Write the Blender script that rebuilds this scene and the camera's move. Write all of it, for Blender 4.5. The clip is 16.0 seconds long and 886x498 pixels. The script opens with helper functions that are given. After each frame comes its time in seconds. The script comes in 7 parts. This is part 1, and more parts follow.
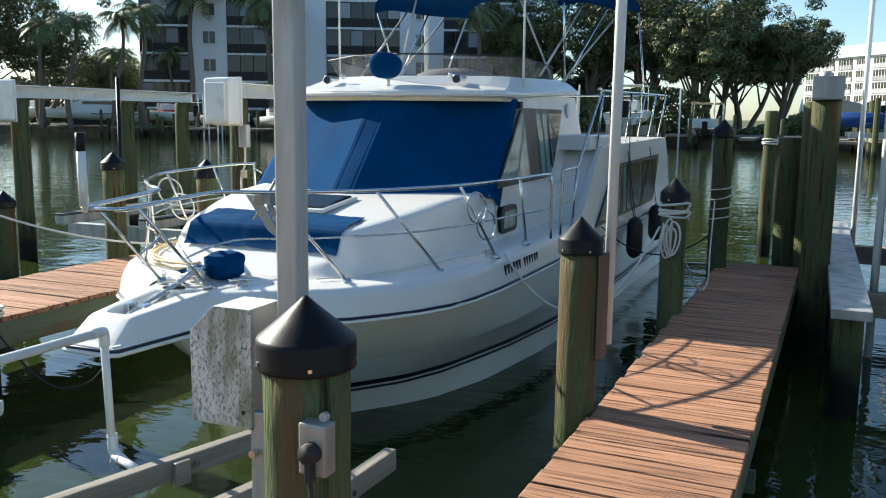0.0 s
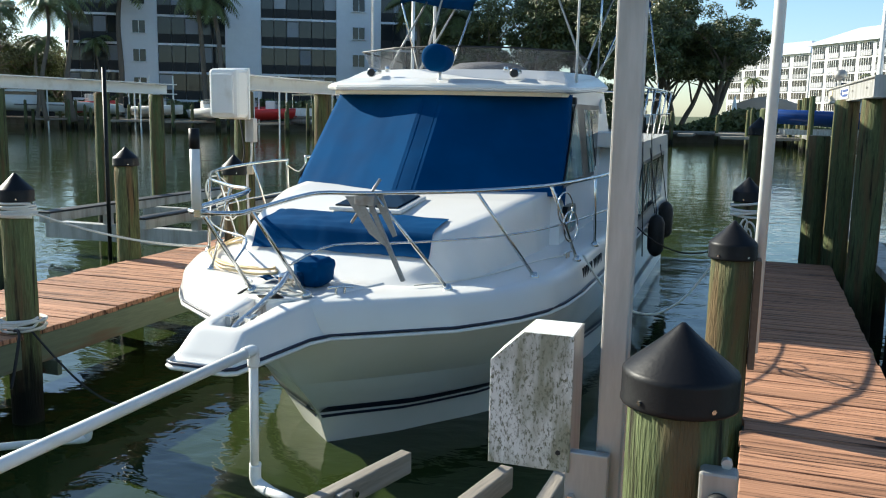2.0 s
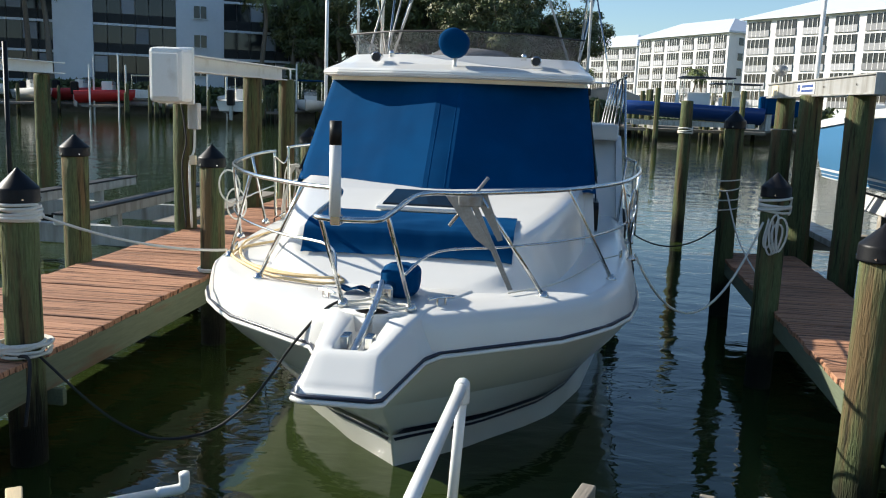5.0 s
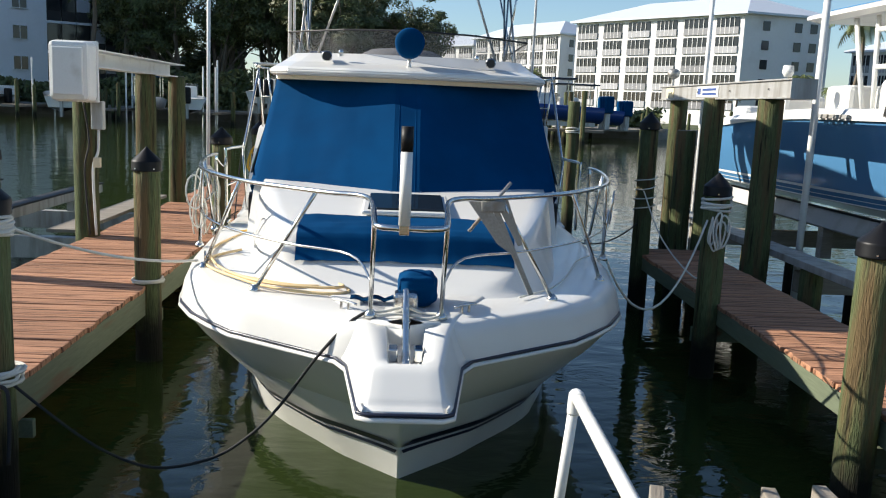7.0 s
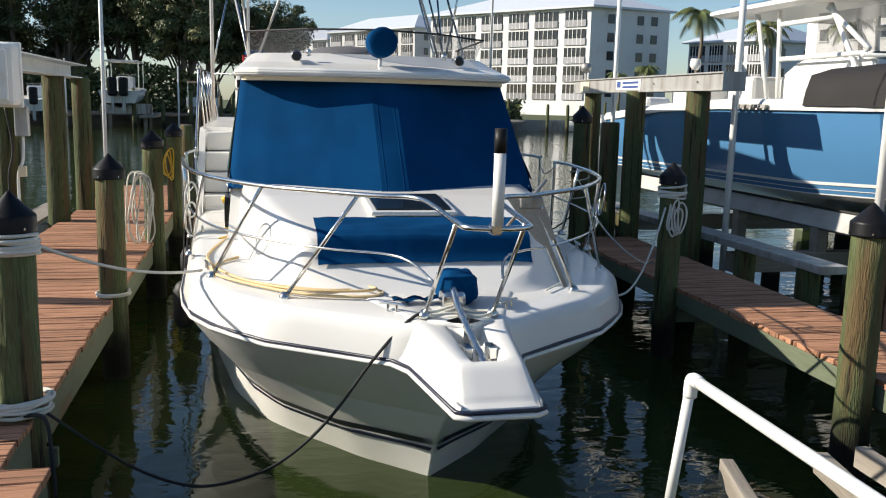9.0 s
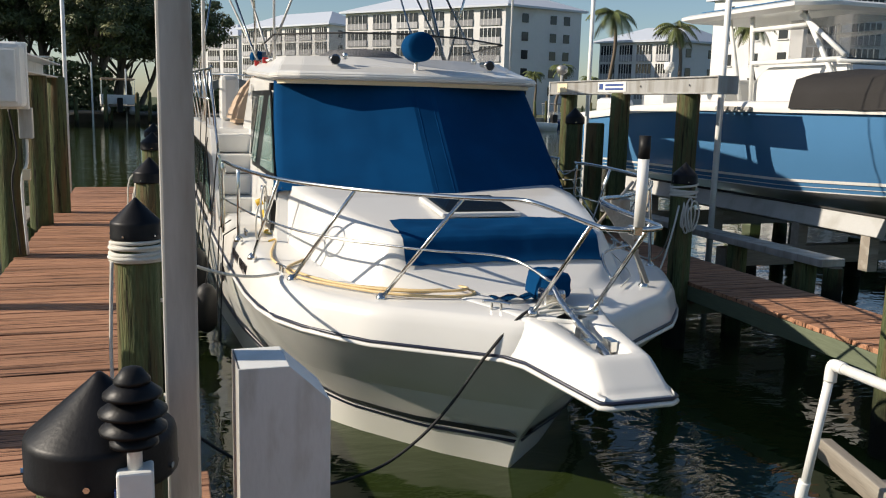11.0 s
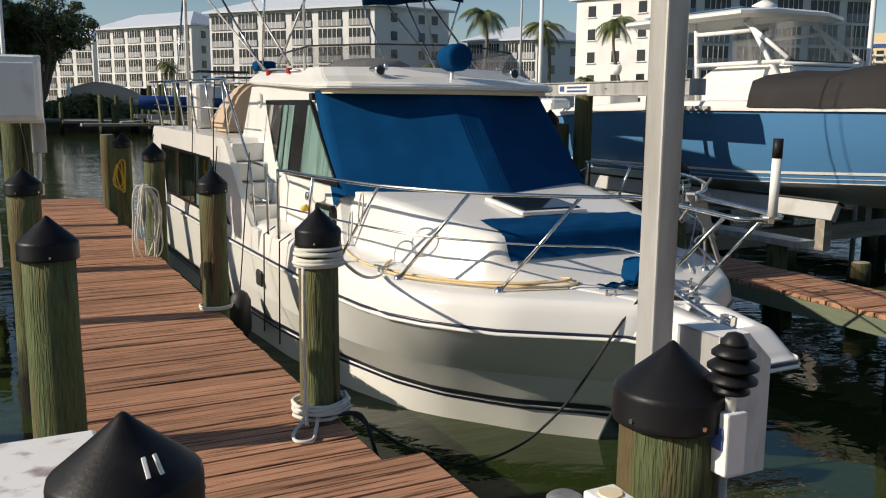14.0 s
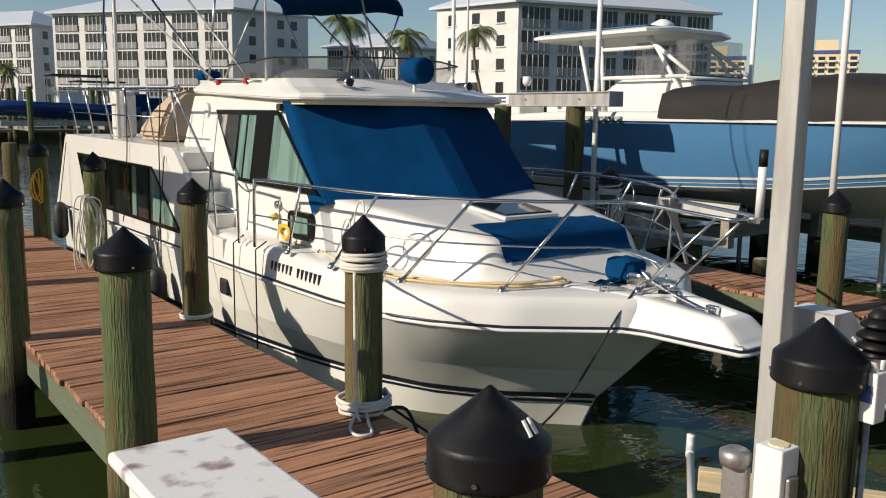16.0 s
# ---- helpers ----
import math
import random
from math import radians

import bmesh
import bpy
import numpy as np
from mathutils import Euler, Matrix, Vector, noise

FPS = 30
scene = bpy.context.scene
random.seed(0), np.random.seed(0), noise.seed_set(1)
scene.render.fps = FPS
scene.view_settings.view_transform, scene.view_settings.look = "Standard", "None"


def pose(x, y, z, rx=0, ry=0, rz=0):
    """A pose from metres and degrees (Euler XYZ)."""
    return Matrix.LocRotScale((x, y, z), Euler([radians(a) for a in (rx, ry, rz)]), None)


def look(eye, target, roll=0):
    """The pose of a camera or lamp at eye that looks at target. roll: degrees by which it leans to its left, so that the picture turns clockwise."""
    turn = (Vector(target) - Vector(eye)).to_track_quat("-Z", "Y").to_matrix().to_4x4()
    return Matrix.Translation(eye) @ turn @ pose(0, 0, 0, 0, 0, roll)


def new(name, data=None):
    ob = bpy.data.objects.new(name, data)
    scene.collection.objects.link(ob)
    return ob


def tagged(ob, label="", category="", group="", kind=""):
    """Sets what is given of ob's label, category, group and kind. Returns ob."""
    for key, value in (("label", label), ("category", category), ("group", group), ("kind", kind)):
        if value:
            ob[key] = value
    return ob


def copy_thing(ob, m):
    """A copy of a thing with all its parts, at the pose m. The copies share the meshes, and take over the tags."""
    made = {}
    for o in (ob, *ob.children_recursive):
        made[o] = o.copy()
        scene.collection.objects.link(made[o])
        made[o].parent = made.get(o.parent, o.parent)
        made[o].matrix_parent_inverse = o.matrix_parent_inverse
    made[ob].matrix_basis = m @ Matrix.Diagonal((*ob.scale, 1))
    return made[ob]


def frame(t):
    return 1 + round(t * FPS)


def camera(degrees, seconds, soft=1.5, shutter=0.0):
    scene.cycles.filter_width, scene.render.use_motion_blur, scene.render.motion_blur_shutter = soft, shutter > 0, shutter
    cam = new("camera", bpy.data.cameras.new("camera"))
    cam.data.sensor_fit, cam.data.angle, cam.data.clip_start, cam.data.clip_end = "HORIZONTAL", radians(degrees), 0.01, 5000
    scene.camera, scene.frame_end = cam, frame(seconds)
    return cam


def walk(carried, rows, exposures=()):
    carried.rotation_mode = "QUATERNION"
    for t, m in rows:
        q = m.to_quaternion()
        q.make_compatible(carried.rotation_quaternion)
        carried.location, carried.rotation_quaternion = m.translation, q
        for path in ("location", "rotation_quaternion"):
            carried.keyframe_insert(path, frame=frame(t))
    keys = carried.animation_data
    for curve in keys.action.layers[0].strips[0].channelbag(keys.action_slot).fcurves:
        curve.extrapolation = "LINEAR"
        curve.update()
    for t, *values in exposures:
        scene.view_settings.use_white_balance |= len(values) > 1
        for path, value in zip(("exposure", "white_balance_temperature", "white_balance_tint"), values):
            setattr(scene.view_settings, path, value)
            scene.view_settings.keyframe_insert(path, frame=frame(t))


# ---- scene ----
cam = camera(54.0, 16.0, soft=1.1)
METRES, EYE, TILT, LEAN, TURN = 8.0, 2.12, 0.0, 0.0, 23.0
ROWS = [
    (0.0, 0.0, 0.0, 0.0, 0.09, -8.64, -0.6),
    (0.5, -0.0335, -0.0011, 0.0038, -1.38, -8.03, -0.91),
    (1.0, -0.0626, 0.0163, 0.0009, -1.31, -6.89, -1.39),
    (1.5, -0.0964, 0.0306, -0.0003, -2.38, -7.26, -1.43),
    (2.0, -0.1313, 0.0432, -0.0002, -4.59, -8.97, -1.07),
    (2.5, -0.1512, 0.0617, 0.0004, -5.95, -9.08, -1.07),
    (3.0, -0.1823, 0.0778, -0.0015, -8.89, -8.4, -1.79),
    (3.5, -0.2177, 0.0866, 0.0, -12.09, -8.98, -1.92),
    (4.0, -0.244, 0.106, -0.0015, -13.35, -9.22, -1.74),
    (6.5, -0.3778, 0.1677, -0.0011, -22.13, -9.98, -2.75),
    (7.0, -0.4019, 0.183, -0.0021, -25.86, -9.36, -2.47),
    (7.5, -0.4236, 0.1992, -0.0009, -28.38, -8.78, -1.89),
    (8.0, -0.4571, 0.2047, -0.0004, -30.73, -9.39, -1.24),
    (8.5, -0.4811, 0.2194, -0.0018, -33.23, -9.47, -1.12),
    (11.0, -0.6117, 0.2936, 0.0009, -41.21, -9.46, -1.46),
    (11.5, -0.6421, 0.3047, 0.003, -42.24, -9.32, -0.65),
    (12.0, -0.6668, 0.3239, 0.004, -42.55, -8.63, -0.25),
    (12.5, -0.7009, 0.3351, 0.0041, -43.55, -8.49, -0.38),
    (13.0, -0.7288, 0.3476, 0.0052, -45.74, -9.26, -0.0),
    (13.5, -0.7476, 0.3676, 0.0046, -47.72, -9.69, 0.34),
    (14.0, -0.7726, 0.3804, 0.0059, -50.1, -9.38, -0.42),
    (14.5, -0.8018, 0.3911, 0.0081, -52.3, -9.15, -0.79),
    (15.0, -0.8238, 0.4112, 0.0077, -53.19, -8.66, -0.45),
    (15.5, -0.8401, 0.4325, 0.0086, -55.7, -8.4, 0.18),
    (16.0, -0.8723, 0.4485, 0.0097, -59.46, -8.88, -0.72),
]
walk(cam, [(t, pose(3.465, 0, EYE, TILT, LEAN, TURN) @ pose(METRES * x, METRES * y, METRES * z, 90 + pitch, roll, yaw)) for t, x, y, z, yaw, pitch, roll in ROWS],
     [(0.0, 1.35, 5900, 2), (1.5, 1.35, 5900, 2), (3.5, 1.12, 5800, 2), (4.5, 1.05, 5850, 4), (7.0, 0.97, 5950, 7), (8.5, 0.88, 6050, 8), (11.0, 0.48, 6300, 9), (12.5, 0.43, 6350, 9), (14.0, 0.28, 6350, 9), (16.0, 0.23, 6350, 9)])


# ---- world and sun ----
SUN_AZ, SUN_EL = -77.9, 28.5
sky_world = bpy.data.worlds.new("sky")
scene.world = sky_world
sky_world.use_nodes = True
wn = sky_world.node_tree.nodes
wl = sky_world.node_tree.links
sky = wn.new("ShaderNodeTexSky")
sky.sky_type = "NISHITA"
sky.sun_disc = False
sky.sun_elevation, sky.sun_rotation = radians(SUN_EL), radians(SUN_AZ)
sky.air_density, sky.dust_density, sky.ozone_density = 1.0, 0.5, 2.4
wl.new(sky.outputs[0], wn["Background"].inputs[0])
wn["Background"].inputs[1].default_value = 0.072
sun = new("sun", bpy.data.lights.new("sun", "SUN"))
sun.data.energy, sun.data.angle, sun.data.color = 4.45, radians(0.5), (1.0, 0.87, 0.71)
to_sun = Vector((math.sin(radians(SUN_AZ)) * math.cos(radians(SUN_EL)), math.cos(radians(SUN_AZ)) * math.cos(radians(SUN_EL)), math.sin(radians(SUN_EL))))
sun.matrix_world = look(to_sun * 60, (0, 0, 0))


# ---- materials ----
def material(name, base, rough=0.5, metal=0.0, vary=0.15, scale=3.0, fine=40.0, bump=0.1, stretch=(1, 1, 1), second=None,
             per_object=0.0, per_island=0.0, ior=1.45, coords="Object", mix_pos=(0.45, 0.7), dist=0.01, rough_vary=0.1, spec=0.5, cracks=None):
    """Noise at two scales on colour, roughness and relief; `second` is a stain colour that shows in patches."""
    m = bpy.data.materials.new(name)
    m.use_nodes = True
    n, l = m.node_tree.nodes, m.node_tree.links
    b = n["Principled BSDF"]
    b.inputs["Metallic"].default_value = metal
    b.inputs["IOR"].default_value = ior
    b.inputs["Specular IOR Level"].default_value = spec
    tc = n.new("ShaderNodeTexCoord")
    mp = n.new("ShaderNodeMapping")
    mp.inputs["Scale"].default_value = stretch
    src = tc.outputs[coords]
    info = n.new("ShaderNodeObjectInfo")
    if per_object:
        mul = n.new("ShaderNodeMath"); mul.operation = "MULTIPLY"; mul.inputs[1].default_value = 37.0
        l.new(info.outputs["Random"], mul.inputs[0])
        add = n.new("ShaderNodeVectorMath"); add.operation = "ADD"
        l.new(src, add.inputs[0]); l.new(mul.outputs[0], add.inputs[1])
        src = add.outputs[0]
    l.new(src, mp.inputs[0])
    n1 = n.new("ShaderNodeTexNoise"); n1.inputs["Scale"].default_value = scale; n1.inputs["Detail"].default_value = 6
    n2 = n.new("ShaderNodeTexNoise"); n2.inputs["Scale"].default_value = fine; n2.inputs["Detail"].default_value = 5
    l.new(mp.outputs[0], n1.inputs["Vector"]); l.new(mp.outputs[0], n2.inputs["Vector"])
    base = Vector(base)
    ramp = n.new("ShaderNodeMix"); ramp.data_type = "RGBA"
    ramp.inputs[6].default_value = (*(base * (1 - vary)), 1); ramp.inputs[7].default_value = (*[min(1, c * (1 + vary)) for c in base], 1)
    l.new(n2.outputs["Fac"], ramp.inputs[0])
    col = ramp.outputs[2]
    if second:
        mr = n.new("ShaderNodeMapRange"); mr.inputs[1].default_value, mr.inputs[2].default_value = mix_pos
        l.new(n1.outputs["Fac"], mr.inputs[0])
        mx = n.new("ShaderNodeMix"); mx.data_type = "RGBA"
        l.new(mr.outputs[0], mx.inputs[0]); l.new(col, mx.inputs[6]); mx.inputs[7].default_value = (*second, 1)
        col = mx.outputs[2]
    if cracks:
        c_col, c_scale, c_stretch, c_lo, c_hi = cracks
        mp3 = n.new("ShaderNodeMapping"); mp3.inputs["Scale"].default_value = c_stretch; mp3.inputs["Location"].default_value = (3.1, 7.7, 1.3)
        l.new(src, mp3.inputs[0])
        n3 = n.new("ShaderNodeTexNoise"); n3.inputs["Scale"].default_value = c_scale; n3.inputs["Detail"].default_value = 9; n3.inputs["Roughness"].default_value = 0.65
        l.new(mp3.outputs[0], n3.inputs["Vector"])
        m3 = n.new("ShaderNodeMapRange"); m3.inputs[1].default_value, m3.inputs[2].default_value = c_lo, c_hi
        l.new(n3.outputs["Fac"], m3.inputs[0])
        x3 = n.new("ShaderNodeMix"); x3.data_type = "RGBA"
        l.new(m3.outputs[0], x3.inputs[0]); l.new(col, x3.inputs[6]); x3.inputs[7].default_value = (*c_col, 1)
        col = x3.outputs[2]
    for amount, sock in ((per_object, info.outputs["Random"]), (per_island, None)):
        if amount:
            if sock is None:
                sock = n.new("ShaderNodeNewGeometry").outputs["Random Per Island"]
            hs = n.new("ShaderNodeHueSaturation")
            mr = n.new("ShaderNodeMapRange"); mr.inputs[3].default_value, mr.inputs[4].default_value = 1 - amount, 1 + amount
            l.new(sock, mr.inputs[0]); l.new(mr.outputs[0], hs.inputs["Value"]); l.new(col, hs.inputs["Color"])
            col = hs.outputs[0]
    l.new(col, b.inputs["Base Color"])
    rr = n.new("ShaderNodeMapRange"); rr.inputs[3].default_value, rr.inputs[4].default_value = max(0.02, rough - rough_vary), min(1, rough + rough_vary)
    l.new(n1.outputs["Fac"], rr.inputs[0]); l.new(rr.outputs[0], b.inputs["Roughness"])
    if bump:
        bp = n.new("ShaderNodeBump"); bp.inputs["Strength"].default_value = bump; bp.inputs["Distance"].default_value = dist
        l.new(n2.outputs["Fac"], bp.inputs["Height"]); l.new(bp.outputs[0], b.inputs["Normal"])
    return m


def position_band(m, colour, z_low, z_high):
    """Wet tide stain: below z_low all `colour`, fading out to z_high, in world height, with a ragged edge."""
    n, l = m.node_tree.nodes, m.node_tree.links
    b = n["Principled BSDF"]
    old = b.inputs["Base Color"].links[0].from_socket
    geo = n.new("ShaderNodeNewGeometry")
    sep = n.new("ShaderNodeSeparateXYZ"); l.new(geo.outputs["Position"], sep.inputs[0])
    nz = n.new("ShaderNodeTexNoise"); nz.inputs["Scale"].default_value = 9.0; l.new(geo.outputs["Position"], nz.inputs["Vector"])
    ad = n.new("ShaderNodeMath"); ad.operation = "MULTIPLY_ADD"; ad.inputs[1].default_value = 0.25; l.new(nz.outputs["Fac"], ad.inputs[0]); l.new(sep.outputs[2], ad.inputs[2])
    mr = n.new("ShaderNodeMapRange"); mr.inputs[1].default_value, mr.inputs[2].default_value = z_low + 0.12, z_high + 0.12
    mr.inputs[3].default_value, mr.inputs[4].default_value = 1, 0
    l.new(ad.outputs[0], mr.inputs[0])
    mx = n.new("ShaderNodeMix"); mx.data_type = "RGBA"
    l.new(mr.outputs[0], mx.inputs[0]); l.new(old, mx.inputs[6]); mx.inputs[7].default_value = (*colour, 1)
    l.new(mx.outputs[2], b.inputs["Base Color"])
    return m


def glass(name, tint, rough=0.03, alpha=1.0, trans=0.0):
    m = bpy.data.materials.new(name)
    m.use_nodes = True
    b = m.node_tree.nodes["Principled BSDF"]
    b.inputs["Base Color"].default_value = (*tint, 1)
    b.inputs["Roughness"].default_value = rough
    b.inputs["Transmission Weight"].default_value = trans
    b.inputs["Alpha"].default_value = alpha
    return m


GEL = material("white_gelcoat", (0.70, 0.69, 0.655), 0.22, vary=0.02, scale=1.2, fine=6, bump=0.02, second=(0.66, 0.64, 0.585), mix_pos=(0.5, 0.75), coords="Object")
HULL = material("hull_gelcoat", (0.76, 0.75, 0.69), 0.16, vary=0.03, scale=1.0, fine=5, bump=0.02, second=(0.69, 0.68, 0.60), mix_pos=(0.45, 0.75))
NONSKID = material("deck_nonskid", (0.68, 0.665, 0.62), 0.6, vary=0.04, scale=2, fine=300, bump=0.15, dist=0.002)
CREAM = material("cream_vinyl", (0.72, 0.62, 0.42), 0.5, vary=0.05, scale=2, fine=60, bump=0.05)
BLUE = material("blue_canvas", (0.002, 0.038, 0.114), 0.9, spec=0.06, vary=0.16, scale=3, fine=260, bump=0.05, dist=0.001, second=(0.003, 0.048, 0.140), mix_pos=(0.4, 0.65))
NAVY = material("navy_stripe", (0.012, 0.016, 0.035), 0.35, vary=0.2, scale=4, fine=40, bump=0.02)
BLACKP = material("black_plastic", (0.007, 0.007, 0.008), 0.44, vary=0.25, scale=6, fine=120, bump=0.06, spec=0.25, second=(0.02, 0.02, 0.02), mix_pos=(0.55, 0.8), per_object=0.15)
RUBBER = material("black_rubber", (0.02, 0.02, 0.02), 0.6, vary=0.3, scale=4, fine=60, bump=0.1)
STEEL = material("stainless_steel", (0.62, 0.62, 0.60), 0.18, 1.0, vary=0.05, scale=8, fine=90, bump=0.02)
GALV = material("galvanised_steel", (0.36, 0.35, 0.33), 0.48, 0.7, vary=0.25, scale=9, fine=80, bump=0.1, second=(0.22, 0.17, 0.12), mix_pos=(0.55, 0.75))
ALU = material("weathered_aluminium", (0.46, 0.455, 0.435), 0.5, 0.45, vary=0.12, scale=5, fine=70, bump=0.08, second=(0.27, 0.25, 0.215), mix_pos=(0.45, 0.7), stretch=(1.5, 1.5, 0.25), per_object=0.08)
WHITEP = material("white_paint", (0.74, 0.74, 0.71), 0.5, vary=0.05, scale=5, fine=60, bump=0.06, second=(0.58, 0.56, 0.5), mix_pos=(0.55, 0.8), per_object=0.04)
DIRTYW = material("mildewed_white_paint", (0.72, 0.72, 0.68), 0.55, vary=0.06, scale=8, fine=120, bump=0.15, second=(0.30, 0.30, 0.22), mix_pos=(0.42, 0.56), stretch=(1.5, 1, 0.4), cracks=((0.16, 0.165, 0.11), 150.0, (1, 1, 0.5), 0.50, 0.62))
FAINTW = material("faintly_stained_white_paint", (0.66, 0.66, 0.63), 0.5, vary=0.06, scale=9, fine=100, bump=0.12, second=(0.44, 0.42, 0.36), mix_pos=(0.5, 0.7), stretch=(1.4, 1, 0.4))
BUNKW = material("chalky_bunk_paint", (0.44, 0.44, 0.425), 0.6, vary=0.08, scale=4, fine=60, bump=0.08, second=(0.34, 0.33, 0.30), mix_pos=(0.5, 0.75))
PVC = material("white_pvc", (0.72, 0.72, 0.69), 0.35, vary=0.04, scale=5, fine=60, bump=0.03, second=(0.6, 0.58, 0.5), mix_pos=(0.55, 0.8))
DECKW = material("red_stained_deck_board", (0.395, 0.205, 0.118), 0.75, spec=0.3, vary=0.55, scale=7.0, fine=26, bump=0.8, dist=0.009, cracks=((0.045, 0.02, 0.012), 9.0, (0.14, 5.0, 1), 0.535, 0.615), stretch=(0.16, 3.6, 1), second=(0.16, 0.08, 0.048), mix_pos=(0.53, 0.72), per_object=0.18)
GREYW = material("weathered_grey_timber", (0.24, 0.21, 0.17), 0.8, vary=0.35, scale=4, fine=30, bump=0.5, dist=0.006, stretch=(0.3, 3, 3), second=(0.34, 0.31, 0.26), mix_pos=(0.5, 0.7), per_object=0.15)
FASCIA = material("green_treated_timber", (0.115, 0.135, 0.085), 0.75, vary=0.3, scale=3, fine=26, bump=0.4, dist=0.006, stretch=(2.5, 0.25, 2.5), second=(0.13, 0.075, 0.04), mix_pos=(0.56, 0.7), per_object=0.12)
PILEW = position_band(material("green_treated_pile", (0.092, 0.112, 0.048), 0.8, spec=0.25, vary=0.75, scale=4.2, fine=46, bump=1.0, dist=0.014, cracks=((0.018, 0.016, 0.009), 11.0, (2.2, 2.2, 0.13), 0.54, 0.66), stretch=(2.8, 2.8, 0.26), second=(0.125, 0.088, 0.042), mix_pos=(0.47, 0.63), per_object=0.2), (0.012, 0.012, 0.008), 0.25, 0.55)
PALEW = material("pale_bare_timber", (0.56, 0.45, 0.27), 0.75, vary=0.25, scale=4, fine=30, bump=0.4, dist=0.005, stretch=(0.3, 3, 3), second=(0.4, 0.33, 0.22), mix_pos=(0.5, 0.7))
TRIMK = material("black_window_trim", (0.006, 0.006, 0.006), 0.35, vary=0.2, scale=6, fine=80, bump=0.02, spec=0.3)
CURTAIN = material("pleated_curtain_glass", (0.05, 0.052, 0.05), 0.06, vary=0.2, scale=5.0, fine=20, bump=0.0, stretch=(1, 2.4, 0.25), second=(0.36, 0.36, 0.32), mix_pos=(0.53, 0.58), rough_vary=0.01, spec=0.25)
ROPEW = material("white_rope", (0.62, 0.60, 0.53), 0.85, vary=0.25, scale=20, fine=200, bump=0.6, dist=0.004)
ROPEY = material("tan_hose", (0.66, 0.49, 0.25), 0.6, vary=0.15, scale=10, fine=90, bump=0.15)
ROPEK = material("black_rope", (0.02, 0.02, 0.02), 0.8, vary=0.3, scale=20, fine=200, bump=0.5, dist=0.004)
YELLOW = material("yellow_cable", (0.65, 0.42, 0.03), 0.5, vary=0.1, bump=0.05)
DARKGLASS = glass("tinted_glass", (0.012, 0.016, 0.016), 0.04)
TEALGLASS = material("curtained_glass", (0.17, 0.27, 0.235), 0.06, vary=0.15, scale=4.0, fine=14, bump=0.0, stretch=(1, 3.0, 0.2), second=(0.10, 0.15, 0.135), mix_pos=(0.45, 0.65), rough_vary=0.01, spec=0.25)
ACRYL = glass("smoked_acrylic", (0.20, 0.20, 0.20), 0.05, alpha=0.30)
TAN = material("tan_canvas", (0.45, 0.34, 0.24), 0.85, vary=0.12, scale=4, fine=200, bump=0.2, dist=0.004)
RED = material("red_plastic", (0.45, 0.03, 0.03), 0.4, vary=0.1, bump=0.02)
SKYHULL = material("sky_blue_hull", (0.075, 0.195, 0.36), 0.12, vary=0.03, scale=1, fine=4, bump=0.01)
TARP = material("dark_brown_tarp", (0.016, 0.014, 0.013), 0.8, vary=0.25, scale=3, fine=90, bump=0.3, dist=0.006)
PLASTER = material("painted_stucco", (0.70, 0.69, 0.67), 0.85, vary=0.05, scale=0.3, fine=3, bump=0.1, second=(0.57, 0.55, 0.52), mix_pos=(0.5, 0.8))
GREYPL = material("grey_stucco", (0.76, 0.76, 0.77), 0.85, vary=0.05, scale=0.25, fine=3, bump=0.1, second=(0.68, 0.68, 0.69), mix_pos=(0.5, 0.8))
YELPL = material("yellow_stucco", (0.72, 0.58, 0.36), 0.85, vary=0.05, scale=0.3, fine=3, bump=0.1)
ROOFM = material("white_metal_roof", (0.56, 0.60, 0.66), 0.4, vary=0.04, scale=0.4, fine=5, bump=0.05, stretch=(6, 0.4, 1))
WINDARK = glass("dark_window", (0.02, 0.022, 0.025), 0.08)
SCREEN = material("grey_screen", (0.30, 0.30, 0.31), 0.7, vary=0.15, scale=0.6, fine=8, bump=0.02, per_object=0.35)
LEAF = material("leaf_green", (0.078, 0.098, 0.032), 0.55, vary=0.35, scale=0.4, fine=3, bump=0.0, second=(0.15, 0.14, 0.045), mix_pos=(0.48, 0.66), per_island=0.45)
PALM = material("palm_frond", (0.12, 0.145, 0.045), 0.5, vary=0.3, scale=0.5, fine=4, bump=0.0, second=(0.2, 0.17, 0.06), mix_pos=(0.55, 0.72), per_island=0.3)
BARK = material("tree_bark", (0.17, 0.135, 0.10), 0.9, vary=0.3, scale=2, fine=14, bump=0.5, dist=0.03, stretch=(2, 2, 0.4))
GRASS = material("ground_grass", (0.06, 0.08, 0.025), 0.95, vary=0.3, scale=0.15, fine=3, bump=0.3, dist=0.05, second=(0.10, 0.095, 0.05), mix_pos=(0.5, 0.65))
CONC = material("seawall_concrete", (0.30, 0.29, 0.26), 0.85, vary=0.2, scale=1, fine=14, bump=0.3, second=(0.15, 0.14, 0.11), mix_pos=(0.48, 0.7))
INK = material("black_lettering", (0.012, 0.012, 0.015), 0.4, vary=0.05, bump=0.0)
SIGNBLUE = material("blue_print", (0.06, 0.10, 0.28), 0.4, vary=0.05, bump=0.0)


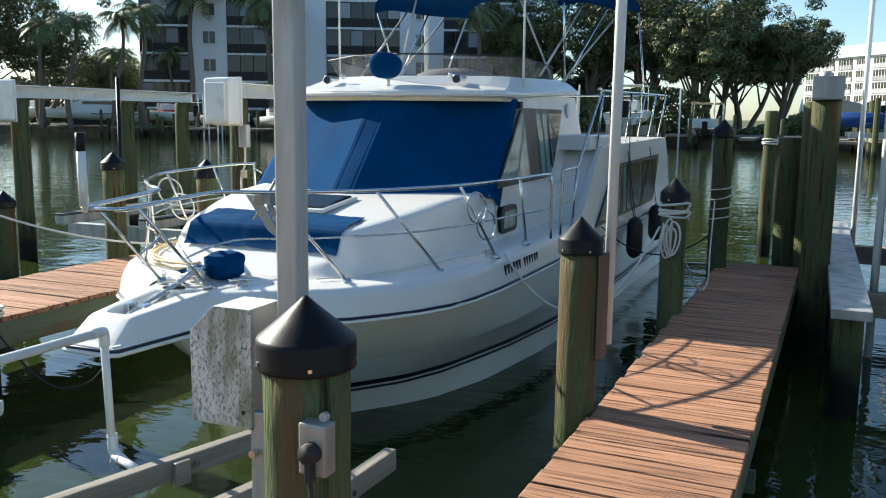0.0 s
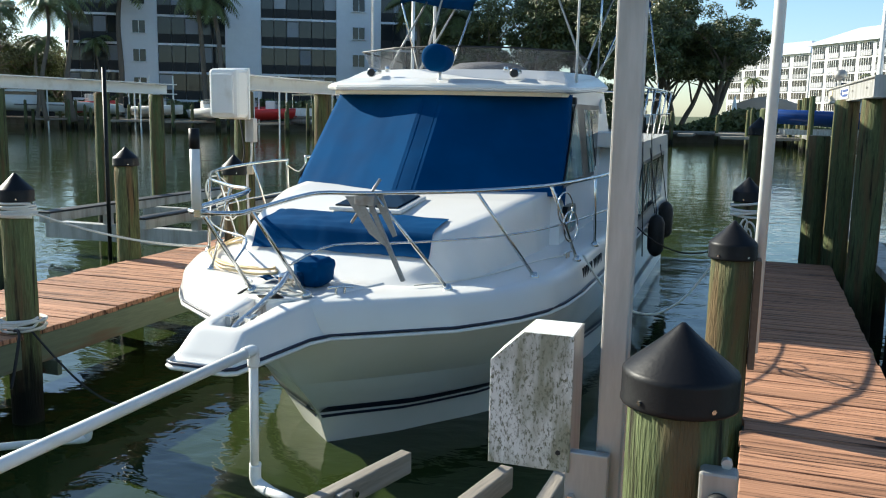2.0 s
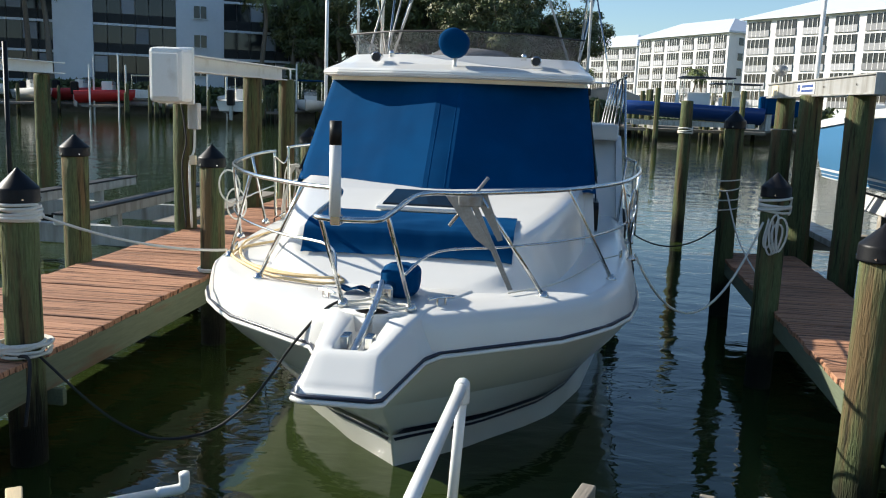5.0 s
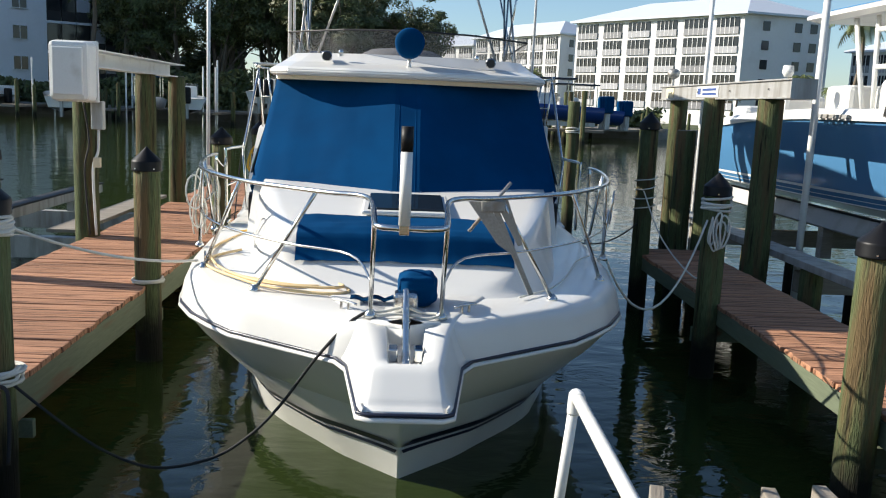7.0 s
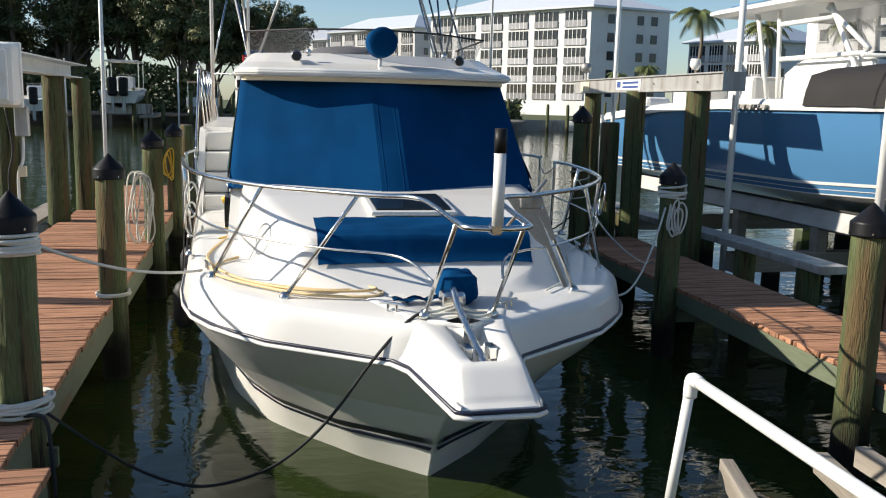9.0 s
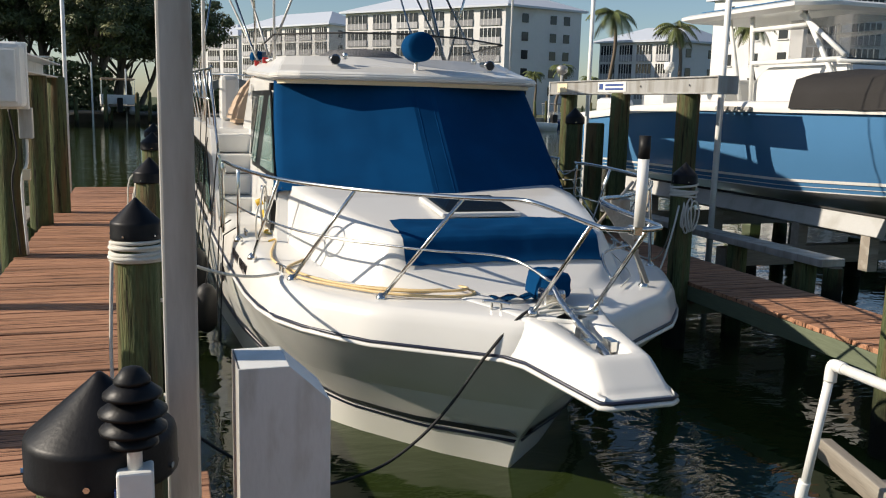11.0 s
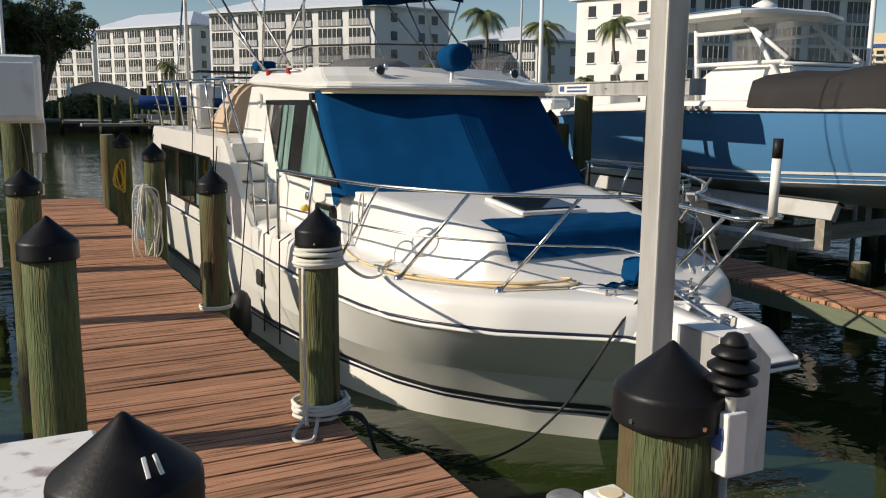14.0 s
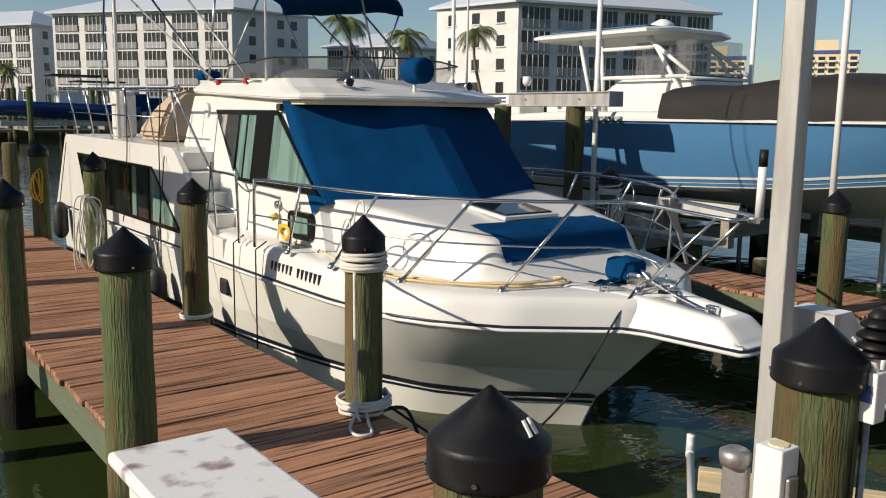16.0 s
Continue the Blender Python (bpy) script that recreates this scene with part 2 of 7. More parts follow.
def water_material():
    m = bpy.data.materials.new("harbour_water")
    m.use_nodes = True
    n, l = m.node_tree.nodes, m.node_tree.links
    b = n["Principled BSDF"]
    b.inputs["Base Color"].default_value = (0.023, 0.035, 0.009, 1)
    b.inputs["Roughness"].default_value = 0.02
    b.inputs["IOR"].default_value = 1.33
    geo = n.new("ShaderNodeNewGeometry")
    total = None
    for scale, weight, detail, stretch in ((0.55, 1.0, 2, (1, 1.3, 1)), (2.2, 0.42, 3, (1, 1.6, 1)), (7.5, 0.07, 2, (1, 1.5, 1))):
        mp = n.new("ShaderNodeMapping"); mp.inputs["Scale"].default_value = stretch
        l.new(geo.outputs["Position"], mp.inputs[0])
        nz = n.new("ShaderNodeTexNoise"); nz.inputs["Scale"].default_value = scale; nz.inputs["Detail"].default_value = detail; nz.inputs["Distortion"].default_value = 0.6
        l.new(mp.outputs[0], nz.inputs["Vector"])
        mu = n.new("ShaderNodeMath"); mu.operation = "MULTIPLY_ADD"; mu.inputs[1].default_value = weight
        l.new(nz.outputs["Fac"], mu.inputs[0])
        if total:
            l.new(total, mu.inputs[2])
        else:
            mu.inputs[2].default_value = 0
        total = mu.outputs[0]
    bp = n.new("ShaderNodeBump"); bp.inputs["Strength"].default_value = 0.5; bp.inputs["Distance"].default_value = 0.04
    l.new(total, bp.inputs["Height"]); l.new(bp.outputs[0], b.inputs["Normal"])
    return m


WATER = water_material()

# ---- mesh helpers ----
WM = {}


def thing(name, loc=(0, 0, 0), rz=0.0, label="", category="", group="", kind=""):
    ob = new(name)
    ob.empty_display_size = 0.1
    m = pose(*loc, 0, 0, rz)
    ob.matrix_basis = m
    WM[ob.name] = m
    return tagged(ob, label, category, group, kind)


def part(name, bm, mat, parent=None, label="", smooth=False, local=False):
    """Links bm (in world coordinates, or local to its parent) as one mesh object under parent."""
    me = bpy.data.meshes.new(name)
    m = WM.get(parent.name, Matrix()) if parent else Matrix()
    if not local and parent:
        bm.transform(m.inverted())
    bmesh.ops.recalc_face_normals(bm, faces=bm.faces)
    if smooth:
        for f in bm.faces:
            f.smooth = True
    bm.to_mesh(me)
    bm.free()
    me.materials.append(mat)
    ob = new(name, me)
    if parent:
        ob.parent = parent
    WM[ob.name] = m
    if label:
        ob["label"] = label
    return ob


def single(name, bm, mat, label, category, group="", kind="", smooth=False, loc=None):
    """A thing that is one mesh, with its origin at loc."""
    if loc is not None:
        bm.transform(Matrix.Translation(loc).inverted())
    ob = part(name, bm, mat, None, "", smooth)
    if loc is not None:
        ob.location = loc
        WM[ob.name] = Matrix.Translation(loc)
    return tagged(ob, label, category, group, kind)


def box(bm, x0, x1, y0, y1, z0, z1, bevel=0.0, m=None):
    c = bmesh.ops.create_cube(bm, size=1.0)
    mat4 = Matrix.LocRotScale(((x0 + x1) / 2, (y0 + y1) / 2, (z0 + z1) / 2), None, (abs(x1 - x0), abs(y1 - y0), abs(z1 - z0)))
    bmesh.ops.transform(bm, matrix=mat4, verts=c["verts"])
    if bevel:
        edges = list({e for v in c["verts"] for e in v.link_edges})
        r = bmesh.ops.bevel(bm, geom=edges, offset=bevel, segments=2, affect="EDGES", profile=0.5)
        vs = list({v for f in r["faces"] for v in f.verts} | {v for v in c["verts"] if v.is_valid})
    else:
        vs = c["verts"]
    if m is not None:
        bmesh.ops.transform(bm, matrix=m, verts=[v for v in vs if v.is_valid])
    return bm


def new_box(*a, **k):
    return box(bmesh.new(), *a, **k)


def ring_loft(bm, rings, closed=True, cap0=True, cap1=True):
    vs = [[bm.verts.new(p) for p in r] for r in rings]
    k = len(rings[0])
    for a, b in zip(vs, vs[1:]):
        for i in range(k if closed else k - 1):
            j = (i + 1) % k
            try:
                bm.faces.new((a[i], a[j], b[j], b[i]))
            except ValueError:
                pass
    if closed and cap0:
        bm.faces.new(vs[0])
    if closed and cap1:
        bm.faces.new(vs[-1])
    return bm


def tube(bm, pts, r, seg=8, r_end=None, closed=False):
    pts = [Vector(p) for p in pts]
    n = len(pts)
    tang = []
    for i in range(n):
        a = pts[i - 1] if i or closed else pts[i]
        b = pts[(i + 1) % n] if i < n - 1 or closed else pts[i]
        tang.append((b - a).normalized() if (b - a).length > 1e-9 else Vector((0, 0, 1)))
    up = Vector((0, 0, 1)) if abs(tang[0].z) < 0.9 else Vector((1, 0, 0))
    side = tang[0].cross(up).normalized()
    rings = []
    for i, (p, t) in enumerate(zip(pts, tang)):
        side = (side - t * side.dot(t)).normalized()
        nrm = t.cross(side)
        rr = r if r_end is None else r + (r_end - r) * i / max(1, n - 1)
        rings.append([p + side * (rr * math.cos(2 * math.pi * k / seg)) + nrm * (rr * math.sin(2 * math.pi * k / seg)) for k in range(seg)])
    if closed:
        rings.append(rings[0])
        ring_loft(bm, rings, True, False, False)
        bmesh.ops.remove_doubles(bm, verts=bm.verts, dist=1e-5)
    else:
        ring_loft(bm, rings)
    return bm


def new_tube(*a, **k):
    return tube(bmesh.new(), *a, **k)


def smooth_path(pts, n=6):
    pts = [Vector(p) for p in pts]
    out = []
    for i in range(len(pts) - 1):
        p0, p1, p2, p3 = pts[max(0, i - 1)], pts[i], pts[i + 1], pts[min(len(pts) - 1, i + 2)]
        for k in range(n):
            t = k / n
            out.append(0.5 * ((2 * p1) + (p2 - p0) * t + (2 * p0 - 5 * p1 + 4 * p2 - p3) * t * t + (3 * p1 - p0 - 3 * p2 + p3) * t ** 3))
    return out + [pts[-1]]


def sag(a, b, drop, n=14):
    a, b = Vector(a), Vector(b)
    return [a.lerp(b, i / n) - Vector((0, 0, drop * 4 * (i / n) * (1 - i / n))) for i in range(n + 1)]


def lathe(bm, profile, x, y, seg=24, wob=0.0, seed=0):
    rings = []
    for r, z in profile:
        rings.append([(x + r * (1 + wob * noise.noise((math.cos(a) * 2 + seed, math.sin(a) * 2, z * 1.5))) * math.cos(a),
                       y + r * (1 + wob * noise.noise((math.cos(a) * 2 + seed, math.sin(a) * 2, z * 1.5))) * math.sin(a), z)
                      for a in [2 * math.pi * k / seg for k in range(seg)]])
    return ring_loft(bm, rings)


def prism(bm, outline, axis, a, b, bevel=0.0):
    """A flat outline of (u, v) pushed along an axis from a to b. axis x: (y, z); y: (x, z); z: (x, y)."""
    place = {"x": lambda u, v, w: (w, u, v), "y": lambda u, v, w: (u, w, v), "z": lambda u, v, w: (u, v, w)}[axis]
    before = set(bm.verts)
    ring_loft(bm, [[place(u, v, a) for u, v in outline], [place(u, v, b) for u, v in outline]])
    if bevel:
        vs = [v for v in bm.verts if v not in before]
        edges = list({e for v in vs for e in v.link_edges})
        bmesh.ops.bevel(bm, geom=edges, offset=bevel, segments=2, affect="EDGES", profile=0.5)
    return bm


def mirror_x(bm):
    geom = bm.verts[:] + bm.edges[:] + bm.faces[:]
    d = bmesh.ops.duplicate(bm, geom=geom)["geom"]
    bmesh.ops.scale(bm, vec=(-1, 1, 1), verts=[g for g in d if isinstance(g, bmesh.types.BMVert)])
    return bm


def coil(centre, r, turns, pitch, wob=0.15, seed=1, n=16, flat=1.0, lift=0.012):
    rnd = random.Random(seed)
    c = Vector(centre)
    pts, tilt, way = [], 0.0, 0.0
    for i in range(int(turns * n) + 1):
        a = 2 * math.pi * i / n
        if i % n == 0:
            tilt, way = lift * rnd.uniform(-1, 1.6), rnd.random() * 6.28
        rr = r * (1 + wob * 0.5 * (rnd.random() - 0.2)) + 0.006 * (i // n % 2)
        pts.append(c + Vector((rr * math.cos(a), rr * math.sin(a) * flat, max(0.0, pitch * i / n + tilt * (1 + math.sin(a + way))) if pitch > 0 else pitch * i / n + tilt * math.sin(a + way))))
    return smooth_path(pts, 2)

# ---- large structure: water, far ground, walkway ----
DOCK = 0.62
bm = bmesh.new()
bm.faces.new([bm.verts.new(p) for p in ((-700, -3, 0), (700, -3, 0), (700, 400, 0), (-700, 400, 0))])
single("water", bm, WATER, "calm dark green harbour water with soft ripples", "water", kind="structure")
bm = bmesh.new()
ring_loft(bm, [[(x, y, z) for x, y in ((-900, 74.4), (24, 74.4), (44, 92), (60, 128), (900, 128), (900, 3000), (-900, 3000))] for z in (-1.0, 0.9)])
single("ground", bm, GRASS, "grassy far bank with worn sandy patches", "ground", kind="structure")
bm = bmesh.new()
ring_loft(bm, [[(x, y, z) for x, y in ((-900, -900), (900, -900), (900, -2.4), (-900, -2.4))] for z in (-1.0, 0.55)])
single("ground", bm, GRASS, "grassy near bank behind the walkway", "ground", kind="structure")
bm = bmesh.new()
ring_loft(bm, [[(-300, 74, z), (24.2, 74, z), (44.3, 91.6, z), (60.2, 127.6, z), (300, 127.6, z), (300, 128.0, z), (60, 128.05, z), (44, 92.1, z), (24, 74.45, z), (-300, 74.45, z)] for z in (-1, 0.95)])
single("seawall", bm, CONC, "stained grey concrete seawall along the far bank", "seawall", kind="structure")
walk_way = thing("boardwalk", (0, 0, DOCK), label="red stained boardwalk along the near bank", category="boardwalk", kind="structure")
part("frame", new_box(-16, 16, -2.35, 0.9, DOCK - 0.3, DOCK - 0.06), FASCIA, walk_way)


# ---- the cabin cruiser ----
def T(xs, ys):
    return lambda v: float(np.interp(v, xs, ys))


STERN = 13.35
LEVELS = [-0.45, -0.12, 0.0, 0.235, 0.5, 0.86]
STEM = [5.05, 4.84, 4.76, 4.64, 4.36, 4.0]
BREADTH = [
    T([5.05, 6, 8, 13.4], [0, 0.55, 0.95, 1.1]),
    T([4.84, 5.2, 6, 7, 9, 13.4], [0, 0.28, 0.82, 1.12, 1.3, 1.38]),
    T([4.76, 5.1, 5.3, 5.6, 5.85, 6.45, 7.5, 9, 13.4], [0, 0.35, 0.50, 0.74, 0.90, 1.10, 1.26, 1.36, 1.42]),
    T([4.64, 5.01, 5.2, 5.5, 5.9, 6.8, 7.7, 9, 13.4], [0, 0.45, 0.60, 0.82, 0.98, 1.18, 1.30, 1.38, 1.43]),
    T([4.36, 4.62, 4.89, 5.15, 5.42, 6.0, 6.6, 7.8, 9, 13.4], [0, 0.32, 0.62, 0.88, 1.06, 1.24, 1.33, 1.39, 1.42, 1.44]),
    T([4.0, 4.1, 4.33, 4.56, 4.89, 5.27, 5.75, 6.3, 7.1, 9.3, 13.4], [0, 0.30, 0.60, 0.91, 1.17, 1.345, 1.41, 1.43, 1.445, 1.47, 1.46]),
]


def hull_b(y, z):
    k = max(0, min(len(LEVELS) - 2, int(np.searchsorted(LEVELS, z)) - 1))
    f = (z - LEVELS[k]) / (LEVELS[k + 1] - LEVELS[k])
    return BREADTH[k](y) * (1 - f) + BREADTH[k + 1](y) * f


def stem_y(z):
    return float(np.interp(z, LEVELS, STEM))


def along(n=56):
    return [(k / n) ** 1.7 for k in range(n + 1)]


def deck_z(y):
    return 1.075 + 0.035 * max(0.0, min(1.6, y - 5.0))


boat = thing("cabin_cruiser", (0, 8.5, 0), label="white cabin cruiser with blue canvas covers moored bow-in", category="boat")

# hull shell, port and starboard, knuckles kept hard
bm = bmesh.new()
for sgn in (-1, 1):
    for k in range(len(LEVELS) - 1):
        rows = []
        for z, s0, br in ((LEVELS[k], STEM[k], BREADTH[k]), (LEVELS[k + 1], STEM[k + 1], BREADTH[k + 1])):
            rows.append([(sgn * br(s0 + (STERN - s0) * s), s0 + (STERN - s0) * s, z) for s in along()])
        mid = [((a[0] + b[0]) / 2 + sgn * (0.0 if k != 4 else 0.03 * math.sin(math.pi * min(1, i / 20))), (a[1] + b[1]) / 2, (a[2] + b[2]) / 2) for i, (a, b) in enumerate(zip(*rows))]
        ring_loft(bm, [rows[0], mid, rows[1]], closed=False)
ring_loft(bm, [[(sg * BREADTH[k](STERN), STERN, LEVELS[k]) for sg in (-1, 1)] for k in range(len(LEVELS))], closed=False)
bmesh.ops.remove_doubles(bm, verts=bm.verts, dist=1e-4)
for e in bm.edges:
    if any(all(abs(v.co.z - lv) < 1e-4 for v in e.verts) for lv in LEVELS) and abs(e.verts[0].co.y - e.verts[1].co.y) > 1e-5:
        e.smooth = False
part("hull", bm, HULL, boat, "off-white gelcoat hull", smooth=True)

# topsides and foredeck
bm = bmesh.new()
DECK_END = 9.3
for sgn in (-1, 1):
    rows = [[] for _ in range(8)]
    for s in along(48):
        y = 3.98 + (DECK_END - 3.98) * s
        b, zd = max(0.02, BREADTH[5](max(y, 4.0))), deck_z(y)
        w = min(1.0, b / 0.35)
        for r, (dx, z) in zip(rows, ((0.0, 0.865), (0.006, 0.90), (0.03, zd - 0.075), (0.05, zd - 0.035), (0.085, zd - 0.008), (0.13, zd), (0.55 * b / 1.4 * 1.4, zd + 0.012), (b, zd + 0.02))):
            r.append((sgn * max(0.0, b - dx * w if dx < 0.5 else max(0, b - dx)), y, z))
    ring_loft(bm, rows, closed=False)
part("deck", bm, GEL, boat, "glossy white foredeck and topsides", smooth=True)


# raised trunk cabin in front of the windshield
TR_W = T([4.58, 4.7, 4.9, 5.2, 5.6, 6.1, 6.6], [0.42, 0.62, 0.78, 0.90, 0.98, 1.05, 1.09])
TR_S = T([4.58, 4.7, 4.9, 5.2, 5.6, 6.1, 6.6], [0.22, 0.42, 0.64, 0.76, 0.88, 1.0, 1.045])
TR_H = T([4.58, 4.64, 4.72, 4.9, 4.935, 4.985, 5.05, 5.3, 5.6, 5.95, 6.6], [0.0, 0.008, 0.035, 0.115, 0.15, 0.262, 0.290, 0.315, 0.345, 0.378, 0.40])


def trunk_z(x, y):
    """Flat top with a soft shoulder and a straight sloping side."""
    w, s, k = TR_W(y), TR_S(y), 0.34
    q = (w - abs(x)) / (w - s)
    e = max(0.0, k - abs(q - 1)) / k
    return deck_z(y) + TR_H(y) * max(0.0, min(q, 1.0) - e * e * k / 4) + 0.012 * (1 - (x / w) ** 2)


bm = bmesh.new()
rings = []
for i in range(70):
    y = 4.58 + (6.6 - 4.58) * i / 69
    half = [TR_S(y) * k / 8 for k in range(8)] + [TR_S(y) + (TR_W(y) - TR_S(y)) * (k / 14 - 0.18) / 0.82 for k in range(15)]
    half = sorted(v for v in half if v >= 0)
    rings.append([(x, y, trunk_z(x, y)) for x in [-v for v in reversed(half[1:])] + half])
ring_loft(bm, rings, closed=False)
part("trunk_cabin", bm, GEL, boat, "raised white foredeck trunk", smooth=True)

# bow platform with anchor trough
bm = bmesh.new()
PW = T([3.38, 3.44, 4.0, 4.3, 4.75], [0.175, 0.195, 0.265, 0.36, 0.62])
PT = T([3.38, 3.41, 3.425, 3.535, 3.56, 4.2, 4.75], [0.902, 0.918, 0.935, 1.022, 1.034, 1.090, 1.10])
PTW = T([3.38, 3.42, 3.55, 4.0, 4.2, 4.75], [0.165, 0.162, 0.146, 0.20, 0.245, 0.46])
rings = []
for i in range(64):
    y = 3.38 + (4.75 - 3.38) * (i / 63) ** 1.5
    w, t, tw = PW(y), PT(y), PTW(y)
    k = max(0.0, min(1.0, (y - 3.60) / 0.05)) * max(0.0, min(1.0, (4.55 - y) / 0.3))
    iw, fl = 0.078 + 0.03 * max(0, y - 3.7), t - 0.075 * k
    rings.append([(-w, y, 0.87), (-w, y, 0.90), (-w + 0.012, y, 0.92), (-tw - 0.012, y, t - 0.025), (-tw, y, t - 0.006), (-tw + 0.02, y, t), (-iw - 0.004, y, t), (-iw, y, t - 0.006 * k), (-iw + 0.012, y, fl),
                  (iw - 0.012, y, fl), (iw, y, t - 0.006 * k), (iw + 0.004, y, t), (tw - 0.02, y, t), (tw, y, t - 0.006), (tw + 0.012, y, t - 0.025), (w - 0.012, y, 0.92), (w, y, 0.90), (w, y, 0.87)])
ring_loft(bm, rings)
part("bow_platform", bm, GEL, boat, "white moulded bow platform with anchor trough", smooth=True)

# rub rail: dark band over a white bead
RUB = [(0.0, 3.365), (0.15, 3.365), (0.19, 3.39), (0.268, 4.0), (0.33, 4.13)] + [(BREADTH[5](y) + 0.004, y) for y in (4.36, 4.56, 4.75, 4.95, 5.2, 5.5, 5.9, 6.5, 7.2, 8, 9, 10, 11, 12, 13, STERN)]
RUB = [(-x, y) for x, y in reversed(RUB)] + RUB[1:]
part("rub_rail", new_tube([(x, y, 0.892) for x, y in RUB], 0.009, 6), NAVY, boat, "navy rub rail insert", smooth=True)
part("rub_bead", new_tube([(x * 1.003, y, 0.870) for x, y in RUB], 0.013, 6), GEL, boat, "white rub rail bead", smooth=True)


def hull_strip(z0, z1, mat, name, label, off=0.006, y1=STERN):
    b = bmesh.new()
    for sgn in (-1, 1):
        rows = []
        for z in (z0, z1):
            s0 = stem_y(z) - off
            rows.append([(sgn * (hull_b(s0 + off + (y1 - s0 - off) * s, z) + off), s0 + (y1 - s0) * s, z) for s in along(60)])
        ring_loft(b, rows, closed=False)
    return part(name, b, mat, boat, label, smooth=True)


hull_strip(0.24, 0.285, NAVY, "boot_stripe", "black boot stripe")
hull_strip(0.20, 0.222, NAVY, "boot_pinstripe", "thin black pinstripe", 0.005)

# pilothouse: outline at several heights (centre front, corner, rear)
HOUSE = [(1.05, 6.0, 1.15, 6.40, 9.6), (1.47, 6.12, 1.115, 6.58, 9.75), (2.28, 6.88, 1.015, 7.30, 9.45), (2.34, 6.94, 1.01, 7.34, 9.42)]


def house_ring(z, yc, xc, yk, yr):
    return [(-xc, yr, z), (-xc, yk, z), (-0.09, yc, z), (0.09, yc, z), (xc, yk, z), (xc, yr, z)]


part("pilothouse", ring_loft(bmesh.new(), [house_ring(*h) for h in HOUSE]), GEL, boat, "white moulded pilothouse walls")

# windshield cover
bm = bmesh.new()


def cover_point(u, v):
    """u -1..1 across the front, v 0..1 from the foot up."""
    z = 1.485 + (2.262 - 1.485) * v
    yc, yk, xc = np.interp(z, [1.47, 2.28], [6.06, 6.82]), np.interp(z, [1.47, 2.28], [6.52, 7.24]), np.interp(z, [1.47, 2.28], [1.125, 1.025])
    a = abs(u)
    if a <= 0.88:
        f = a / 0.88
        x = max(0.0, 0.09 + (xc - 0.09) * (f - 0.08) / 0.92) if f > 0.08 else 0.09 * f / 0.08
        y = yc + (yk - yc) * max(0, (f - 0.08) / 0.92)
    else:
        f = (a - 0.88) / 0.12
        x, y = xc, yk + f * 0.14
    w = 0.006 * noise.noise((u * 5, v * 3, 2)) + 0.004 * noise.noise((u * 14, v * 4, 5))
    px = math.copysign(x + (0.016 if a > 0.86 else 0.004), u)
    dip = -0.10 * max(0, (a - 0.86) / 0.14) * (1 - v) - 0.012 * (1 - v) * abs(math.sin(u * 9))
    return (px, y - 0.022 + w, z + 0.016 + dip)


FOLD = 0.0704
cover_us = sorted({round(-1 + 2 * i / 64, 5) for i in range(65)} - {-0.0625, 0.0625} | {-FOLD, FOLD})
ring_loft(bm, [[cover_point(u, j / 24) for u in cover_us] for j in range(25)], closed=False)
for e in bm.edges:
    if all(abs(abs(v.co.x) - 0.094) < 0.002 for v in e.verts):
        e.smooth = False
part("windshield_cover", bm, BLUE, boat, "blue canvas windshield cover snapped in place", smooth=True)

# roof with visor
bm = bmesh.new()
ROOF = [(2.285, 0.03), (2.30, 0.0), (2.325, 0.0), (2.345, 0.02)]
rings = []
for z, inset in ROOF:
    rings.append([(-1.07 + inset, 9.3, z + 0.08), (-1.10 + inset, 7.2 + inset, z), (-1.07 + inset, 6.98 + inset, z), (-0.92, 6.84 + inset, z), (-0.45, 6.69 + inset, z), (0, 6.65 + inset, z), (0.45, 6.69 + inset, z), (0.92, 6.84 + inset, z), (1.07 - inset, 6.98 + inset, z), (1.10 - inset, 7.2 + inset, z), (1.07 - inset, 9.3, z + 0.08)])
rings.append([(-1.0, 9.25, 2.47), (-1.03, 7.45, 2.40), (-1.0, 7.25, 2.40), (-0.85, 7.12, 2.40), (-0.42, 7.02, 2.40), (0, 6.99, 2.40), (0.42, 7.02, 2.40), (0.85, 7.12, 2.40), (1.0, 7.25, 2.40), (1.03, 7.45, 2.40), (1.0, 9.25, 2.47)])
rings.append([(-0.93, 9.2, 2.52), (-0.96, 7.68, 2.48), (-0.93, 7.48, 2.48), (-0.8, 7.36, 2.48), (-0.4, 7.26, 2.485), (0, 7.22, 2.485), (0.4, 7.26, 2.485), (0.8, 7.36, 2.48), (0.93, 7.48, 2.48), (0.96, 7.68, 2.48), (0.93, 9.2, 2.52)])
ring_loft(bm, rings)
bmesh.ops.bevel(bm, geom=bm.edges[:], offset=0.008, segments=2, affect="EDGES")
part("roof", bm, GEL, boat, "white roof with overhanging visor")
bm = bmesh.new()
ring_loft(bm, [[(-1.04, 7.2, z), (-1.01, 7.02, z), (-0.88, 6.90, z), (-0.44, 6.77, z), (0, 6.73, z), (0.44, 6.77, z), (0.88, 6.90, z), (1.01, 7.02, z), (1.04, 7.2, z), (0.9, 7.3, z), (0, 6.95, z), (-0.9, 7.3, z)] for z in (2.255, 2.288)])
part("visor_trim", bm, CREAM, boat, "cream trim under the visor")

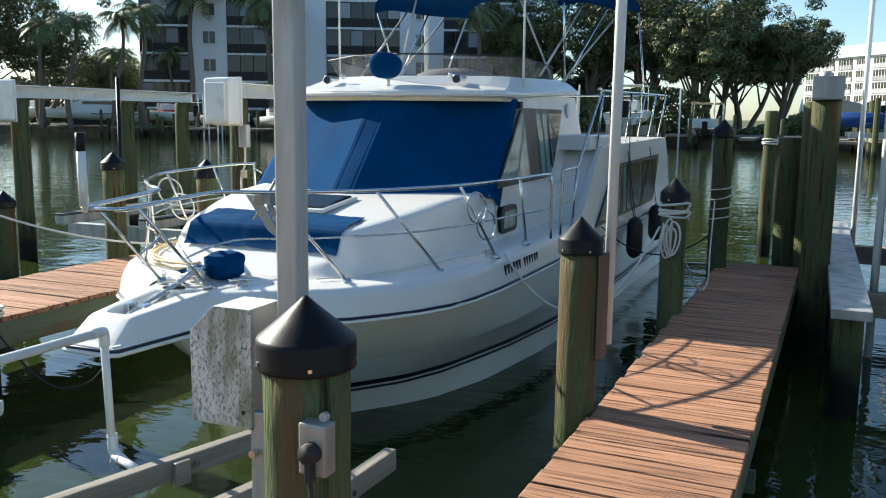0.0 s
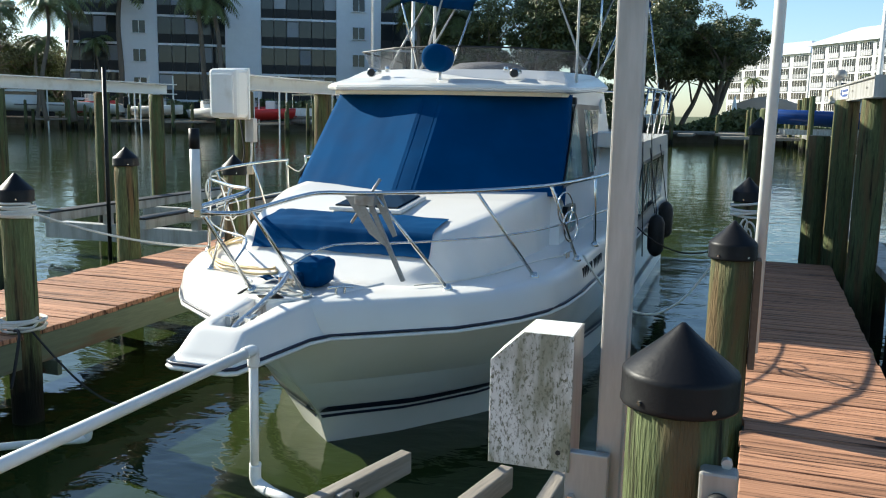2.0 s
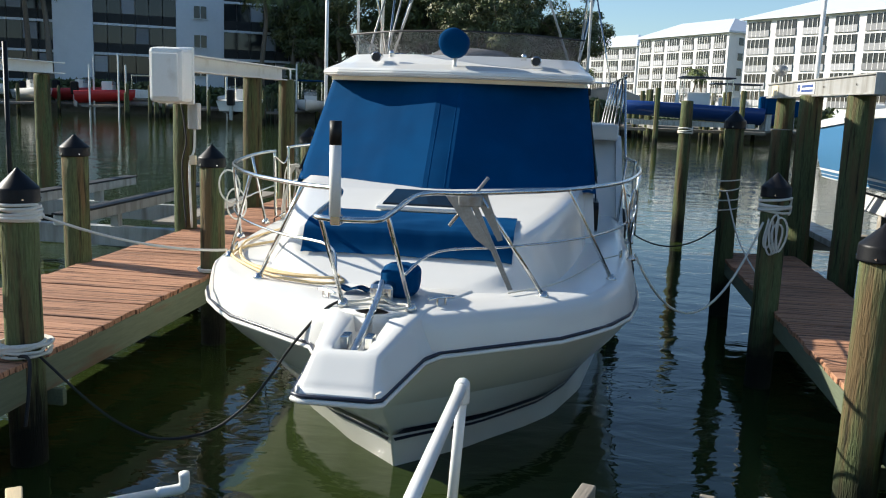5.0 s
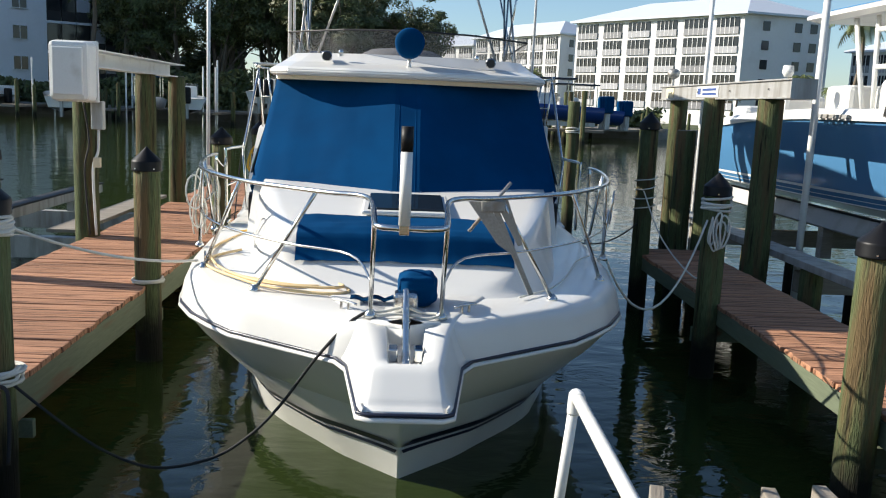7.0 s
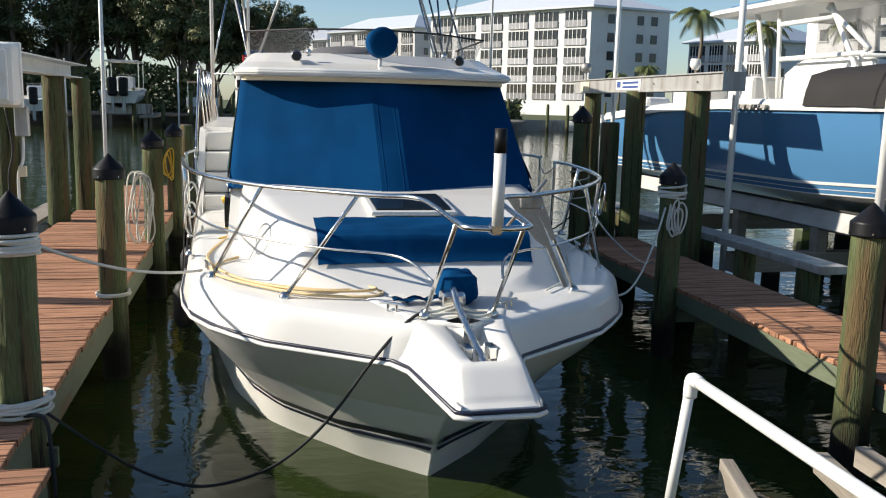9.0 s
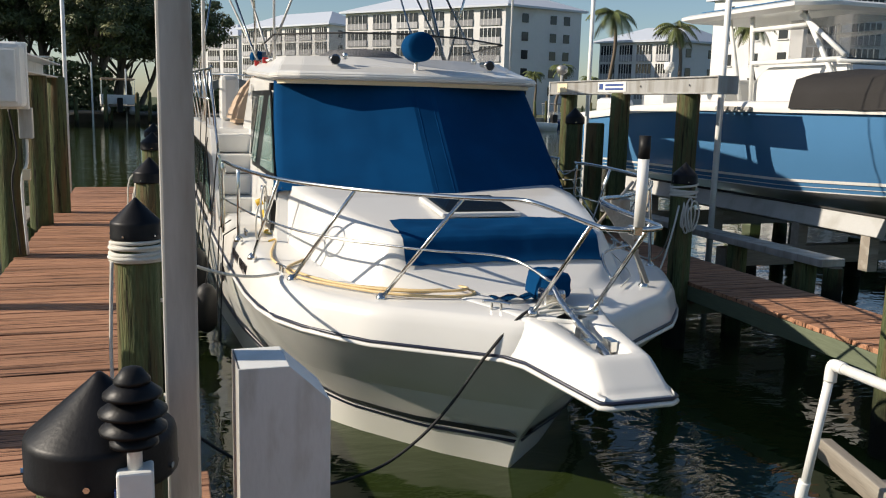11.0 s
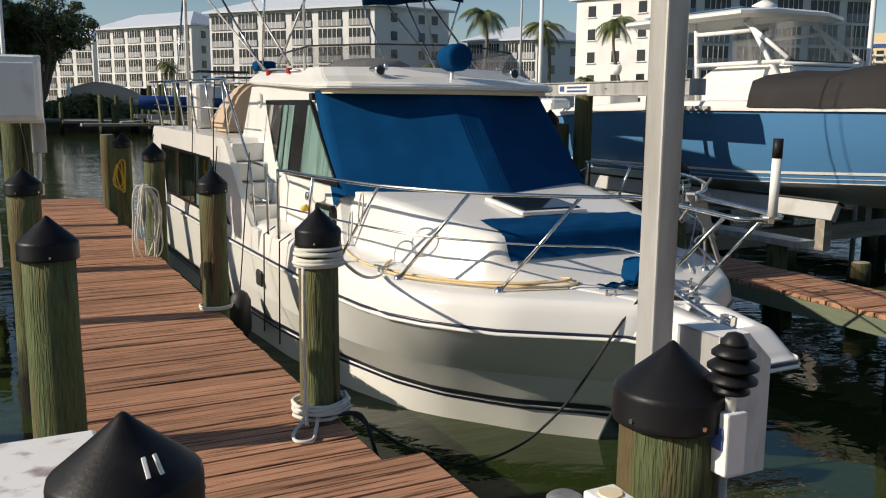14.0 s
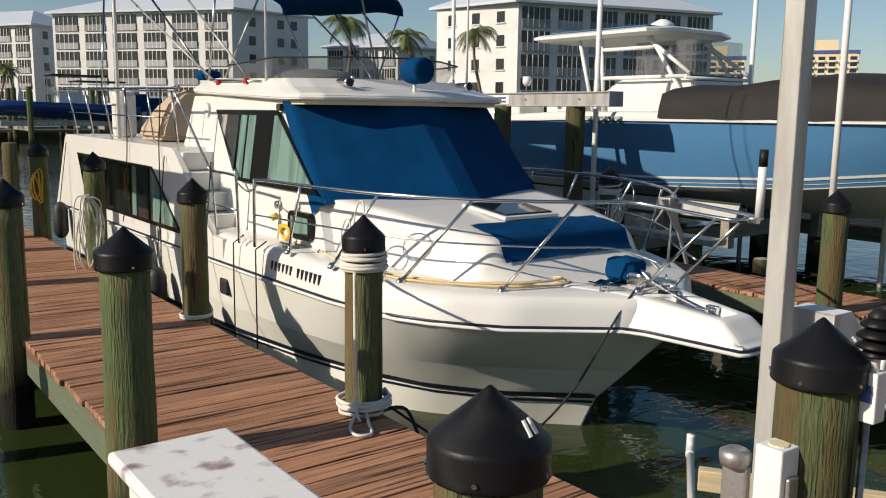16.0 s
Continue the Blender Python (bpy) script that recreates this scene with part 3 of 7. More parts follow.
# fly bridge windscreen
bm = bmesh.new()
low = [(-0.97, 8.7, 2.50), (-0.96, 7.72, 2.49), (-0.5, 7.36, 2.485), (0, 7.22, 2.485), (0.5, 7.36, 2.485), (0.96, 7.72, 2.49), (0.97, 8.7, 2.50)]
top = [(-0.99, 8.6, 2.62), (-1.0, 7.60, 2.655), (-0.52, 7.22, 2.665), (0, 7.07, 2.668), (0.52, 7.22, 2.665), (1.0, 7.60, 2.655), (0.99, 8.6, 2.62)]
ring_loft(bm, [low, top], closed=False)
bmesh.ops.solidify(bm, geom=bm.faces[:], thickness=0.005)
screen_pane = part("windscreen", bm, ACRYL, boat, "low smoked acrylic windscreen")
part("windscreen_trim", new_tube(top, 0.008, 6), RUBBER, boat)
bm = bmesh.new()
ring_loft(bm, [[(0.42 * math.cos(a) * s - 0.05, 8.6 + 0.5 * math.sin(a) * s, z) for a in [2 * math.pi * k / 20 for k in range(20)]] for s, z in ((1.0, 2.5), (0.96, 2.55), (0.72, 2.60), (0.3, 2.62))])
part("helm_cover", bm, material("grey_canvas", (0.13, 0.13, 0.14), 0.85, vary=0.2, fine=120, bump=0.2), boat, "grey canvas cover over the helm", smooth=True)


# aft cabin
bm = bmesh.new()
AFT = [(8.95, 1.06), (8.95, 1.78), (9.02, 1.835), (13.0, 1.86), (13.1, 1.80), (13.75, 0.86), (8.95, 0.86)]
for sgn in (-1, 1):
    prism(bm, AFT, "x", sgn * 1.44, sgn * 0.2)
box(bm, -0.3, 0.3, 9.0, 13.3, 0.9, 1.85)
part("aft_cabin", bm, GEL, boat, "white aft cabin with a flat deck on top")
WING = [(7.72, 1.09), (7.95, 1.10), (8.3, 1.34), (8.62, 1.62), (8.86, 1.80), (8.96, 1.835), (9.05, 1.835), (9.05, 0.86), (7.72, 0.86)]
for sgn in (-1, 1):
    part("side_wing", prism(bmesh.new(), WING, "x", sgn * 1.448, sgn * 1.39, 0.006), GEL, boat, "curved white coaming beside the steps")
    if sgn > 0:
        part("side_block", prism(bmesh.new(), [(8.02, 1.08), (8.3, 1.30), (8.62, 1.58), (8.9, 1.80), (9.0, 1.80), (9.0, 1.0), (8.02, 1.0)], "x", 1.05, 1.392, 0.006), GEL, boat, "solid white sloping side block")
        part("side_ledge", new_box(1.0, 1.40, 8.62, 9.5, 1.80, 1.95, 0.02), GEL, boat, "white moulded ledge")
    for k in range(4 if sgn < 0 else 0):
        part("step", new_box(sgn * 1.392, sgn * 1.06, 8.16 + 0.21 * k, 9.0, 1.08 + 0.18 * k, 1.08 + 0.18 * (k + 1) - 0.005, 0.02), GEL, boat, "white moulded step")


def side_pane(outline, xo, xi, sgn, name, mat, label, bev=0.0):
    """Panel on the cabin side; X leans with height from xo (low) to xi (high)."""
    b = bmesh.new()
    z0, z1 = min(v for _, v in outline), max(v for _, v in outline)
    rings = [[(sgn * (np.interp(v, [z0, z1], [xo, xi]) + d), u, v) for u, v in outline] for d in (-0.01, 0.0)]
    ring_loft(b, rings)
    return b


def slice_window(q, ya, yb, m=0.02):
    """The part of a window outline q of (y, z) that lies between ya (rear) and yb, drawn in by m at head and foot."""
    pts = [Vector(v) for v in q]
    zs = [v.y for v in pts]
    for lim, keep in ((ya, lambda v: v.x <= ya), (yb, lambda v: v.x >= yb)):
        out = []
        for i, a in enumerate(pts):
            b2 = pts[(i + 1) % len(pts)]
            if keep(a):
                out.append(a)
            if keep(a) != keep(b2):
                out.append(a.lerp(b2, (lim - a.x) / (b2.x - a.x)))
        pts = out
    c = sum(pts, Vector((0, 0))) / len(pts)
    return [(v.x + (c.x - v.x) * 0.05, min(max(v.y, min(zs) + m), max(zs) - m)) for v in pts]


UP = [(8.74, 2.205), (7.40, 2.205), (6.56, 1.555), (8.08, 1.565)]
LOW = [(12.45, 1.64), (9.54, 1.62), (8.70, 1.02), (12.05, 1.03)]
for sgn in (-1, 1):
    frame_up = part("window_frame", side_pane(UP, 1.142, 1.062, sgn, "", None, ""), TRIMK, boat, "black window surround")
    frame_low = part("window_frame", side_pane(LOW, 1.462, 1.452, sgn, "", None, ""), TRIMK, boat, "black window surround")
    pale, dark = "glass pane with pale curtain behind", "dark glass pane"
    for y0, y1, mt, lab in ((8.72, 8.16, CURTAIN, pale), (8.13, 7.99, TEALGLASS, pale), (7.96, 7.80, TEALGLASS, pale), (7.46, 6.62, TEALGLASS, pale)):
        part("pane", side_pane(slice_window(UP, y0, y1, 0.045), 1.146, 1.068, sgn, "", None, ""), mt, frame_up, lab)
    for y0, y1, mt, lab in ((12.4, 11.15, DARKGLASS, dark), (11.1, 10.22, DARKGLASS, dark), (10.17, 10.02, TEALGLASS, pale), (9.97, 9.62, DARKGLASS, dark), (9.57, 8.78, TEALGLASS, pale)):
        part("pane", side_pane(slice_window(LOW, y0, y1, 0.045), 1.468, 1.458, sgn, "", None, ""), mt, frame_low, lab)
    # port light in the pilothouse foot, hull vent
    b = bmesh.new(); prism(b, [(6.62, 1.23), (6.635, 1.20), (6.67, 1.18), (6.98, 1.18), (7.015, 1.20), (7.03, 1.23), (7.03, 1.35), (7.015, 1.38), (6.98, 1.40), (6.67, 1.40), (6.635, 1.38), (6.62, 1.35)], "x", sgn * 1.12, sgn * 1.165)
    pl = part("port_light", b, TRIMK, boat, "black framed port light")
    part("pane", prism(bmesh.new(), [(6.68, 1.22), (6.97, 1.22), (6.97, 1.36), (6.68, 1.36)], "x", sgn * 1.13, sgn * 1.169), TEALGLASS, pl, "green tinted pane")
    part("hull_vent", new_box(sgn * 1.42, sgn * 1.452, 7.66, 7.82, 0.60, 0.74, 0.02), RUBBER, boat, "oval black hull port")
    part("vent", prism(bmesh.new(), [(9.02 + 0.05 * math.cos(a), 2.2 + 0.075 * math.sin(a)) for a in [2 * math.pi * k / 16 for k in range(16)]], "x", sgn * 1.03, sgn * 1.05), GEL, boat, "oval white vent cover")

# name and registration as plain bars
for sgn in (-1, 1):
    rnd = random.Random(4)
    for word, y0, z0, h, w in (((6, 6), 6.82, 0.99, 0.085, 0.062), ((2, 4, 2), 6.68, 0.715, 0.075, 0.048)):
        y = y0
        for count in word:
            for k in range(count):
                slant = 0.014
                xo = BREADTH[5](y) - 0.016 if h > 0.08 else hull_b(y, z0) - 0.018
                b = prism(bmesh.new(), [(y, z0 - h / 2), (y - w * 0.42, z0 - h / 2), (y - w * 0.42 - slant, z0 + h / 2), (y - slant, z0 + h / 2)], "x", sgn * (xo - 0.012), sgn * xo)
                part("letter_bar", b, INK if h > 0.08 else GALV, boat)
                y -= w
            y -= w * 0.9

# deck hatch
hatch = part("hatch", box(bmesh.new(), -0.27, 0.27, -0.26, 0.26, 0, 0.03, 0.012, m=Matrix.Translation((0, 5.60, 1.455)) @ pose(0, 0, 0, 6)), GEL, boat, "white deck hatch frame")
part("pane", box(bmesh.new(), -0.235, 0.235, -0.225, 0.225, 0.02, 0.042, 0.01, m=Matrix.Translation((0, 5.60, 1.455)) @ pose(0, 0, 0, 6)), DARKGLASS, hatch, "smoked hatch lid")

# blue cover over the front of the trunk cabin
bm = bmesh.new()
ring_loft(bm, [[(x, y, trunk_z(x, y) + 0.016 + 0.010 * noise.noise((x * 5, y * 9, 1)) + 0.004 * noise.noise((x * 16, y * 12, 4)))
                for x in [(-0.62 + 1.24 * i / 40) for i in range(41)] for y in [4.905 + (5.30 + 0.03 * abs(x) - 4.905) * j / 30]] for j in range(31)], closed=False)
part("bow_window_cover", bm, BLUE, boat, "wrinkled blue canvas cover over the front window", smooth=True)

# search light under a blue drum cover
part("search_light_stand", lathe(bmesh.new(), [(0.035, 2.34), (0.03, 2.36), (0.014, 2.40), (0.018, 2.47)], 0, 6.9, 12), GEL, boat, "white search light stand", smooth=True)
bm = bmesh.new()
for k in range(1):
    rings = []
    for y, r in ((6.74, 0.06), (6.745, 0.10), (6.76, 0.112), (6.92, 0.112), (6.98, 0.10), (7.0, 0.06)):
        rings.append([(r * math.cos(a) * (1 + 0.02 * math.sin(3 * a)), y, 2.555 + r * math.sin(a)) for a in [2 * math.pi * k2 / 24 for k2 in range(24)]])
    ring_loft(bm, rings)
part("search_light_cover", bm, BLUE, boat, "round blue canvas search light cover", smooth=True)
for sx in (-0.63, 0.63):
    horn = part("horn", new_tube([(sx, 7.12, 2.455), (sx, 6.98, 2.445), (sx, 6.93, 2.44)], 0.02, 12, 0.042), STEEL, boat, "chrome trumpet horn", smooth=True)
    part("horn_mouth", new_tube([(sx, 6.935, 2.44), (sx, 6.927, 2.44)], 0.034, 12), RUBBER, horn)
    part("lamp", lathe(bmesh.new(), [(0.02, 2.45), (0.02, 2.49), (0.012, 2.5)], sx + math.copysign(0.10, -sx), 7.05, 10), STEEL, boat, "small chrome deck lamp", smooth=True)

# bow rail
TOPR = [(1.47, 7.0, 1.12), (1.475, 6.98, 1.60), (1.465, 6.93, 1.66), (1.42, 6.3, 1.665), (1.254, 5.495, 1.66), (0.92, 4.9, 1.655), (0.62, 4.57, 1.657), (0.40, 4.36, 1.66), (0.24, 4.24, 1.665), (0.175, 4.08, 1.655), (0.15, 3.62, 1.625), (0.13, 3.52, 1.62), (0.06, 3.48, 1.62), (0, 3.475, 1.62)]
path = [(-x, y, z) for x, y, z in TOPR] + [p for p in reversed(TOPR[:-1])]
part("bow_rail", new_tube(smooth_path(path, 5), 0.0125, 10), STEEL, boat, "polished stainless bow rail", smooth=True)
for sgn in (-1, 1):
    for foot, head in (((0.17, 4.157, 1.10), (0.15, 3.62, 1.625)), ((0.81, 4.725, 1.08), (0.46, 4.42, 1.658)), ((1.206, 5.30, 1.085), (0.92, 4.90, 1.655)), ((1.37, 5.93, 1.11), (1.254, 5.495, 1.66)), ((1.40, 6.55, 1.13), (1.42, 6.3, 1.665))):
        foot, head = Vector((sgn * foot[0], *foot[1:])), Vector((sgn * head[0], *head[1:]))
        st = part("stanchion", new_tube([foot, head], 0.011, 8), STEEL, boat, smooth=True)
        part("base", lathe(bmesh.new(), [(0.032, foot.z - 0.01), (0.03, foot.z + 0.006), (0.014, foot.z + 0.03)], foot.x, foot.y, 12), STEEL, st, smooth=True)
    low_rail = [(sgn * x, y, z) for x, y, z in ((1.47, 6.98, 1.38), (1.31, 5.72, 1.385), (1.06, 5.10, 1.37), (0.64, 4.57, 1.37), (0.28, 4.28, 1.37), (0.165, 3.98, 1.30))]
    part("mid_rail", new_tube(smooth_path(low_rail, 5), 0.007, 6), STEEL, boat, smooth=True)
    gate = [(sgn * x, y, z) for x, y, z in ((1.46, 7.33, 1.11), (1.47, 7.34, 1.62), (1.475, 7.40, 1.672), (1.44, 7.92, 1.674), (1.435, 8.02, 1.70), (1.44, 8.80, 2.36), (1.445, 8.95, 2.40), (1.50, 12.55, 2.445), (1.45, 12.62, 2.445))]
    part("side_rail", new_tube(smooth_path(gate, 4), 0.0125, 8), STEEL, boat, "stainless side and aft deck rail", smooth=True)
    part("mid_rail", new_tube([(sgn * 1.44, 9.0, 2.12), (sgn * 1.49, 12.55, 2.15)], 0.008, 6), STEEL, boat, smooth=True)
    part("mid_rail", new_tube([(sgn * 1.46, 7.35, 1.38), (sgn * 1.44, 7.95, 1.38)], 0.008, 6), STEEL, boat, smooth=True)
    for y, z0, z1 in ((7.95, 1.10, 1.675), (8.86, 1.82, 2.38), (9.55, 1.85, 2.41), (10.3, 1.85, 2.42), (11.05, 1.85, 2.43), (11.8, 1.85, 2.44), (12.55, 1.85, 2.445)):
        part("stanchion", new_tube([(sgn * 1.40, y, z0), (sgn * np.interp(y, [7.9, 12.6], [1.44, 1.50]), y, z1)], 0.011, 8), STEEL, boat, smooth=True)
part("stern_rail", new_tube([(-1.45, 12.62, 2.445), (1.45, 12.62, 2.445)], 0.0125, 8), STEEL, boat, smooth=True)

# rod holder tube at the bow
tubeh = part("rod_tube", new_tube([(-0.03, 3.43, 1.64), (-0.03, 3.425, 1.93)], 0.0235, 14), PVC, boat, "white plastic rod tube", smooth=True)
part("cap", new_tube([(-0.03, 3.425, 1.925), (-0.03, 3.424, 2.02)], 0.0245, 14), BLACKP, tubeh, "black tube end", smooth=True)
part("clamp", new_box(-0.05, -0.01, 3.43, 3.49, 1.60, 1.64, 0.004), STEEL, tubeh)

# anchor lashed to the starboard rail
anchor = thing("spare_anchor", (0.42, 4.42, 1.62), label="grey galvanised fluke anchor lashed to the bow rail", category="anchor")
part("shank", prism(bmesh.new(), [(-0.02, 0.02), (0.015, 0.02), (0.235, -0.45), (0.21, -0.455)], "y", -0.01, 0.01, 0.003), GALV, anchor, local=True)
part("stock", new_tube([(0.085, -0.02, 0.12), (-0.11, 0.03, -0.14)], 0.009, 8), GALV, anchor, smooth=True, local=True)
part("fluke", prism(bmesh.new(), [(-0.125, 0.02), (-0.03, 0.02), (0.145, -0.27), (0.03, -0.19)], "y", -0.035, -0.027, 0.002), GALV, anchor, local=True)
part("fluke", prism(bmesh.new(), [(0.01, 0.03), (0.075, 0.045), (0.17, -0.20), (0.145, -0.21)], "y", 0.03, 0.04, 0.002), GALV, anchor, local=True)
part("crown", new_box(-0.06, 0.06, -0.05, 0.05, -0.03, 0.03, 0.008), GALV, anchor, local=True)

# bow anchor, roller, windlass and its blue cover
part("anchor_shank", new_tube(smooth_path([(0, 3.66, 0.985), (0.0, 3.74, 1.02), (0, 3.95, 1.07), (0.0, 4.18, 1.14), (0, 4.28, 1.20)], 4), 0.022, 8, 0.016), STEEL, boat, "polished anchor shank in the trough", smooth=True)
for sx in (-1, 1):
    part("roller_cheek", new_box(sx * 0.035, sx * 0.075, 3.72, 3.80, 1.0, 1.06, 0.006), STEEL, boat)
    part("anchor_fluke", prism(bmesh.new(), [(sx * 0.005, 3.64), (sx * 0.05, 3.66), (sx * 0.035, 3.80)], "z", 0.965, 0.99, 0.002), GALV, boat)
part("windlass", new_box(-0.06, 0.06, 4.24, 4.36, 1.09, 1.19, 0.02), STEEL, boat, "chrome windlass")
bm = bmesh.new()
bmesh.ops.create_icosphere(bm, subdivisions=4, radius=1)
for v in bm.verts:
    c = v.co.copy()
    c = Vector([math.copysign(abs(q) ** 0.55, q) for q in c])
    k = 1 + 0.10 * noise.noise(v.co * 2.3) + 0.05 * noise.noise(v.co * 6)
    v.co = Vector((0.06 + c.x * 0.10 * k, 4.47 + c.y * 0.12 * k, 1.175 + c.z * 0.085 * k))
part("windlass_cover", bm, BLUE, boat, "crumpled blue canvas windlass cover", smooth=True)
bm = bmesh.new()
ring_loft(bm, [[(x, 4.42 + dy, 1.105 + 0.02 * abs(math.sin(x * 30)) + 0.02 * (x + 0.3)) for x in [-0.28 + 0.26 * i / 12 for i in range(13)]] for dy in (-0.03, 0.0, 0.04, 0.07)], closed=False)
bmesh.ops.solidify(bm, geom=bm.faces[:], thickness=0.012)
part("cover_tail", bm, BLUE, boat, "loose end of the blue cover", smooth=True)

# bimini canopy over the fly bridge with its frame
bm = bmesh.new()
rings = []
for j in range(15):
    y = 8.6 + 3.3 * j / 14
    ze = float(np.interp(y, [8.6, 9.2, 10.6, 11.9], [3.22, 3.32, 3.40, 3.52]))
    hw = float(np.interp(y, [8.6, 9.2, 11.9], [1.02, 1.12, 1.22]))
    rings.append([(hw * math.sin(radians(a)), y + 0.02 * math.cos(radians(a * 3)), ze + 0.30 * (math.cos(radians(a)) ** 0.7) + 0.01 * noise.noise((a * 0.1, y * 2, 0))) for a in [-90 + 180 * k / 24 for k in range(25)]])
ring_loft(bm, rings, closed=False)
bmesh.ops.solidify(bm, geom=bm.faces[:], thickness=0.012)
part("bimini_top", bm, BLUE, boat, "blue canvas bimini top", smooth=True)
for sgn in (-1, 1):
    for a, b in (((0.98, 9.1, 2.50), (1.05, 8.72, 3.26)), ((0.98, 9.1, 2.50), (1.14, 10.3, 3.40)), ((0.98, 8.2, 2.52), (1.05, 9.5, 3.34)), ((1.42, 11.3, 2.43), (1.21, 11.8, 3.50)), ((0.98, 9.0, 2.50), (1.16, 10.9, 3.42)), ((0.9, 8.9, 2.5), (0.55, 8.7, 3.42))):
        part("bimini_pole", new_tube([(sgn * a[0], a[1], a[2]), (sgn * b[0], b[1], b[2])], 0.0115, 8), STEEL if a[1] > 9.05 else ALU, boat, smooth=True)
part("antenna", new_tube([(-0.98, 7.78, 2.36), (-0.98, 7.74, 5.4)], 0.012, 8, 0.005), WHITEP, boat, "white whip antenna", smooth=True)
part("antenna", new_tube([(1.04, 7.5, 2.30), (1.04, 7.48, 4.6)], 0.012, 8, 0.006), WHITEP, boat, "white whip antenna", smooth=True)
part("outrigger_pole", new_tube([(-1.39, 10.78, 1.86), (-1.39, 10.78, 4.9)], 0.022, 8, 0.018), WHITEP, boat, "white vertical pole", smooth=True)
part("boat_hook", new_tube([(-1.0, 7.85, 2.455), (-1.02, 8.95, 2.49)], 0.012, 8), STEEL, boat, "boat hook along the roof edge", smooth=True)
for y in (8.1, 8.75):
    part("hook_clip", new_box(-1.035, -0.99, y, y + 0.05, 2.44, 2.49, 0.005), RED, boat)
for sgn in (-1, 1):
    part("nav_light", new_box(sgn * 1.02, sgn * 1.075, 7.33, 7.40, 2.20, 2.26, 0.008), RUBBER, boat, "navigation light")
# covered seat and stern gear on the aft deck
bm = bmesh.new()
ring_loft(bm, [[(-1.15 * s, 10.15 + dy0, z), (-0.1, 10.15 + dy0, z), (-0.1, 10.95 + dy1, z), (-1.15 * s, 10.95 + dy1, z)] for s, z, dy0, dy1 in ((1, 1.86, 0, 0), (0.96, 2.05, 0.04, -0.08), (0.85, 2.30, 0.06, -0.38), (0.72, 2.42, 0.08, -0.52))])
bmesh.ops.bevel(bm, geom=bm.edges[:], offset=0.05, segments=3, affect="EDGES")
part("seat_cover", bm, TAN, boat, "tan canvas cover over a deck seat")
part("blue_cushion", new_box(-1.02, -0.80, 9.2, 9.4, 2.50, 2.60, 0.04), BLUE, boat, "folded blue canvas")
part("stern_seat", new_box(-1.15, -0.92, 11.6, 11.95, 1.85, 2.42, 0.06), GEL, boat, "white moulded seat back")

# ---- pilings and docks ----
def piling(x, y, tip, r=0.10, cap=True, group="pilings by the slip", cap_label="", bars=False):
    p = thing("piling", (x, y, -0.6), label="round green treated timber piling with a black cone cap" if cap else "round green treated timber piling with a bare top", category="piling", group=group)
    seed = x * 7.1 + y * 3.3
    lean = Vector((0.012 * math.sin(seed), 0.012 * math.cos(seed * 1.7), 0))
    top = tip - (0.10 if cap else 0.0)
    prof = [(r * (1.06 - 0.06 * k / 9) * (1.0 if k % 2 else 1.012), -0.6 + (top + 0.6) * k / 9) for k in range(10)]
    if not cap:
        prof.append((r * 0.9, top + 0.012))
    part("post", lathe(bmesh.new(), prof, x, y, 28, 0.05, seed), PILEW, p, smooth=True)
    if not cap:
        part("end_grain", lathe(bmesh.new(), [(r * 0.88, top + 0.012), (r * 0.86, top + 0.017), (0.01, top + 0.019)], x, y, 20), GREYW, p, "grey end grain")
    if cap:
        cr = r * 1.17
        c = part("cap", lathe(bmesh.new(), [(cr * 1.0, tip - 0.185), (cr * 1.015, tip - 0.18), (cr * 1.0, tip - 0.172), (cr, tip - 0.118), (cr * 0.985, tip - 0.109), (cr * 0.95, tip - 0.104), (cr * 0.55, tip - 0.060), (cr * 0.18, tip - 0.018), (cr * 0.10, tip - 0.008), (0.004, tip)], x, y, 28), BLACKP, p, cap_label or "black plastic cone cap", smooth=True)
        for k in range(5):
            a = k * 1.2566 + 0.5 + seed
            part("nail", new_tube([(x + cr * 0.99 * math.cos(a), y + cr * 0.99 * math.sin(a), tip - 0.165), (x + (cr + 0.004) * math.cos(a), y + (cr + 0.004) * math.sin(a), tip - 0.165)], 0.006, 6), STEEL, c)
        if bars:
            for k in (-1, 1):
                a = -math.pi / 2 + bars + k * 0.12
                q = Vector((math.cos(a), math.sin(a), 0))
                b = new_tube([Vector((x, y, tip - 0.085)) + q * cr * 0.80, Vector((x, y, tip - 0.055)) + q * cr * 0.64], 0.0042, 5)
                part("number_bar", b, WHITEP, c, "white painted mark")
    return p


P_A = piling(2.284, 1.881, 1.663, 0.112)
piling(2.394, 4.323, 1.626, 0.098)
P_C = piling(2.491, 6.878, 1.675, 0.095)
piling(2.60, 9.28, 2.13, 0.092)
piling(2.81, 14.45, 2.25, 0.095, False)
piling(-2.062, 1.862, 1.640, 0.112, bars=0.75)
piling(-3.25, 1.903, 1.645, 0.112, bars=0.35)
P_D1 = piling(-2.045, 4.385, 1.678, 0.096)
piling(-3.241, 4.436, 1.691, 0.108)
P_D2 = piling(-1.995, 6.93, 1.695, 0.098)
piling(-3.262, 7.02, 1.725, 0.106)
P_D4 = piling(-1.975, 9.70, 1.773, 0.10)
piling(-1.96, 12.24, 1.79, 0.10)
piling(-1.93, 14.2, 1.69, 0.10, False)
piling(-4.45, 6.66, 1.30, 0.10)
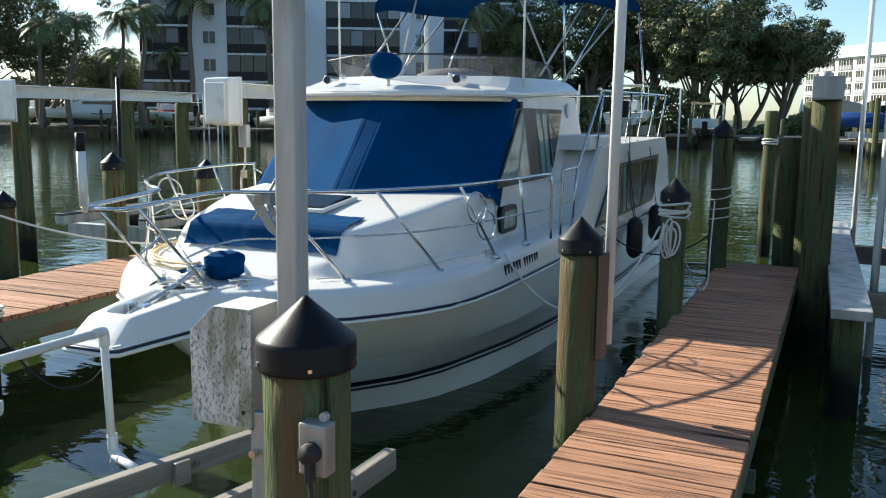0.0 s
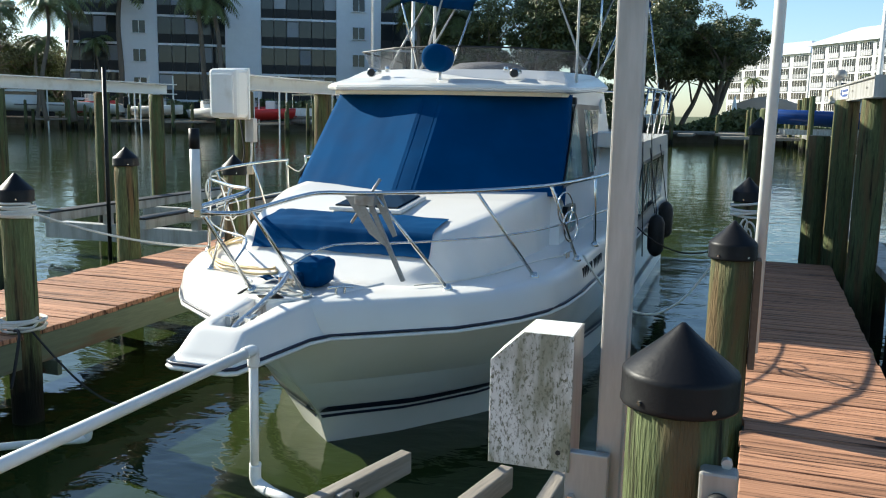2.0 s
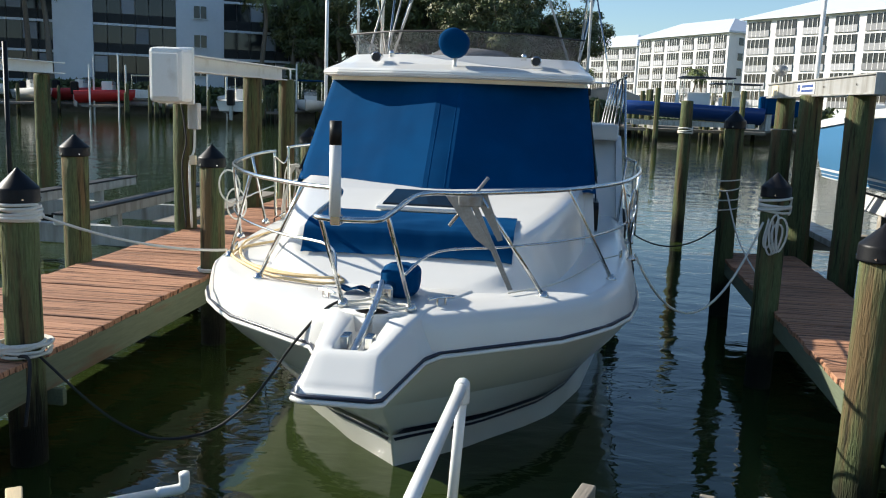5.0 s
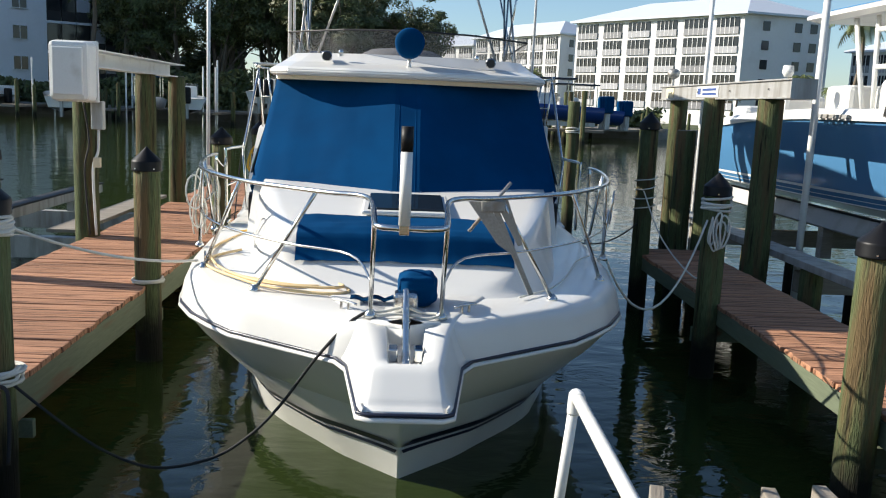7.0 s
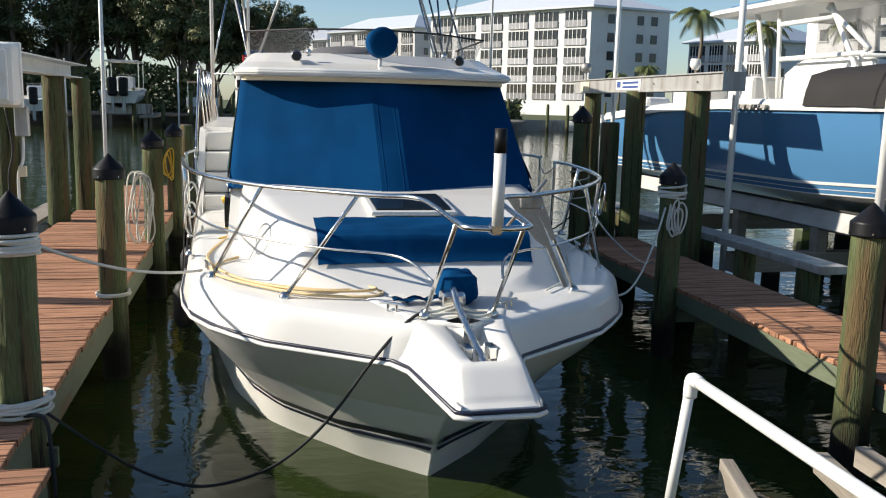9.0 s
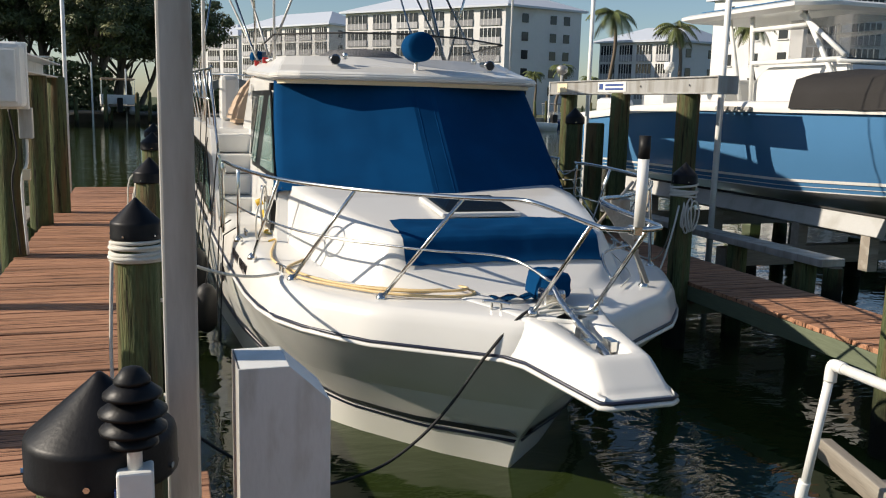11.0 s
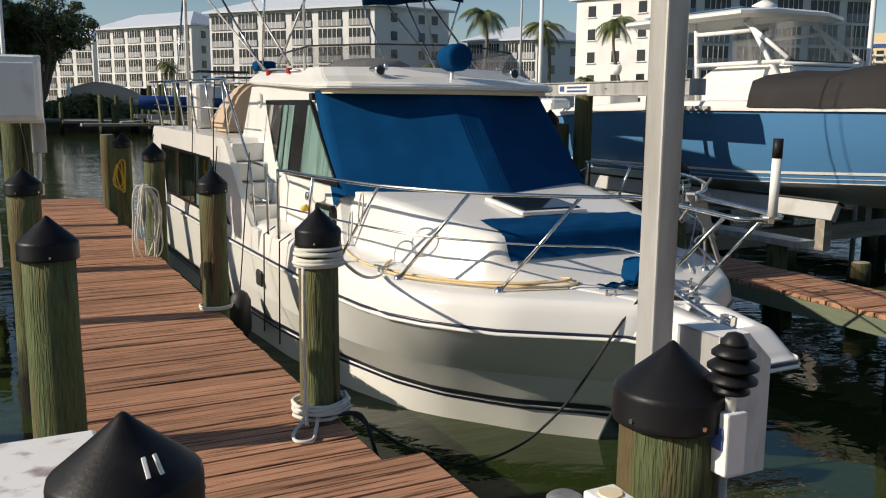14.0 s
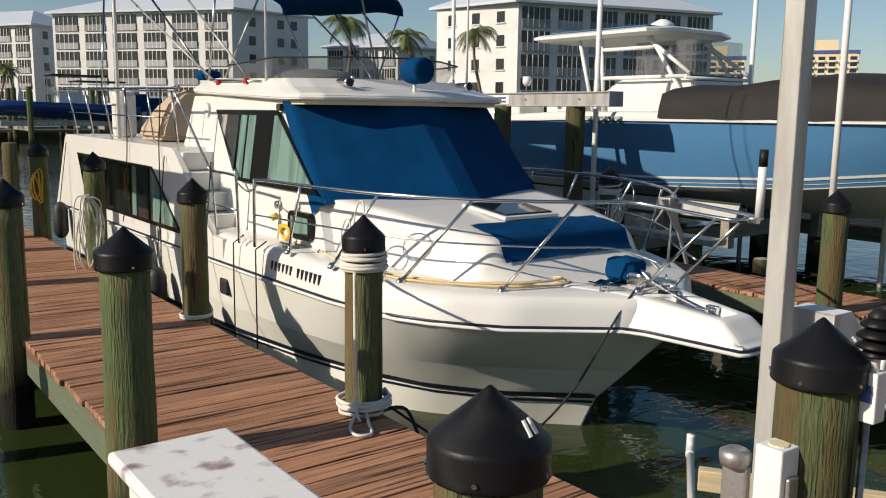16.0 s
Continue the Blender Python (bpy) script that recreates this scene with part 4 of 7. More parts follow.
for x, y, z, r in ((3.53, 8.46, 2.29, 0.12), (3.44, 9.76, 2.30, 0.115), (3.59, 11.45, 2.32, 0.11), (3.22, 9.95, 1.93, 0.11),
                   (-3.235, 9.17, 2.30, 0.115), (-3.226, 11.28, 2.33, 0.12), (-3.12, 12.4, 2.33, 0.11), (-7.03, 9.19, 2.30, 0.12), (-7.3, 11.6, 2.3, 0.12), (-7.3, 13.0, 2.3, 0.12),
                   (7.7, 8.46, 2.29, 0.12), (7.7, 11.45, 2.3, 0.12)):
    piling(x, y, z, r, False, "lift pilings")


def plank_meshes(width, depth, thick, n=4):
    out = []
    for k in range(n):
        rnd = random.Random(k + int(width * 100))
        e0, e1 = rnd.uniform(-0.012, 0.006), rnd.uniform(-0.006, 0.012)
        bmp = box(bmesh.new(), -width / 2 + e0, width / 2 + e1, -depth / 2, depth / 2, -thick, 0, 0.005)
        me = bpy.data.meshes.new("plank")
        bmp.to_mesh(me)
        bmp.free()
        me.materials.append(DECKW)
        out.append(me)
    return out


def lay_planks(parent, width, y0, y1, pitch=0.150, x=0.0, gap=0.010, seed=3):
    rnd = random.Random(seed)
    meshes = plank_meshes(width, pitch - gap, 0.036)
    for k in range(int(round((y1 - y0) / pitch))):
        ob = new("plank", meshes[rnd.randrange(len(meshes))])
        ob.parent = parent
        ob.matrix_basis = pose(x + rnd.uniform(-0.006, 0.006), y0 + pitch * (k + 0.5), rnd.uniform(-0.003, 0.003), rnd.uniform(-0.4, 0.4), rnd.uniform(-0.15, 0.15), rnd.uniform(-0.25, 0.25))
    return parent


dock_l = thing("finger_dock", (-2.60, 3.3, DOCK), 0, label="red stained plank finger dock on green treated stringers", category="dock", kind="structure")
for x in (-0.585, 0.0, 0.585):
    part("stringer", new_box(x - 0.025, x + 0.025, -2.3, 12.4, -0.235, -0.037, 0.004), FASCIA, dock_l, "green treated stringer with rust-brown rot", local=True)
dock_w = thing("dock_landing", (-2.5, 2.9, DOCK), 0, label="wider plank landing where the dock meets the boardwalk", category="dock", kind="structure")
part("stringer", new_box(-0.6, 0.72, 0.0, 0.045, -0.22, -0.037, 0.004), FASCIA, dock_w, local=True)
part("stringer", new_box(0.66, 0.70, -1.9, 0.84, -0.22, -0.037, 0.004), FASCIA, dock_w, local=True)
dock_f = thing("finger_dock", (8.9, 3.2, DOCK), 0, label="weathered plank finger dock beyond the lifted blue boat", category="dock", kind="structure")
for x in (-0.5, 0.5):
    part("stringer", new_box(x - 0.025, x + 0.025, -2.3, 11.0, -0.235, -0.037, 0.004), FASCIA, dock_f, "green treated stringer", local=True)
for y in (2.0, 5.0, 8.0, 10.9):
    part("support", new_box(-0.12, 0.12, y - 0.12, y + 0.12, -1.2, -0.037), FASCIA, dock_f, "dark timber support", local=True)
dock_r = thing("finger_dock", (2.86, 3.2, DOCK), -1.3, label="narrow red stained plank finger dock", category="dock", kind="structure")
for x in (-0.37, 0.37):
    part("stringer", new_box(x - 0.022, x + 0.022, -2.3, 6.35, -0.170, -0.037, 0.004), FASCIA, dock_r, "green treated stringer", local=True)
part("end_board", new_box(-0.39, 0.39, 6.352, 6.39, -0.22, -0.01, 0.004), FASCIA, dock_r, local=True)
for y in (4.45, 6.98, 9.72, 12.3):
    b = new_box(-3.2, -1.93, y + 0.10, y + 0.14, 0.28, 0.38, 0.004)
    part("cross_beam", b, FASCIA, dock_l, "dark cross beam between pilings")
for y in (4.32, 6.88):
    part("cross_beam", new_box(2.42, 3.3, y + 0.10, y + 0.14, 0.26, 0.38, 0.004), FASCIA, dock_r)
part("side_block", new_box(2.497, 2.53, 4.28, 4.40, 0.90, 1.44, 0.005), material("brown_board", (0.15, 0.095, 0.06), 0.7, vary=0.3, bump=0.3), dock_r, "upright brown board")


# ---- boat lift hardware at the head of the slip ----
def lift_post(x, y, sgn):
    p = thing("lift_post", (x, y, 0.3), label="tall weathered aluminium lift guide post", category="post", group="lift posts")
    w = 0.034
    part("column", new_box(x - w, x + w, y - w, y + w, 0.35, 4.6, 0.006), ALU, p)
    part("bracket", new_box(x - sgn * 0.05 - 0.055, x - sgn * 0.05 + 0.055, y - 0.075, y - 0.045, 0.62, 1.27, 0.004), ALU, p, "flat aluminium bracket plate")
    for k in range(3):
        part("bolt", new_tube([(x - sgn * 0.085, y - 0.075, 0.75 + 0.2 * k), (x - sgn * 0.085, y - 0.10, 0.75 + 0.2 * k)], 0.012, 6), STEEL, p)
    part("base_block", new_box(x - 0.075, x + 0.075, y - 0.16, y - 0.05, 0.55, 0.86, 0.012), GALV, p, "grey cast base block")
    part("pulley", new_tube([(x - 0.03, y - 0.12, 0.93), (x + 0.03, y - 0.12, 0.93)], 0.05, 16), GALV, p, "cable pulley", smooth=True)
    part("base_cap", new_box(x - 0.09, x + 0.05, y - 0.17, y - 0.045, 0.86, 0.885, 0.005), WHITEP, p)
    return p


lift_post(2.113, 2.087, 1)
lift_post(-1.915, 2.095, -1)


def motor_cover(x_out, x_in, y, z0, z1, face, label):
    c = thing("lift_motor_cover", ((x_out + x_in) / 2, y, z0), label=label, category="cover", group="lift motor covers")
    ch = 0.085
    d = 1 if x_in > x_out else -1
    outline = [(x_out, z0), (x_in, z0 + 0.0), (x_in, z1 - ch * 0.95), (x_in - d * ch, z1), (x_out, z1)]
    part("front", prism(bmesh.new(), outline, "y", y - 0.004, y, 0.0015), face, c)
    part("top", new_box(x_out, x_in - d * ch, y, y + 0.15, z1 - 0.004, z1, 0.0015), WHITEP, c)
    b = bmesh.new()
    s = [(x_in - d * ch, z1), (x_in, z1 - ch * 0.95), (x_in - d * 0.004, z1 - ch * 0.95), (x_in - d * ch, z1 - 0.005)]
    part("slope", prism(b, s, "y", y, y + 0.15), WHITEP, c)
    part("inner_side", new_box(x_in - d * 0.004, x_in, y, y + 0.15, z0, z1 - ch * 0.95), WHITEP, c)
    part("outer_side", new_box(x_out, x_out + d * 0.004, y, y + 0.15, z0, z1), ALU, c, "bare aluminium side")
    part("screw", new_tube([(x_out + d * 0.03, y - 0.006, z0 + 0.05), (x_out + d * 0.03, y - 0.003, z0 + 0.05)], 0.007, 8), RUBBER, c)
    part("gearbox", new_box(x_out + d * 0.02, x_in - d * 0.04, y + 0.02, y + 0.13, z0 + 0.01, z1 - 0.12, 0.01), GALV, c)
    return c


motor_cover(2.02, 1.806, 2.01, 1.215, 1.572, DIRTYW, "white lift motor cover stained with grey-green mildew")
motor_cover(-1.81, -1.622, 1.972, 1.20, 1.592, FAINTW, "white lift motor cover with faint brown stains")

outlet = thing("power_outlet", (2.27, 1.745, 1.2), label="grey outlet box with black plug on the piling", category="outlet box")
part("body", new_box(2.245, 2.325, 1.715, 1.768, 1.14, 1.275, 0.008), ALU, outlet)
part("lug", new_tube([(2.30, 1.762, 1.285), (2.30, 1.745, 1.285)], 0.012, 8), ALU, outlet)
part("plug", new_tube([(2.287, 1.717, 1.205), (2.287, 1.690, 1.205)], 0.027, 16), RUBBER, outlet, "black round plug", smooth=True)
part("strain_relief", new_box(2.277, 2.297, 1.69, 1.716, 1.13, 1.19, 0.004), RUBBER, outlet)
part("cord", new_tube(smooth_path([(2.287, 1.70, 1.14), (2.29, 1.70, 1.08), (2.24, 1.725, 1.04), (2.17, 1.78, 1.02), (2.15, 1.86, 1.06), (2.158, 1.84, 1.14)], 6), 0.006, 6), RUBBER, outlet, smooth=True)

outlet.location += Vector((0.095, 0.03, 0.10))

vent = thing("vent_stack", (-1.955, 1.735, 1.36), label="black stacked louvre cap on a small white box", category="vent")
for k, (r, z) in enumerate(((0.030, 1.668), (0.048, 1.645), (0.056, 1.615), (0.055, 1.585), (0.040, 1.560))):
    part("louvre", lathe(bmesh.new(), [(r, z - 0.012), (r * 1.0, z - 0.006), (r * 0.55, z + 0.012), (0.004, z + 0.016)], -1.955, 1.735, 20), BLACKP, vent, smooth=True)
part("stem", new_tube([(-1.955, 1.735, 1.50), (-1.955, 1.735, 1.66)], 0.013, 10), PVC, vent, smooth=True)
part("box", new_box(-1.985, -1.925, 1.71, 1.765, 1.36, 1.505, 0.005), WHITEP, vent, "small white junction box")
part("sticker", new_box(-1.989, -1.986, 1.72, 1.755, 1.42, 1.47), SIGNBLUE, vent, "pale blue sticker")
part("conduit", new_tube([(-1.955, 1.745, 1.36), (-1.96, 1.75, 0.4)], 0.011, 8), GALV, vent, smooth=True)
vent.location.x -= 0.048
sw = thing("switch_box", (-2.17, 1.72, 0.95), label="white switch box with a grey cover and rusty top", category="switch box")
part("body", new_box(-2.205, -2.115, 1.66, 1.745, 0.95, 1.24, 0.006), WHITEP, sw)
part("lid", new_box(-2.185, -2.135, 1.645, 1.66, 1.02, 1.16, 0.006), GALV, sw, "grey hinged cover")
part("rust", lathe(bmesh.new(), [(0.03, 1.24), (0.028, 1.244)], -2.16, 1.70, 12), CREAM, sw, "rust stained disc")
part("flange", lathe(bmesh.new(), [(0.04, 1.16), (0.045, 1.18), (0.045, 1.20), (0.03, 1.21)], -2.215, 1.80, 14), GALV, sw, "flanged steel fitting", smooth=True)
part("bracket", new_box(-2.22, -2.19, 1.76, 1.84, 0.6, 1.16, 0.006), GALV, sw)
sw.location += Vector((-0.05, 0.18, 0.05))

# dock box lid beside the landing
dockbox = thing("dock_box", (-3.42, 3.0, DOCK), label="white fibreglass dock box with purple-brown stains", category="dock box")
STAIN = material("stained_white_gelcoat", (0.78, 0.77, 0.74), 0.35, vary=0.04, scale=9, fine=60, bump=0.08, second=(0.30, 0.21, 0.22), mix_pos=(0.53, 0.68))
part("body", new_box(-3.55, -3.20, 2.64, 3.45, DOCK, 1.01, 0.02), WHITEP, dockbox)
lid = part("lid", new_box(-3.60, -3.165, 2.60, 3.505, 1.0, 1.05, 0.018), STAIN, dockbox, "stained white lid")
part("lid_edge", new_box(-3.185, -3.160, 2.62, 3.48, 0.99, 1.025, 0.006), BLUE, dockbox, "blue tinted lid edge")

# PVC bumper rails and timbers near the bow
pvc = thing("pvc_rail", (0.55, 2.9, 0.5), label="white PVC pipe rail with elbow fittings", category="pipe rail")
part("rail_pipe", new_tube([(0.52, 1.0, 1.15), (0.57, 2.914, 1.15)], 0.021, 12), PVC, pvc, smooth=True)
part("elbow", new_tube(smooth_path([(0.568, 2.85, 1.15), (0.57, 2.90, 1.15), (0.57, 2.915, 1.135), (0.569, 2.918, 1.08)], 5), 0.025, 12), PVC, pvc, smooth=True)
part("upright", new_tube([(0.57, 2.915, 1.14), (0.535, 2.97, 0.57)], 0.019, 12), PVC, pvc, smooth=True)
part("elbow", new_tube(smooth_path([(0.54, 2.968, 0.64), (0.535, 2.975, 0.57), (0.56, 2.97, 0.545), (0.62, 2.94, 0.54)], 5), 0.025, 12), PVC, pvc, smooth=True)
part("foot_pipe", new_tube([(0.55, 2.97, 0.545), (0.80, 2.86, 0.54)], 0.021, 12), PVC, pvc, smooth=True)
pv2 = thing("pvc_stub", (-0.85, 3.15, 0.45), label="short white PVC pipe with an elbow over the water", category="pipe")
part("pipe", new_tube([(-1.9, 2.35, 0.45), (-0.70, 3.30, 0.45)], 0.019, 12), PVC, pv2, smooth=True)
part("elbow", new_tube(smooth_path([(-0.74, 3.27, 0.45), (-0.66, 3.33, 0.45), (-0.645, 3.34, 0.47), (-0.645, 3.34, 0.52)], 4), 0.023, 12), PVC, pv2, smooth=True)
for x0, y0, x1, y1, z, nm in ((0.60, 1.9, 1.05, 3.42, 0.60, "grey"), (1.20, 1.9, 1.52, 3.42, 0.60, "grey"), (1.62, 0.8, 1.75, 3.45, 0.60, "grey"), (-1.14, 2.92, -0.55, 2.05, 0.60, "pale")):
    L = math.hypot(x1 - x0, y1 - y0)
    tmb = thing("bumper_timber", ((x0 + x1) / 2, (y0 + y1) / 2, z), math.degrees(math.atan2(y1 - y0, x1 - x0)), label="weathered grey bumper timber at the head of the slip" if nm == "grey" else "pale bare timber at the head of the slip", category="timber", group="bumper timbers")
    part("beam", new_box(-L / 2, L / 2, -0.03, 0.03, -0.10, 0.0, 0.006), GREYW if nm == "grey" else PALEW, tmb, local=True)
    part("bolt", new_tube([(L / 2 - 0.4, -0.033, -0.05), (L / 2 - 0.4, -0.05, -0.05)], 0.014, 8), STEEL, tmb, local=True)
    part("bracket", new_box(L / 2 - 0.52, L / 2 - 0.44, -0.06, -0.032, -0.12, -0.01, 0.004), GALV, tmb, local=True)


# ---- ropes, hoses, fenders ----
def rope(pts, r, mat, label, category="rope", group="mooring lines", seg=6, name="mooring_line"):
    pts = [Vector(p) for p in pts]
    return single(name, new_tube(pts, r, seg), mat, label, category, group, smooth=True, loc=pts[0])


rope(coil((-2.045, 4.385, 1.40), 0.108, 5, 0.016, 0.05, 2), 0.010, ROPEW, "white rope wrapped round the piling", group="rope wraps", name="rope_wrap")
rope(coil((-2.045, 4.385, 1.43), 0.112, 3, -0.012, 0.05, 5), 0.010, ROPEW, "white rope wrapped round the piling", group="rope wraps", name="rope_wrap")
rope(coil((-2.045, 4.385, 0.645), 0.125, 5, 0.014, 0.3, 3), 0.010, ROPEW, "loose white rope coiled at the foot of the piling", group="rope wraps", name="rope_wrap")
rope(smooth_path([(-2.15, 4.30, 1.40), (-2.165, 4.27, 1.0), (-2.16, 4.27, 0.70), (-2.17, 4.22, 0.645)], 6), 0.009, ROPEW, "white rope hanging down the piling")
rope(smooth_path([(-2.16, 4.28, 0.66), (-2.25, 4.18, 0.637), (-2.27, 4.08, 0.635), (-2.20, 4.06, 0.635), (-2.14, 4.18, 0.64), (-2.1, 4.27, 0.66)], 5), 0.009, ROPEW, "loose loop of white rope on the planks")
rope(smooth_path([(-2.0, 4.26, 0.66), (-1.9, 4.2, 0.66), (-1.86, 4.12, 0.5), (-1.84, 4.05, 0.35)], 5), 0.010, ROPEK, "dark rope end hanging off the dock")
rope(coil((-1.995, 6.93, 0.635), 0.112, 2, 0.012, 0.04, 8), 0.011, ROPEW, "white rope ring at the foot of the piling", group="rope wraps", name="rope_wrap")
rope(coil((2.491, 6.878, 1.36), 0.108, 6, 0.018, 0.06, 6), 0.010, ROPEW, "white rope wrapped round the piling", group="rope wraps", name="rope_wrap")
for k in range(5):
    rope([(2.43 + 0.022 * k + 0.035 * math.sin(a) * (0.5 + 0.15 * k) + 0.01 * math.sin(2 * a + k), 6.77 - 0.008 * k, 1.22 - (0.11 + 0.02 * (k % 3)) * math.cos(a) - 0.03 * (k % 2)) for a in [2 * math.pi * q / 16 for q in range(17)]], 0.008, ROPEW, "hanging loop of white rope", group="rope loops", name="rope_loop")
rope(sag((1.40, 6.02, 1.13), (2.40, 6.80, 1.30), 0.55), 0.009, ROPEW, "slack grey mooring line from the deck cleat to a piling")
rope(sag((1.45, 9.0, 1.0), (2.52, 9.2, 0.95), 0.25), 0.008, ROPEK, "slack dark mooring line")
rope(smooth_path([(-0.17, 4.17, 1.12), (-0.27, 4.15, 1.06), (-0.43, 4.16, 0.87), (-0.60, 4.19, 0.62), (-0.76, 4.22, 0.445), (-0.95, 4.25, 0.315), (-1.22, 4.28, 0.25), (-1.45, 4.30, 0.31), (-1.66, 4.31, 0.44), (-1.94, 4.33, 0.66)], 5), 0.0078, ROPEK, "slack black mooring line from the bow to a piling")
rope(sag((-1.95, 4.36, 1.44), (-1.27, 5.42, 1.10), 0.06), 0.009, ROPEW, "white mooring line to the deck")
rope(coil((2.60, 9.28, 1.05), 0.105, 4, 0.10, 0.1, 9), 0.007, ROPEW, "grey line wound round the piling", group="rope wraps", name="rope_wrap")
rope(smooth_path([(2.56, 9.18, 1.30), (2.6, 8.6, 0.9), (2.66, 7.9, 0.68), (2.62, 7.4, 0.75), (2.5, 7.0, 1.2)], 6), 0.008, ROPEW, "slack white line over the dock edge")
rope(coil((2.81, 14.45, 1.75), 0.105, 3, 0.02, 0.1, 4), 0.012, ROPEW, "white rope round the tall piling", group="rope wraps", name="rope_wrap")
for k in range(7):
    rnd = random.Random(k)
    wide, deep, off, ph = rnd.uniform(0.05, 0.13), rnd.uniform(0.26, 0.42), rnd.uniform(-0.05, 0.05), rnd.uniform(0, 6)
    rope([(-2.08 + off + wide * math.sin(a) + 0.02 * math.sin(3 * a + ph), 9.57 - 0.014 * k + 0.02 * math.sin(2 * a + ph), 1.34 - deep * (1 + math.cos(a)) + 0.015 * math.sin(4 * a + ph)) for a in [2 * math.pi * q / 28 for q in range(29)]], 0.008, ROPEW, "hanging loop of coiled grey hose", "hose", "hose loops", name="hose_loop")
for k in range(3):
    rope([(-2.05 + 0.025 * k + 0.05 * math.sin(a) + 0.015 * math.sin(2 * a + k), 12.12 - 0.01 * k, 1.25 - (0.15 + 0.03 * k) * math.cos(a)) for a in [2 * math.pi * q / 16 for q in range(17)]], 0.009, YELLOW, "hanging loop of yellow power cable", "cable", "cable loops", name="cable_loop")
rope(smooth_path([(-1.06, 5.75, 1.12), (-1.20, 5.55, 1.105), (-1.17, 5.25, 1.105), (-0.95, 4.95, 1.10), (-0.70, 4.70, 1.10), (-0.42, 4.60, 1.10), (-0.30, 4.64, 1.105), (-0.36, 4.74, 1.11), (-0.60, 4.74, 1.11), (-0.9, 4.92, 1.11)], 7), 0.009, ROPEY, "tan hose lying along the foredeck", "hose", "hoses", name="deck_hose")
rope(smooth_path([(-1.12, 6.6, 1.13), (-1.24, 6.0, 1.12), (-1.23, 5.6, 1.115), (-1.05, 5.12, 1.11), (-0.75, 4.76, 1.115), (-0.45, 4.655, 1.12), (-0.33, 4.68, 1.125), (-0.42, 4.80, 1.12), (-0.62, 4.83, 1.12)], 7), 0.0085, ROPEY, "tan hose lying along the foredeck", "hose", "hoses", name="deck_hose")
for k in range(3):
    rope([(-1.16, 7.1 + (0.075 + 0.015 * k) * math.sin(a), 1.20 - 0.05 * math.cos(a) + 0.01 * k) for a in [2 * math.pi * q / 16 for q in range(17)]], 0.009, YELLOW, "yellow shore power cable coiled on the side deck", "cable", "cable loops", name="cable_loop")
for sx, yy in ((1.33, 5.62), (-1.33, 5.62)):
    for k in range(2):
        rope([(sx * (1 + 0.01 * k) + 0.03 * math.cos(a), yy + 0.16 * k + 0.11 * math.cos(a + 0.3), 1.50 - 0.14 * k + 0.11 * math.sin(a)) for a in [2 * math.pi * q / 20 for q in range(21)]], 0.006, STEEL if sx > 0 else ROPEW, "wire fender basket ring on the bow rail", "basket", "fender basket rings", name="basket_ring")


def fender(x, y, z0, z1, r=0.095):
    f = thing("fender", (x, y, z0), label="black cylindrical rubber fender hung along the hull", category="fender", group="fenders")
    prof = [(0.02, z0 - 0.03), (r * 0.7, z0), (r, z0 + 0.06), (r, z1 - 0.06), (r * 0.7, z1), (0.025, z1 + 0.03)]
    part("body", lathe(bmesh.new(), prof, x, y, 16), RUBBER, f, smooth=True)
    part("lanyard", new_tube([(x, y, z1 + 0.02), (x - math.copysign(0.12, x), y, 1.75)], 0.006, 5), ROPEK, f)
    return f


fender(1.57, 10.25, 0.52, 0.95)
fender(1.57, 11.7, 0.55, 0.97)
fender(-1.58, 12.95, 0.50, 0.93)
fender(-1.58, 9.1, 0.22, 0.62)
fender(-1.56, 7.95, 0.12, 0.5)
for y in (6.98, 7.42):
    rope([(-1.38, y, 1.16), (-1.475, y, 1.10), (-1.49, y - 0.03, 0.86), (-1.52, y - 0.1, 0.3)], 0.006, ROPEK, "black fender line over the deck edge")

# tall white guide poles
for x, y, z0, z1, r in ((2.52, 4.44, 0.95, 4.6, 0.028), (4.03, 8.6, -0.5, 4.8, 0.035), (-3.229, 14.887, -0.5, 5.2, 0.03), (3.95, 11.6, -0.5, 5.0, 0.03), (7.35, 8.6, -0.5, 4.8, 0.035), (7.0, 6.2, -0.5, 5.2, 0.035), (-5.69, 9.69, -0.5, 2.62, 0.028)):
    dark = x == -5.69
    single("guide_pole", new_tube([(x, y, z0), (x + 0.02, y, z1)], r, 12), BLACKP if dark else PVC, "black lift guide pole" if dark else "tall white plastic guide pole", "pole", "guide poles", smooth=True, loc=(x, y, z0))


